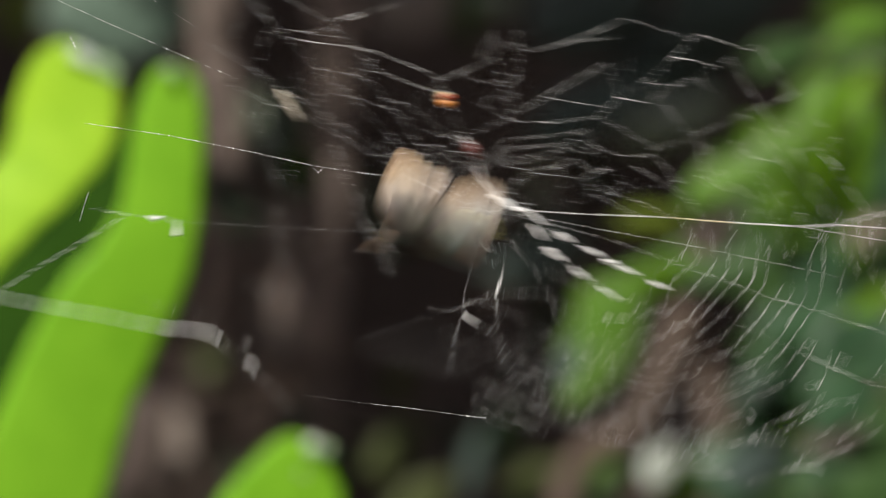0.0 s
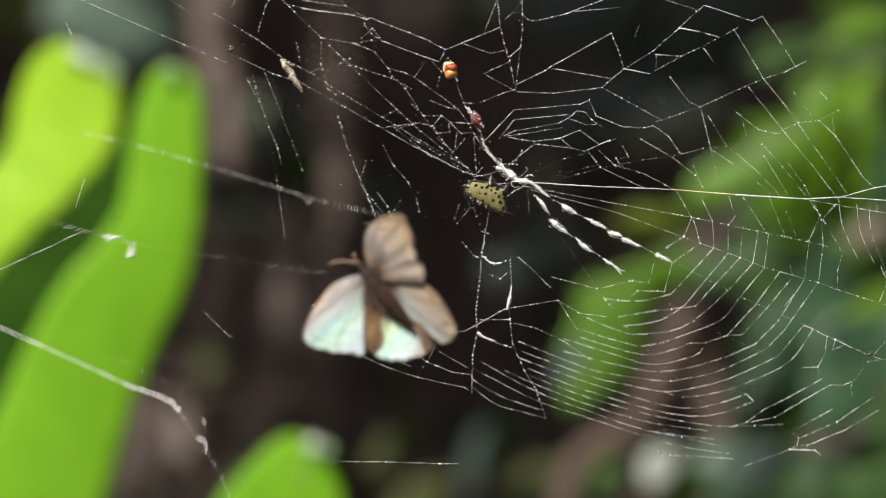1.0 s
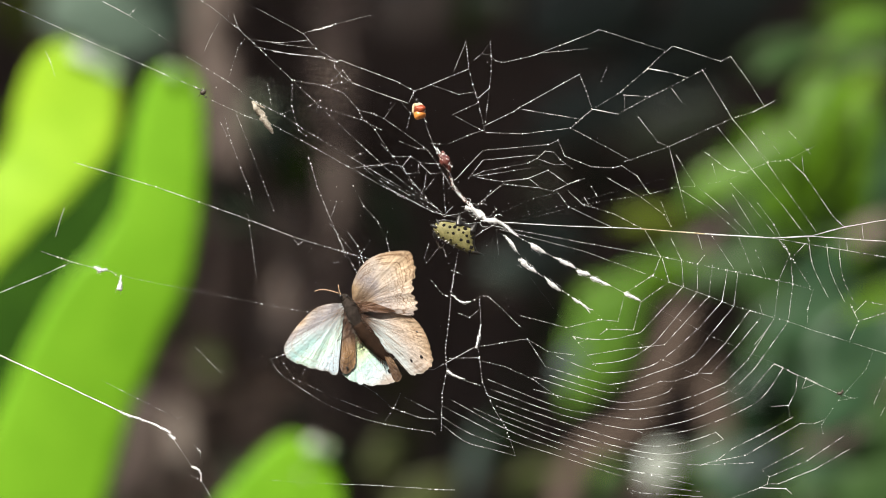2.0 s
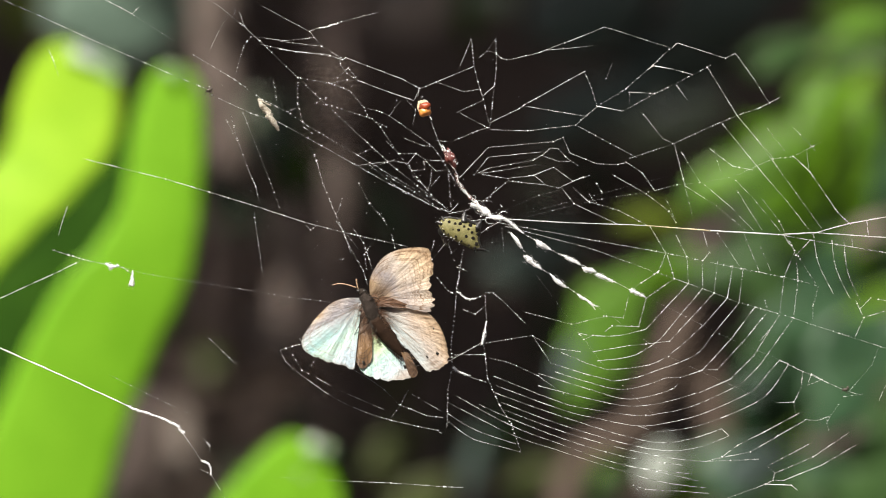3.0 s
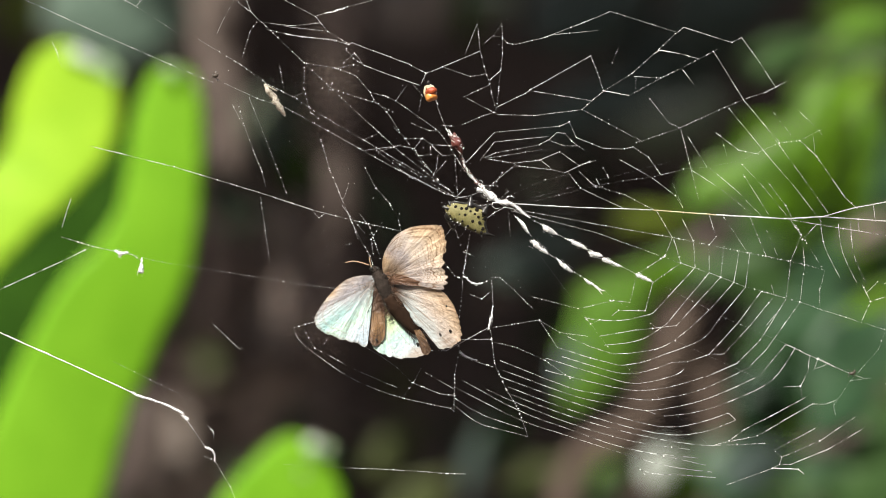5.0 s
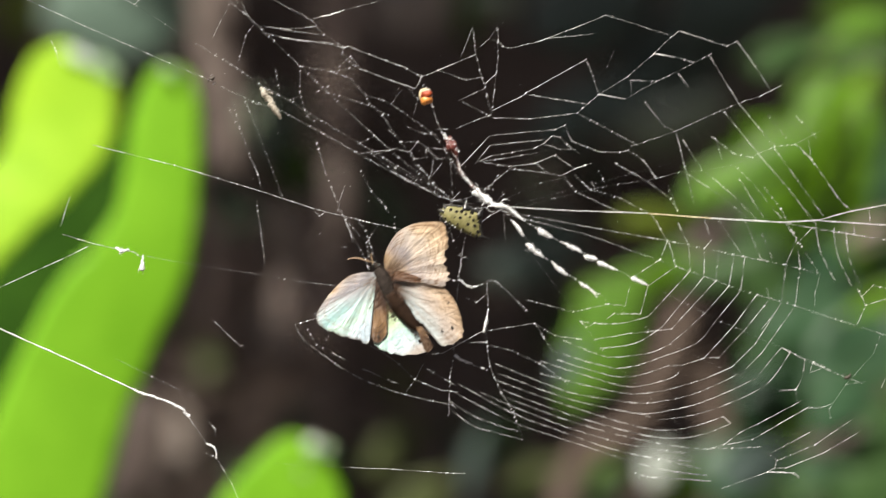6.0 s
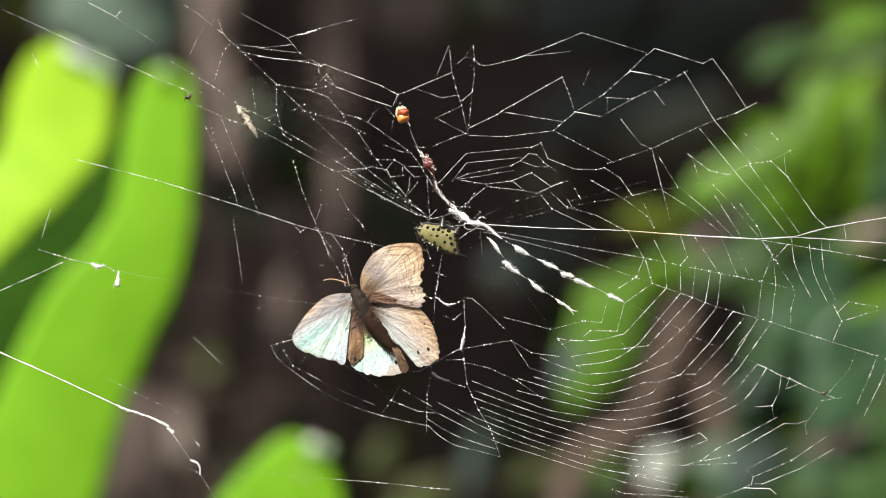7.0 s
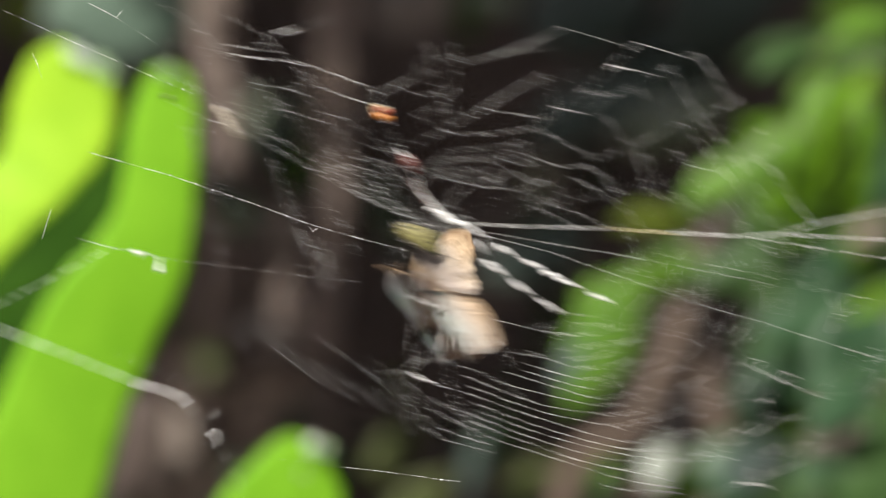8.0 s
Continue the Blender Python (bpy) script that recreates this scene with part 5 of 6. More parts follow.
    for row in (rows[0], rows[-1]):
        for k in range(cross):
            bm.faces.new((row[0][k], row[0][k + 1], row[1][k + 1], row[1][k]))
    b2 = bmesh.new()
    tube(b2, [Vector((p.x, y + bend * (i / (n - 1)) ** 2 + 0.0006, p.y)) for i, p in enumerate(pts)], [max(0.0006, p.z * 0.03) for p in pts], 6)
    if roll:
        # turn the leaf about its own length
        tip, foot = Vector((pts[0].x, y, pts[0].y)), Vector((pts[-1].x, y + bend, pts[-1].y))
        turn = Matrix.Translation(tip) @ Matrix.Rotation(radians(roll), 4, foot - tip) @ Matrix.Translation(-tip)
        bm.transform(turn)
        b2.transform(turn)
    ob = part(name, bm, mat, owner, label)
    part("midrib", b2, mat, ob)
    return ob


def stalk(owner, x, y, z, x0, y0, mat, r=0.004, name="stalk"):
    bm = bmesh.new()
    tube(bm, curve_points([Vector((x, y, z)), Vector((x * 0.7 + x0 * 0.3, y, z * 0.6)), Vector((x0, y0, 0.25)), Vector((x0, y0, -0.01))], 5), r, 8, taper=1.6)
    return part(name, bm, mat, owner)


NEAR = 1.35


def leafy_plant(name, spine, y, mat, label, bend, bright, dull, seed, wavy=0.1, slant=0.0):
    ob = thing(name, (0, 0, 0), label, "plant", "strap-leaved plants behind the web")
    leaf = blade(ob, "leaf_blade", spine, y, mat, bend, ripple=wavy, seed=seed, fold=0.05, slant=slant)
    last = spine[-1]
    stalk(ob, last[0], y + bend, last[1] + 0.005, last[0] - 0.03, y + bend + 0.03, mat)
    # the bright spots are added pale shapes that stand for glints
    for spots, surface, words in ((bright, GLINT_SPOT, "pale glossy spot in place of a glint"), (dull, GREY_TIP, "grey withered leaf edge")):
        for x, z, r in spots:
            bm = bmesh.new()
            ball(bm, (x, y - 0.004, z), (r, r * 0.3, r * 0.8), Matrix.Rotation(radians(35), 4, "Y"), 7, 0.25, seed)
            part("tip_spot", bm, surface, leaf, words)
    return ob


plant_a = leafy_plant("strap_leaf_plant", [(-0.1569, 0.7864, 0.0024), (-0.1579, 0.7845, 0.0102), (-0.1589, 0.7802, 0.016), (-0.1598, 0.7729, 0.0203), (-0.1608, 0.762, 0.023), (-0.1635, 0.7511, 0.0232), (-0.169, 0.7397, 0.0201), (-0.1773, 0.7286, 0.0172), (-0.1889, 0.7179, 0.017), (-0.201, 0.7075, 0.0184), (-0.2128, 0.6954, 0.0199), (-0.2286, 0.6772, 0.0218), (-0.2468, 0.6494, 0.0194), (-0.2601, 0.6203, 0.0073)], NEAR, YOUNG_BLADE, "bright yellow-green strap leaf in full sun", 0.0,
                      [(-0.1552, 0.7831, 0.0039), (-0.1511, 0.7809, 0.0031)], [(-0.1448, 0.7782, 0.0051), (-0.1402, 0.7743, 0.0039)], 1, 0.05, -0.22)
plant_b = leafy_plant("strap_leaf_plant", [(-0.1101, 0.7753, 0.0019), (-0.1103, 0.7737, 0.0065), (-0.111, 0.7702, 0.0096), (-0.1119, 0.7644, 0.0117), (-0.1129, 0.7567, 0.0135), (-0.1138, 0.7457, 0.0145), (-0.115, 0.7329, 0.0149), (-0.1161, 0.7212, 0.0156), (-0.1182, 0.7096, 0.0168), (-0.1222, 0.6986, 0.0191), (-0.1282, 0.6862, 0.0212), (-0.1376, 0.6732, 0.0236), (-0.1467, 0.6541, 0.0245), (-0.1534, 0.6396, 0.0252), (-0.1614, 0.6175, 0.0266), (-0.1688, 0.5965, 0.0284), (-0.1782, 0.5697, 0.0256), (-0.1851, 0.5463, 0.014)], NEAR - 0.05, BLADE, "tall bright green strap leaf with a blunt tip", 0.0,
                      [], [(-0.1115, 0.773, 0.0033)], 2, 0.03, 0.16)
plant_c = leafy_plant("strap_leaf_plant", [(-0.0577, 0.6196, 0.0019), (-0.0582, 0.6187, 0.0067), (-0.0594, 0.6158, 0.0107), (-0.0611, 0.6108, 0.0148), (-0.063, 0.6043, 0.0196), (-0.0654, 0.5953, 0.0243), (-0.0678, 0.5857, 0.0277), (-0.072, 0.5702, 0.0277), (-0.0761, 0.5523, 0.0167)], NEAR - 0.02, BLADE, "rounded bright green leaf tip", 0.0,
                      [(-0.0549, 0.6175, 0.0033)], [(-0.0487, 0.6153, 0.0033), (-0.0587, 0.6053, 0.0017)], 3, 0.08, 0.1)
# rear leaf: the shade between the bright leaves is painted into its colour
plant_d = leafy_plant("strap_leaf_plant", [(-0.1482, 0.7562, 0.004), (-0.1527, 0.7472, 0.0158), (-0.1598, 0.7345, 0.0224), (-0.1698, 0.7187, 0.0277), (-0.1817, 0.7003, 0.0303), (-0.1949, 0.6792, 0.0316), (-0.2067, 0.6554, 0.0316), (-0.2173, 0.6264, 0.029), (-0.2278, 0.5948, 0.0158)], NEAR + 0.12, SHADED_BLADE, "strap leaf with the shade of others put into its dark green", 0.0, [], [], 4)


# ---- thicket behind ----
def ovate(owner, tip, base, half, y, lean, mat, seed, label="", roll=0.0):
    """A broad leaf from its base to its tip, both (across, up)."""
    prof = (0.04, 0.5, 0.85, 1.0, 0.97, 0.82, 0.55, 0.25)
    spine = []
    rnd = random.Random(seed)
    bow = rnd.uniform(-0.08, 0.08)
    for i, w in enumerate(prof):
        s = i / (len(prof) - 1)
        x, z = tip[0] + (base[0] - tip[0]) * s, tip[1] + (base[1] - tip[1]) * s
        x, z = x + (base[1] - tip[1]) * bow * math.sin(s * math.pi), z - (base[0] - tip[0]) * bow * math.sin(s * math.pi)
        spine.append((x, z, half * w))
    return blade(owner, "leaf", spine, y, mat, lean, 0.0008, label, 0.12, seed, 0.2, 4, 0.0, roll)


def twig(owner, pts, r, mat, name="stem", lumps=0.12, taper=0.6):
    bm = bmesh.new()
    tube(bm, curve_points(pts, 6), r, 9, lumps, len(pts), taper)
    return part(name, bm, mat, owner)


def shrub(name, label, leaves, stem_pts, r, seed, turned=0.0):
    ob = thing(name, (0, 0, 0), label, "shrub")
    twig(ob, stem_pts, r, DARK_BARK, "stem")
    for i, (tip, base, half, y, lean, mat) in enumerate(leaves):
        ovate(ob, tip, base, half, y, lean, mat, seed + i, roll=0.0 if mat in (WAXY, MISTY) else turned * math.sin(i * 2.4))
    return ob


FAR = 1.9


# much of the play of sun and shade is in the leaf colours
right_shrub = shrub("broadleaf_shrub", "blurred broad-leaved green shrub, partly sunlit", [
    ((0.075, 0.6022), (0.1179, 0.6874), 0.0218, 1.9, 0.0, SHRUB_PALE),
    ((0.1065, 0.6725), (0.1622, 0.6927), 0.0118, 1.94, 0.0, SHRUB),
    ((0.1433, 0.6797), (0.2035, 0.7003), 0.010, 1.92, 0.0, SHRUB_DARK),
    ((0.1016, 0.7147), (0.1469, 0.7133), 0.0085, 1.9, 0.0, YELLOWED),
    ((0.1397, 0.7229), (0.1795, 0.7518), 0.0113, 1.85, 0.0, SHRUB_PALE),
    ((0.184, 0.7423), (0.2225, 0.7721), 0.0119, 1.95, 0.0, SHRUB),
    ((0.2305, 0.716), (0.256, 0.796), 0.0177, 1.9, 0.0, SHRUB_LIT),
    ((0.2434, 0.7388), (0.2662, 0.8158), 0.0126, 1.95, 0.0, SHRUB_LIT),
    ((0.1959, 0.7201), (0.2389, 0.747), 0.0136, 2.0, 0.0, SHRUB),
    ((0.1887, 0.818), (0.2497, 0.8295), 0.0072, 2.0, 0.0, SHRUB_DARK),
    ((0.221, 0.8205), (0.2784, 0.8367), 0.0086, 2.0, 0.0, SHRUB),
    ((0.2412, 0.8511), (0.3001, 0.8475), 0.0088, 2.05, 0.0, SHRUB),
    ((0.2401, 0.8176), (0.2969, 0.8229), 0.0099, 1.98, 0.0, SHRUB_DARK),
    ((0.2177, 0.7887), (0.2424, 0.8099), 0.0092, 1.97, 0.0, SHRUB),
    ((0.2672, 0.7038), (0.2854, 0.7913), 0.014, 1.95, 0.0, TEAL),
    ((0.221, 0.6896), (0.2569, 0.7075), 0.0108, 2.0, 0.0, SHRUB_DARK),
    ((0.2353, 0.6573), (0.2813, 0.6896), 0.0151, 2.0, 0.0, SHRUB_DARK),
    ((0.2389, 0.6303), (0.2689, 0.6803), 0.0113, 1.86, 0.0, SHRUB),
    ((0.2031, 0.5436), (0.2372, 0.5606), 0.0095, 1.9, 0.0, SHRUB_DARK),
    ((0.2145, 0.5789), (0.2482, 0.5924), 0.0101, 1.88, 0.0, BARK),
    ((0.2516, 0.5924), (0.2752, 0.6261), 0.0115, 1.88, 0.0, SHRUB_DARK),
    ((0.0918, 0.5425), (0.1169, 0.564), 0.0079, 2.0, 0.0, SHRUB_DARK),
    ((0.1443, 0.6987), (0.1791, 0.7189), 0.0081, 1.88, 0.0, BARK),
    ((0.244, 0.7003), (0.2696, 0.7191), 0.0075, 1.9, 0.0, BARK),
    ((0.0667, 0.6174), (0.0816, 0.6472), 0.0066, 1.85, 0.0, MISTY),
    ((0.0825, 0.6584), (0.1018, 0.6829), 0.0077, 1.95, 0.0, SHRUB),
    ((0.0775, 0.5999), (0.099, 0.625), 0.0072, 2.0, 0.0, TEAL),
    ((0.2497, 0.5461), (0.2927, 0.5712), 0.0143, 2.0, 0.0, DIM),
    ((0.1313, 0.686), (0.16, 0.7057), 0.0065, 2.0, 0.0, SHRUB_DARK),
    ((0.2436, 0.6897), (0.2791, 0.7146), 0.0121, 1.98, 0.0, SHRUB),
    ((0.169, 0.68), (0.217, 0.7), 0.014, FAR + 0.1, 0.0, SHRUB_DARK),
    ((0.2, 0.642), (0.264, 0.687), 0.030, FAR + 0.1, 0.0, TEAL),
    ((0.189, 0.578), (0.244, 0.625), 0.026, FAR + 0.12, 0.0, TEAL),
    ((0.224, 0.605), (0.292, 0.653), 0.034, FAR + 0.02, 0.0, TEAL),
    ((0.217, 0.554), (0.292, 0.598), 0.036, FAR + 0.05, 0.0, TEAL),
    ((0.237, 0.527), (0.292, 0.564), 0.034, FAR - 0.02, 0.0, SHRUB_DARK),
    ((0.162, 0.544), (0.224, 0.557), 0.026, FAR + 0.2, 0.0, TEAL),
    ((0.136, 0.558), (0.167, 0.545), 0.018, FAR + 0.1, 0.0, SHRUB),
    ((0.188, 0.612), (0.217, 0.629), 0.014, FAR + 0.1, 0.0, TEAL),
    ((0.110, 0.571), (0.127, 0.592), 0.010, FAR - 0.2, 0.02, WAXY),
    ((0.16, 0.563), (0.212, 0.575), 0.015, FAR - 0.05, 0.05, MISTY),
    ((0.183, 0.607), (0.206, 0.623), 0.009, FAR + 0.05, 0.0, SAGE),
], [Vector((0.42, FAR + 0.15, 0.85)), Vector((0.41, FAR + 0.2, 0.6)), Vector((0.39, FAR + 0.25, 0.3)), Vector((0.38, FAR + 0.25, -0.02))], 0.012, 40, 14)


def filler(owner, count, x0, x1, z0, z1, y0, y1, size, mats, seed):
    """Small leaves on thin stalks that fill out a shrub."""
    rnd = random.Random(seed)
    for k in range(count):
        x, z, y = rnd.uniform(x0, x1), rnd.uniform(z0, z1), rnd.uniform(y0, y1)
        a, ln = rnd.uniform(2.6, 4.4), size * rnd.uniform(0.7, 1.4)
        tip = (x + math.cos(a) * ln, z + math.sin(a) * ln)
        ovate(owner, tip, (x, z), ln * rnd.uniform(0.22, 0.34), y, rnd.uniform(-0.02, 0.05), rnd.choice(mats), seed * 50 + k)
        twig(owner, [Vector((x, y + 0.02, z)), Vector((x + 0.02, y + 0.05, z - 0.02)), Vector((0.41, 2.08, z - 0.05))], 0.0012, DARK_BARK, "stalk")


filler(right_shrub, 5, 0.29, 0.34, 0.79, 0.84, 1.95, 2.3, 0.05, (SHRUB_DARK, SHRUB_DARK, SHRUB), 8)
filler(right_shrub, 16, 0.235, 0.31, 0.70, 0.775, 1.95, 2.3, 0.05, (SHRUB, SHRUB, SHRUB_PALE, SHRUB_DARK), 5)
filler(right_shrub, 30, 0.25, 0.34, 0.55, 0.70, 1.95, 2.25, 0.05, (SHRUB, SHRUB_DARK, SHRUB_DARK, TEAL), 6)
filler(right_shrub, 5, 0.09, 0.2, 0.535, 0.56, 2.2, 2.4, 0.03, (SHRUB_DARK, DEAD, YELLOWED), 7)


def sprig(owner, tip, base, half, y, mat, seed):
    """A narrow leaf on a long stalk, nearer than the rest of its shrub."""
    ovate(owner, tip, base, half, y, 0.01, mat, seed)
    twig(owner, [Vector((base[0], y + 0.01, base[1])), Vector((base[0] + 0.06, y + 0.15, base[1] + 0.01)), Vector((0.41, 2.08, base[1] - 0.03))], 0.0012, DARK_BARK, "stalk")


for k, (tip, base, half, mat) in enumerate((
        ((0.121, 0.721), (0.168, 0.754), 0.0060, SHRUB_PALE), ((0.164, 0.729), (0.186, 0.781), 0.011, SHRUB), ((0.179, 0.712), (0.201, 0.774), 0.010, SHRUB),
        ((0.148, 0.782), (0.178, 0.793), 0.0045, SHRUB_DARK), ((0.174, 0.793), (0.217, 0.807), 0.006, SHRUB_PALE), ((0.139, 0.738), (0.158, 0.751), 0.004, GREYED),
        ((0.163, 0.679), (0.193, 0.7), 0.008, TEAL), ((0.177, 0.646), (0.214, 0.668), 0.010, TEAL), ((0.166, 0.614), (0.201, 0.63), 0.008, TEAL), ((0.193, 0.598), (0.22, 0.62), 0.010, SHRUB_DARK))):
    sprig(right_shrub, tip, base, half, 1.45 + 0.02 * (k % 4), mat, 300 + k)


def sapling(name, label, pts, r, mat, taper=1.0):
    ob = thing(name, (0, 0, 0), label, "tree", "thin stems in the thicket")
    twig(ob, pts, r, mat, "trunk", 0.1, taper)
    for k in range(3):
        side = Vector((math.cos(2.2 + k), -0.9, 0)) * r * 0.75
        twig(ob, [p + side for p in pts[1:-1]], r * 0.35, mat, "bark_ridge", 0.3, taper)
    return ob


sapling("hanging_branch", "pinkish-brown dead branch hanging from the canopy", [Vector((-0.30, 2.25, 2.5)), Vector((-0.163, 2.2, 0.992)), Vector((-0.159, 2.2, 0.874)), Vector((-0.152, 2.2, 0.803)), Vector((-0.148, 2.2, 0.756))], 0.016, BARK, 0.5)
sapling("sapling", "dim brown thin stem, out of focus", [Vector((-0.234, 3, 1.422)), Vector((-0.225, 3, 0.937)), Vector((-0.212, 3, 0.776)), Vector((-0.223, 3, 0.641)), Vector((-0.255, 3, 0.507)), Vector((-0.266, 3, 0.399)), Vector((-0.3, 3.0, 0.3)), Vector((-0.3, 3.0, -0.02))], 0.028, PALE_BARK)
sapling("sapling", "grey-brown thin stem, out of focus", [Vector((-0.101, 2.9, 1.398)), Vector((-0.099, 2.9, 0.929)), Vector((-0.102, 2.9, 0.773)), Vector((-0.114, 2.9, 0.617)), Vector((-0.137, 2.9, 0.471)), Vector((-0.18, 2.9, 0.3)), Vector((-0.18, 2.9, -0.02))], 0.018, PALE_BARK)
sapling("sapling", "dim brown bowed stem, out of focus", [Vector((-0.213, 3.05, 0.81)), Vector((-0.183, 3.05, 0.711)), Vector((-0.164, 3.05, 0.635)), Vector((-0.166, 3.05, 0.547)), Vector((-0.188, 3.05, 0.449)), Vector((-0.22, 3.05, 0.3)), Vector((-0.22, 3.05, -0.02))], 0.022, PALE_BARK)
sapling("sapling", "brown forked stem, out of focus", [Vector((0.162, 2.1, 0.663)), Vector((0.153, 2.1, 0.633)), Vector((0.127, 2.1, 0.58)), Vector((0.081, 2.1, 0.534)), Vector((0.06, 2.1, 0.3)), Vector((0.06, 2.1, -0.02))], 0.010, DARK_BARK)
sapling("sapling", "brown slanting stem, out of focus", [Vector((0.16, 2.12, 0.662)), Vector((0.173, 2.12, 0.624)), Vector((0.187, 2.12, 0.579)), Vector((0.196, 2.12, 0.525)), Vector((0.2, 2.12, 0.3)), Vector((0.2, 2.12, -0.02))], 0.010, DARK_BARK)

left_shrub = shrub("broadleaf_shrub", "grey-green blurred leaves in the shade", [
    # the DRY leaves are added as light brown patches before the bank
    ((-0.0697, 0.9086), (0.0187, 0.9346), 0.0312, 2.9, 0.0, DRY),
    ((-0.1636, 0.6844), (-0.1205, 0.7436), 0.0258, 3.0, 0.0, DRY),
    ((-0.1633, 0.5965), (-0.1269, 0.6589), 0.0312, 2.9, 0.0, DRY),
    ((0.0331, 0.6804), (0.1236, 0.7105), 0.0211, 2.8, 0.0, DIM),
    ((0.1176, 0.8228), (0.206, 0.8514), 0.0208, 2.9, 0.0, MISTY),
    ((-0.2537, 0.5046), (-0.2164, 0.5699), 0.0233, 2.6, 0.0, DRY),
    ((-0.1521, 0.7731), (-0.1375, 0.8312), 0.0126, 2.7, 0.0, DIM),
    ((-0.307, 0.874), (-0.178, 0.895), 0.05, 2.4, 0.0, SAGE),
    ((-0.251, 0.52), (-0.2, 0.597), 0.035, 2.2, 0.0, DEAD),
    ((0.048, 0.461), (0.103, 0.517), 0.04, 3.1, 0.0, DEAD),
    ((0.098, 0.456), (0.165, 0.534), 0.04, 3.1, 0.0, DEAD),
    ((-0.338, 0.864), (-0.312, 0.916), 0.03, 2.5, 0.0, YELLOWED),
    ((0.02, 0.898), (0.059, 0.894), 0.012, 2.5, 0.0, GREYED),
    ((-0.209, 0.798), (-0.152, 0.856), 0.04, 3.2, 0.0, GREYED),
    ((0.034, 0.513), (0.068, 0.552), 0.02, 2.9, 0.0, SHRUB_DARK),
    ((-0.063, 0.525), (-0.020, 0.568), 0.014, 2.45, 0.0, OLIVE),
    ((-0.052, 0.484), (0.004, 0.527), 0.018, 2.4, 0.0, OLIVE),
    ((0.018, 0.505), (0.034, 0.565), 0.008, 2.45, 0.0, DIM),
    ((0.047, 0.511), (0.095, 0.533), 0.009, 2.45, 0.0, OLIVE),
    ((0.067, 0.683), (0.147, 0.712), 0.035, 3.2, 0.0, TEAL),
    ((0.159, 0.803), (0.272, 0.846), 0.026, 3.0, 0.0, GREYED),
    ((0.078, 0.800), (0.165, 0.862), 0.028, 3.0, 0.0, DIM),
    # two dull leaves added to brighten the dark gap beside the stems
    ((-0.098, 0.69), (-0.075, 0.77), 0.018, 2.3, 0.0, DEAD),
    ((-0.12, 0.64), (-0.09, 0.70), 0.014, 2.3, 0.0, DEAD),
    # dark leaves added to shade down the upper bank by their colour
    ((0.079, 0.905), (0.197, 0.948), 0.05, 3.0, 0.0, DIM),
    ((0.165, 0.878), (0.294, 0.921), 0.045, 3.05, 0.0, DIM),
    ((0.213, 0.932), (0.321, 0.97), 0.05, 2.95, 0.0, DIM),
], [Vector((-0.32, 2.5, 1.0)), Vector((-0.3, 2.5, 0.6)), Vector((-0.28, 2.5, -0.02))], 0.01, 90)


# dry leaves and twigs added behind the web; the darkest hold shade in their colour
rnd = random.Random(61)
for k in range(34):
    x, z, y = rnd.uniform(-0.42, 0.22), rnd.uniform(0.34, 0.68) if k % 3 else rnd.uniform(0.68, 1.05), rnd.uniform(2.5, 3.3)
    a, ln = rnd.uniform(3.6, 5.6), rnd.uniform(0.04, 0.09)
    ovate(left_shrub, (x + math.cos(a) * ln, z + math.sin(a) * ln), (x, z), ln * rnd.uniform(0.12, 0.3), y, rnd.uniform(-0.02, 0.03), rnd.choice((DEAD, THICKET, THICKET, SHADED_BLADE, DIM)), 700 + k)
    twig(left_shrub, [Vector((x, y, z)), Vector((x - 0.03, y - 0.02, z + 0.03)), Vector((x * 0.6 - 0.15, 2.7, z - 0.05)), Vector((-0.3, 2.5, z - 0.12))], 0.0016, DARK_BARK, "stalk")


for k in range(22):
    x, z, y = rnd.uniform(-0.26, -0.03), rnd.uniform(0.47, 0.70), rnd.uniform(2.5, 3.2)
    a, ln = rnd.uniform(3.4, 5.8), rnd.uniform(0.025, 0.07)
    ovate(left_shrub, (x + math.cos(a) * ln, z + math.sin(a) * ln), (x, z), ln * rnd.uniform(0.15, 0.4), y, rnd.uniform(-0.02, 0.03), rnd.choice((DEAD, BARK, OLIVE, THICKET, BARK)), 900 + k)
    twig(left_shrub, [Vector((x, y, z)), Vector((x - 0.02, y - 0.02, z + 0.02)), Vector((-0.2, 2.7, z - 0.05)), Vector((-0.3, 2.5, z - 0.12))], 0.0016, DARK_BARK, "stalk")


# ---- ground, bank and the closing thicket ----
def build_ground():
    bm = bmesh.new()
    n = 40
    vs = []
    for j in range(n + 1):
        for i in range(n + 1):
            u, v = (i / n * 2 - 1), (j / n * 2 - 1)
            x, y = 60 * u * abs(u), 60 * v * abs(v)
            vs.append(bm.verts.new((x, y, 0.05 * noise.noise(Vector((x, y, 0)) * 0.6) - 0.02)))
    for j in range(n):
        for i in range(n):
            a = j * (n + 1) + i
            bm.faces.new((vs[a], vs[a + 1], vs[a + n + 2], vs[a + n + 1]))
    tagged(part("ground", bm, SOIL), "dark brown leaf-litter forest floor", "ground", kind="structure")


def build_backdrop():
    """A ring of shaded forest round the place, uneven, of earth bank behind the web."""
    bm = bmesh.new()
    n, rows = 96, 10
    ring = []
    for j in range(rows + 1):
        row = []
        for i in range(n):
            a = math.tau * i / n
            r = 4.4 + 0.5 * noise.noise(Vector((math.cos(a) * 2, math.sin(a) * 2, j * 0.35))) + 0.06 * j
            row.append(bm.verts.new((r * math.sin(a), r * math.cos(a), -0.1 + 0.28 * j)))
        ring.append(row)
    for a, b in zip(ring, ring[1:]):
        for i in range(n):
            bm.faces.new((a[i], a[(i + 1) % n], b[(i + 1) % n], b[i]))
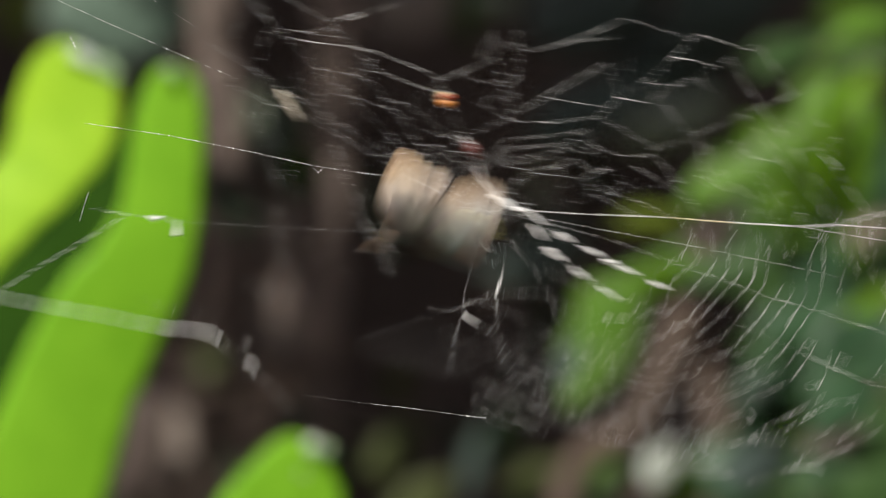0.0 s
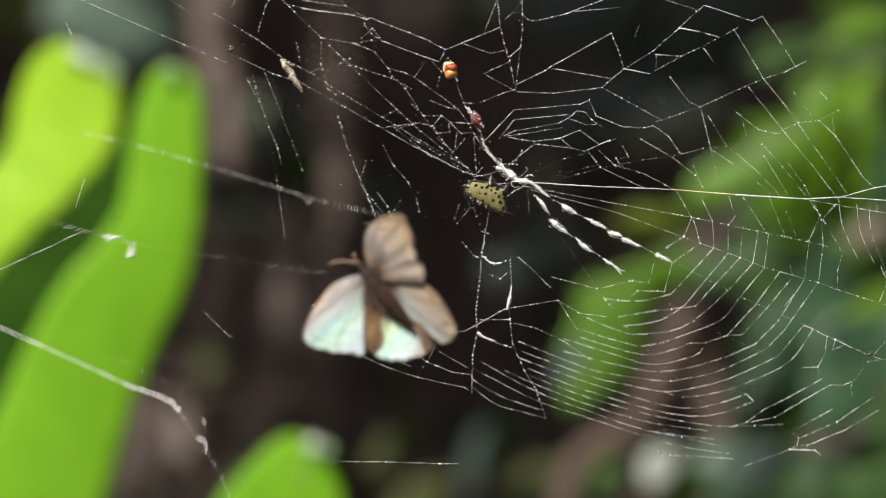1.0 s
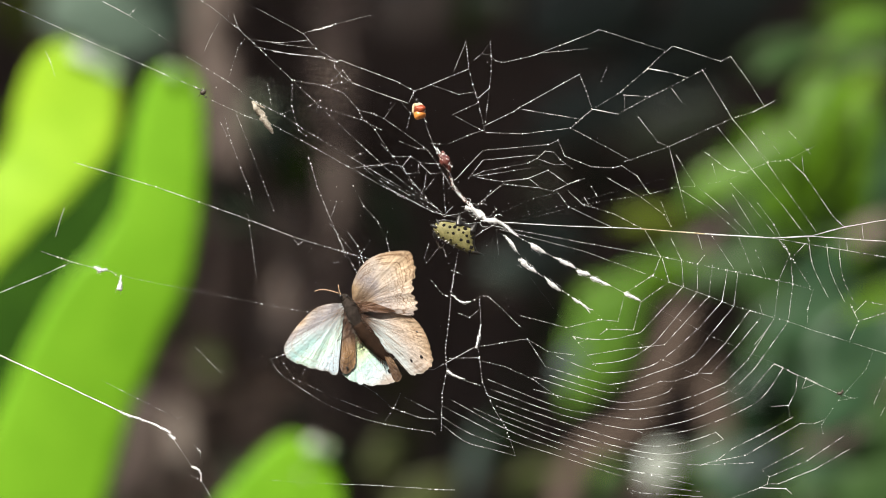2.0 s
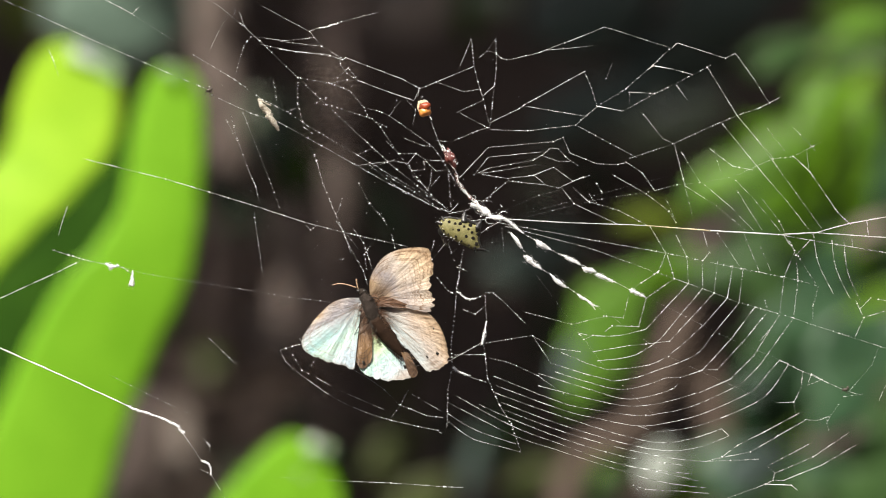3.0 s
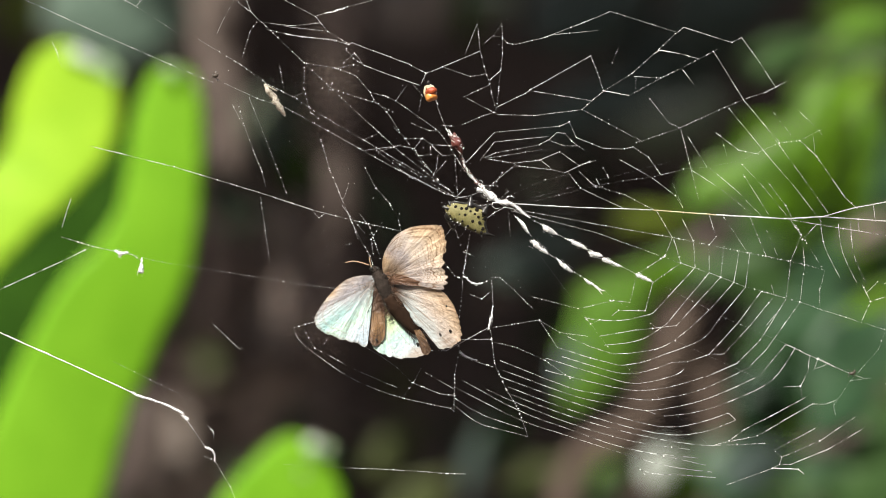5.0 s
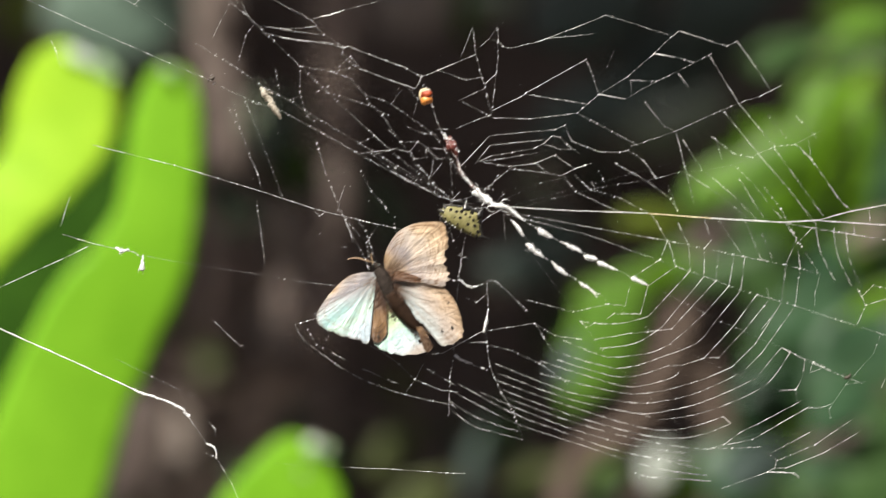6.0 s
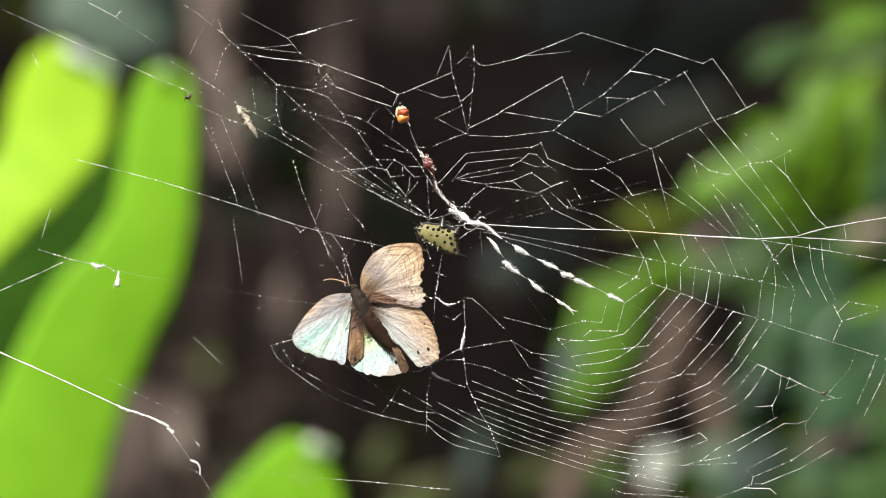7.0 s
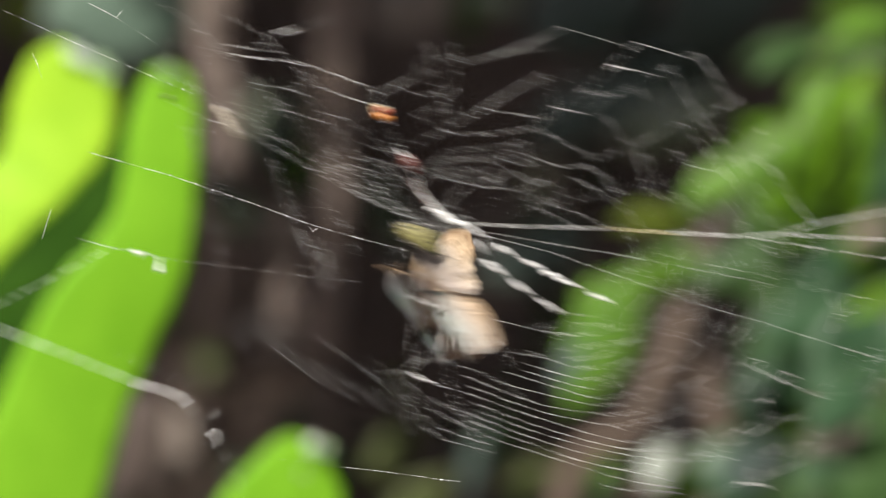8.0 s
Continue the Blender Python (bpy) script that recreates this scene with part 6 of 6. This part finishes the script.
    tagged(part("backdrop", bm, BANK), "dark shaded earth bank and undergrowth", "backdrop", kind="structure")


def build_shade_canopy():
    """Unseen leaves added overhead, past the web, to keep the sun off the thicket."""
    rnd = random.Random(11)
    verts, faces = [], []
    for k in range(6500):
        c = Vector((rnd.uniform(-3.4, 3.0), rnd.uniform(1.05, 4.3), 0))
        c.z = 2.2 + 0.9 * rnd.random()
        t = Matrix.Rotation(rnd.uniform(0, math.tau), 3, "Z") @ Matrix.Rotation(rnd.uniform(-0.7, 0.7), 3, "X")
        s = rnd.uniform(0.08, 0.15)
        i = len(verts)
        for p in ((-1, 0, 0), (-0.4, -0.45, -0.08), (0.4, -0.4, -0.06), (1, 0, -0.12), (0.4, 0.4, -0.06), (-0.4, 0.45, -0.08)):
            verts.append(c + t @ (Vector(p) * s))
        faces += [(i, i + 1, i + 2, i + 3), (i, i + 3, i + 4, i + 5)]
    me = bpy.data.meshes.new("shade_canopy")
    me.from_pydata(verts, [], faces)
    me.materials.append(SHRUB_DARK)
    tagged(new("shade_canopy", me), "unseen leaf canopy added overhead for shade", "foliage", kind="stuff")


build_ground()
build_backdrop()
build_shade_canopy()


# ---- what moves ----
# The web's sway: seconds, millimetres to the side, back and up, degrees of pitch, roll and yaw.
SWAY = [
    (0.0, 3.6, -2.0, 0.4, -1.5, 0.2, -0.8), (0.0334, -1.4, -2.5, 2.0, -1.5, 0.2, -1), (0.0667, 0.6, -2.8, 6.5, -0.6, 0.1, -0.5), (0.1, 2.8, -3, 10.3, 0, 0, 0), (0.2, 4.5, -3, 3.2, -1, 0.2, -1),
    (0.3, -0.9, -3, 4.2, -1, 0.2, -2), (0.4, 3.8, -4, 10.3, 0, 0.2, 0), (0.4667, -1.4, -4, 5.8, -1, 0.3, -2.5), (0.5, -2.5, -4.5, 0.9, -2, 0.4, -3), (0.5334, -3.2, -4, -3.6, -1, 0.3, -2),
    (0.6, 4.1, -6, 10.3, 0.5, 0.2, 2), (0.7, -1.3, -6, 3.2, 0.5, 0.2, 0), (0.8, 6.9, -7, 10.1, 1, 0.2, 3), (0.9, 5.5, -8, 10.3, 1.2, 0.2, 4),
    (1.0, 4.29, -8.2, 5.97, 1.28, 0.17, 4.76), (1.1, 2.6, -7.4, 8.0, 1.2, 0.2, 4), (1.2, 1.7, -6.5, 4.7, 1.1, 0.2, 3.2), (1.3, 1.5, -5.5, 2.8, 1, 0.2, 2.6), (1.4, -0.9, -4.6, 0.5, 0.9, 0.2, 2.1),
    (1.5, -1.26, -3.91, -1.35, 0.77, 0.21, 1.74), (1.7, -2.0, -2.5, -1.9, 0.4, 0.2, 1.0), (2.2, -1.7, -1, -1.9, 0, 0.15, 0.4), (2.8, -1.6, 0, -0.2, -0.4, 0.1, 0),
    (3.0, -0.73, 0.14, -1.26, -0.43, 0.11, -0.15), (3.5, 0.97, -0.85, -1.14, -0.3, 0.5, -0.66), (4.0, -0.92, 0.46, -0.28, -0.49, 0.15, -0.79), (4.5, 0, 0, 0, 0, 0, 0),
    (5.2, 0.6, 0.5, 2.2, -0.3, 0, -0.5), (5.8, 0.1, 1.0, 3.6, -0.6, 0.1, -1), (6.0, -0.36, 1.05, 1.2, -0.66, 0.08, -1.01), (6.5, -3.96, 0.98, -3.32, -0.38, -0.2, -0.3),
    (7.0, -5.09, 2.17, -2.39, -0.24, -0.11, -0.27), (7.5, -7.7, -0.42, -2.64, -0.67, -0.05, -0.24), (7.7, -6.9, -1, -1.8, -0.6, 0, -0.5), (7.8, -8.0, -2, -3.2, -0.5, -0.1, -1.5),
    (7.9, -2.8, -4, -3.3, -0.4, -0.3, -3), (7.9667, -3.0, -5, -3.7, -0.3, -0.4, -4), (8.0, -8.8, -6, -2.3, -0.2, -0.5, -5),
]


# The shiver between the half seconds: seconds, millimetres to the side and up off the glide.
SHIVER = [(2.9, -0.3, -0.1), (3.1, 0.4, 0.1), (3.2, -0.8, -1.3), (3.3, -1.2, -1.8), (3.4, -1.2, -1.1), (3.6, 0.9, 1.0), (3.7, 0.6, 1.1), (3.8, -0.1, 0.1), (3.9, -0.7, -0.3), (4.1, 1.0, 1.2), (4.2, 0.9, 1.3), (4.3, -0.2, -0.0), (4.4, -0.6, -0.5), (5.9, 1.0, 0.8), (6.1, -1.3, -0.6), (6.2, -1.1, -1.1), (6.3, -0.3, -0.9), (6.4, -0.3, -0.4), (6.6, 0.4, 0.3), (6.7, 0.6, 0.3), (6.8, 0.4, 0.1), (6.9, -0.1, 0.2), (7.1, -0.2, 1.0), (7.2, -0.2, 0.9), (7.3, -0.7, 0.6), (7.4, -0.9, 0.1), (7.6, 0.3, 0.3)]


def shivered(rows, side, up, share=1.0):
    """The rows with the shiver added between them; side and up say which values it moves."""
    rows = [tuple(r) for r in rows]
    out = list(rows)
    for t, dx, dz in SHIVER:
        a, b = [r for r in rows if r[0] <= t][-1], [r for r in rows if r[0] > t][0]
        if t - a[0] < 0.05 or b[0] - t < 0.05:
            continue
        f = (t - a[0]) / (b[0] - a[0])
        made = [u + (v - u) * f for u, v in zip(a, b)]
        made[0] = t
        made[side] += dx * share
        made[up] += dz * share
        out.append(tuple(made))
    return sorted(out)


def web_pose(row):
    _, dx, dy, dz, rx, ry, rz = row
    return pose(WEB_X + dx * MM, WEB + dy * MM, WEB_Z + dz * MM, rx, ry, rz)


def ride(ob):
    """Carried along by the web."""
    home = pose(WEB_X, WEB, WEB_Z).inverted() @ ob.matrix_basis.copy()
    walk(ob, [(r[0], web_pose(r) @ home) for r in shivered(SWAY, 1, 3)])


def drift(ob, rows, share=0.8):
    """A thing that moves by itself: seconds, millimetres to the side and up, degrees of roll."""
    home = ob.matrix_basis.copy()
    walk(ob, [(t, Matrix.Translation((dx * MM, 0, dz * MM)) @ home @ pose(0, 0, 0, 0, roll, 0)) for t, dx, dz, roll in shivered(rows, 1, 2, share)])


# The butterfly's struggle: seconds, millimetres to the side and up, pitch, roll and yaw, and millimetres back where it swings out.
STRUGGLE = [
    (0.0, 8.0, 11.0, -12, -52, 0), (0.0334, -1.5, 5.0, 4, -10, 8), (0.1, -4.6, -1.8, -30, 10, 10), (0.2, 2.0, 1.0, -5, 14, 15), (0.3, 8.3, 10.6, 20, 10, -25), (0.4, -7.3, 0.4, 0, -8, 0), (0.4667, 13.5, 10.5, 14, 15, 10, -8),
    (0.5, 18.8, 16.8, 26, 20, 12, -9), (0.5334, 22.5, 21.5, 28, 22, 10, -8), (0.6, -9.1, 1.9, 0, -5, 0), (0.7, 14.8, 13.4, 15, 10, -25), (0.8, -1.2, 6.0, 5, -5, -10, -25), (0.9, 6.5, 6.9, 10, -15, -25, -45),
    (1.0, 1.0, 2.8, -5, -9, -8, -60), (1.1, 0.0, 3.0, 0, -8, -10, -45), (1.2, 2.5, -0.5, 0, -12, -20, -20), (1.3, -4.0, -2.8, 0, -6, -5), (1.5, -6.5, -6.2, 0, -5, -4), (1.7, -5.7, -5.2, 0, -3, -3),
    (2.2, -4.0, -3.2, 0, -1, -1), (2.8, -2.07, -1.6, 0, 0, 0), (3.0, -1.15, -2.75, 0, 0, 0), (3.5, 0.34, -2.2, 0, 0.4, 0), (4.0, -1.38, -1.26, 0, 0, 0), (4.5, 0, 0, 0, 0, 0), (5.2, 1.5, 2.2, 0, 0, 0),
    (5.8, 2.07, 5.05, 0, 0, 0), (6.0, 1.84, 2.41, 0, 0, 0), (6.5, -2.3, -2.87, 0, 0, 0), (7.0, -2.98, -1.84, 0, 0, 0), (7.5, -5.74, -2.53, 0, 0, 0), (7.7, -5.4, -2.5, 0, 0, 0),
    (7.8, -2.9, -7.5, -40, 5, -10), (7.9, -5.5, -4.0, -20, -15, -25), (7.9667, -1.0, 2.5, 10, 10, -20), (8.0, 9.0, 0.2, -6, -2, -4),
]
# How far the two pairs of wings close towards the camera, in degrees.
BEAT = [(0.0, 80, 0), (0.0334, 35, 80), (0.1, -25, -20), (0.2, 70, 10), (0.3, 35, 40), (0.4, 10, 0), (0.4667, 55, 64), (0.5, 24, 32), (0.5334, -8, -2), (0.6, 10, -5), (0.7, 20, 40), (0.8, -15, 5), (0.9, -22, 10), (1.0, -32, 20),
        (1.1, -10, 12), (1.2, -12, 22), (1.3, -6, 2), (1.5, -3, -8), (1.7, -2, -6), (2.8, 0, 0), (4.5, 0, 0), (6.0, 0, 0), (7.7, 0, 0), (7.8, -30, -25), (7.9, 20, 40), (7.9667, 40, -45), (8.0, 70, 8)]


def flap(ob, pair):
    axis = Vector((0.54, 0, -0.84))
    walk(ob, [(r[0], Matrix.Rotation(radians(-r[1] if pair == "left" else r[2]), 4, axis)) for r in BEAT])


def motions():
    walk(orb_web, [(r[0], web_pose(r)) for r in shivered(SWAY, 1, 3)])
    shaken = [(0.0, 4.2, -2, 2.3, -1, 0, -0.8), (0.0334, 5.8, -2, 5.4, -1, 0, -0.8), (0.2, 2.5, -3, 2.5, -0.5, 0, -0.5), (0.4, 0.8, -4, 3.2, 0, 0.1, 0), (0.4667, 0.0, -4.4, 4.4, -0.5, 0.2, -0.6), (0.5, -1.4, -4.4, 2.3, -0.6, 0.2, -0.8),
              (0.5334, -2.6, -4.4, 0.2, -0.5, 0.2, -0.5), (0.7, 0, -6, 3.2, 0.3, 0.2, 1), (0.9, 3.5, -7.6, 5.0, 1, 0.2, 3.6)]
    parting = [(7.9, -5.5, -3.4, -2.0, -0.4, -0.2, -2), (7.9667, -2.0, -4.4, -2.2, -0.3, -0.3, -2), (8.0, -7.0, -5, -1.0, -0.2, -0.3, -3)]
    walk(capture_spiral, [(r[0], web_pose(r)) for r in shivered(shaken + [q for q in SWAY if 0.95 < q[0] < 7.85] + parting, 1, 3)])
    jerked = [(0.0, 5.5, -2, 8.5, -1, 8, -0.8), (0.0334, 2.5, -2, 12.0, -1, 0, -0.8), (0.1, 2.8, -3, 8.0, 0, 0, 0), (0.2, 4.5, -3, 4.0, -1, 0.2, -1), (0.4, 3.8, -4, 9.0, 0, 0.2, 0), (0.4667, 6.0, -4, 6.0, -1, 6, -2.5), (0.5, 9.0, -4.5, 3.0, -2, 8, -3), (0.5334, 12.5, -4, 1.5, -1, 8, -2)]
    walk(loose_threads, [(r[0], web_pose(r)) for r in shivered(jerked + [q for q in SWAY if 0.55 < q[0]], 1, 3)])
    for ob in (spider, amber_prey, red_prey, scrap, gnat, seed_speck):
        ride(ob)
    home = butterfly.matrix_basis.copy()
    walk(butterfly, [(t, Matrix.Translation((dx * MM, out * MM, dz * MM)) @ home @ pose(0, 0, 0, rx, ry, rz)) for t, dx, dz, rx, ry, rz, out in shivered([(*r, 0)[:7] for r in STRUGGLE], 1, 2)])
    for ob, side in ((wing_lf, "left"), (wing_lh, "left"), (wing_fold, "left"), (wing_rf, "right"), (wing_rh, "right")):
        flap(ob, side)
    drift(torn_rows, [(0.0, 10.0, 13.0, -20), (0.0334, -6.0, 0.0, -5)] + [(t, dx, dz, 0) for t, dx, dy, dz, rx, ry, rz in SWAY if 0.05 < t < 0.45] + [(0.4667, 6.0, 8.0, -6), (0.5, 14.0, 15.0, -12), (0.5334, 22.0, 22.0, -18)] + [(t, dx, dz, 0) for t, dx, dy, dz, rx, ry, rz in SWAY if 0.55 < t < 1.4] + [(1.5, -6.0, -3.5, -5), (1.7, -5.4, -3.2, -4), (2.2, -3.6, -2.4, -2)] + [(t, dx, dz, 0) for t, dx, dz, rx, ry, rz, *out in STRUGGLE if 2.5 < t < 7.75] + [(t, dx, dz, 0) for t, dx, dy, dz, rx, ry, rz in SWAY if 7.75 < t < 7.85] + [(7.9, -5.0, -4.0, 0), (7.9667, 5.0, -6.5, 0), (8.0, -6.0, 2.0, 0)])
    drift(upper_line, [(0.0, 0, 7.6, -5.5), (0.2, 0, 6, -3), (0.4, -1, -2.8, 9), (0.4667, 2, 2.0, 1), (0.5, 3, 9.0, -7), (0.5334, 2, 16.0, -13), (0.6, -1, -3.5, 9), (0.7, 1, 7.0, 0), (0.8, -1, 4, 5), (0.9667, -1.2, 5.8, 0), (1.0, -1.4, 4.0, 0), (1.0334, -1.6, 2.4, 0), (1.5, -4.6, -4.1, 4), (2.2, -2, -2.5, 2), (3.0, -0.8, -1.4, 0), (3.5, 0.7, -0.7, 0), (4.0, -0.6, -0.6, 0), (4.5, 0, 0, 0),
                       (5.2, 1, 1.2, 0), (6.0, 1.0, 1.4, 0), (6.5, -1.7, -2.3, 0.8), (7.0, -2.8, -1.6, 0.5), (7.5, -5.2, -2.1, 0.5), (7.8, -3, -1.5, 1), (8.0, 0, -0.7, 2)])
    drift(tuft_line, [(0.0, 8.3, 8.6, -6), (0.0334, 4.5, 8.0, -6), (0.2, 3, 6, -3), (0.4667, 8.6, 8.6, -8), (0.5, 10.9, 10.9, -8), (0.5334, 11.5, 12.5, -8), (0.8, -3.0, 2.6, 0), (0.9667, 1.6, 5.0, 0), (1.0, -1.0, 4.2, 0), (1.0334, -3.2, 3.2, 0), (1.5, -4.7, -3.0, 3), (2.2, -2.5, -2.2, 1.5), (3.0, -0.8, -1.6, 0), (3.5, 1.0, -1.3, 0),
                      (4.0, -0.8, -0.3, 0), (4.5, 0, 0, 0), (5.2, 1.2, 1.2, 0), (6.0, 1.3, 1.6, 0), (6.5, -2.6, -2.2, 1), (7.0, -3.7, -1.6, 0.5), (7.5, -6.7, -1.7, 0.5), (7.8, -3, -1.5, 0), (7.9667, 0.4, 2.4, -1), (8.0, 4.8, 1.2, -2)])
    drift(low_line, [(0.0, 7.2, 17.2, -14), (0.0334, 5, 12.4, -13), (0.2, 3, 11, -10), (0.4667, 7.6, 23.6, -14), (0.5, 9.2, 17.4, -14), (0.5334, 10.4, 11.4, -13), (0.8, 0, 6, -3), (0.9667, -0.2, 4.8, -1), (1.0, -1.0, 2.9, 0), (1.0334, -1.6, 1.2, 0), (1.5, -3.0, -3.6, 1), (2.2, -1.5, -2.5, 0.5), (3.0, -0.1, -1.7, 0),
                     (3.5, 0.3, -1.6, 0), (4.0, -0.1, -0.7, 0), (4.5, 0, 0, 0), (5.2, 0.8, 1.2, 0), (6.0, 1.0, 1.7, 0), (6.5, -1.6, -1.7, 0), (7.0, -2.3, -1.6, 0), (7.5, -4.6, -1.9, 0), (7.8, -2, 0, -1), (7.9667, 4.4, 6.0, -2), (8.0, 0.9, 4.0, -3)])
    drift(bottom_line, [(0.0, 4.9, 13.3, 4), (0.5, 4.2, 11.6, 6), (0.8, 1, 5, 0), (1.0, -0.8, 2.8, -2), (1.5, -2.6, -2.5, -1), (2.2, -1, -2, 0), (3.0, 0.2, -1.6, 0), (3.5, 0.6, -1.5, 0), (4.0, 0.2, -0.6, 0), (4.5, 0, 0, 0), (5.2, 0.8, 1.2, 0),
                        (6.0, 0.6, 1.2, 0), (6.5, -1.8, -2.5, 2), (7.0, -2.5, -1.6, 2), (7.5, -4.2, -1.8, 2), (7.8, -2, -0.4, 3), (8.0, -0.4, 0.4, 4)])
    far_rows = [(0.0, 3.8, 2.0, 0), (0.5, 0.6, 3.0, 0), (0.8, 3, 5, 0), (1.0, 3.0, 4.7, 0), (1.5, -1.4, -1.2, 0), (2.2, -1, -1.2, 0), (3.0, -0.5, -0.9, 0), (3.5, 1.2, -0.8, 0), (4.0, -0.5, -0.1, 0), (4.5, 0, 0, 0), (5.2, 0.3, 0.8, 0),
                (6.0, 0, 1.0, 0), (6.5, -3.1, -2.4, 0), (7.0, -3.9, -1.5, 0), (7.5, -6.0, -1.7, 0), (7.8, -5.0, -1.6, 0), (8.0, -3.8, -1.6, 0)]
    drift(far_line, far_rows)
    drift(stray_line, far_rows)
    drift(bent_line, [(0.0, 8.0, 11, -10), (0.0334, 3.0, 6, -8), (0.2, 4, 8, -6), (0.4667, 6, 15, -10), (0.5, 10, 12, -10), (0.5334, 11, 8, -10), (0.8, 0, 5, 0), (1.0, -1, 3.5, 0), (1.5, -4.6, -5.0, 2), (2.2, -2, -3, 1), (3.0, 0, -1.8, 0), (3.5, 0.8, -1.7, 0), (4.0, -0.4, -0.6, 0), (4.5, 0, 0, 0), (5.2, 1, 1.2, 0),
                      (6.0, 1.1, 1.6, 0), (6.5, -2.0, -2.0, 0), (7.0, -3.0, -1.7, 0), (7.5, -5.6, -1.8, 0), (7.8, -3, -1, 0), (7.9667, -2, -3, 0), (8.0, 3, 2, -2)])
    leaf_rows = [(0.0, 0, 0, 0), (4.5, 0, 0, 0), (6.0, -1.2, 0, 0), (6.5, -2.6, -0.2, 0), (7.0, -3.0, 0, 0), (7.5, -2.8, -0.2, 0), (8.0, -1.8, -0.2, 0)]
    drift(plant_a, leaf_rows, 0.0)
    drift(plant_b, leaf_rows, 0.0)


motions()
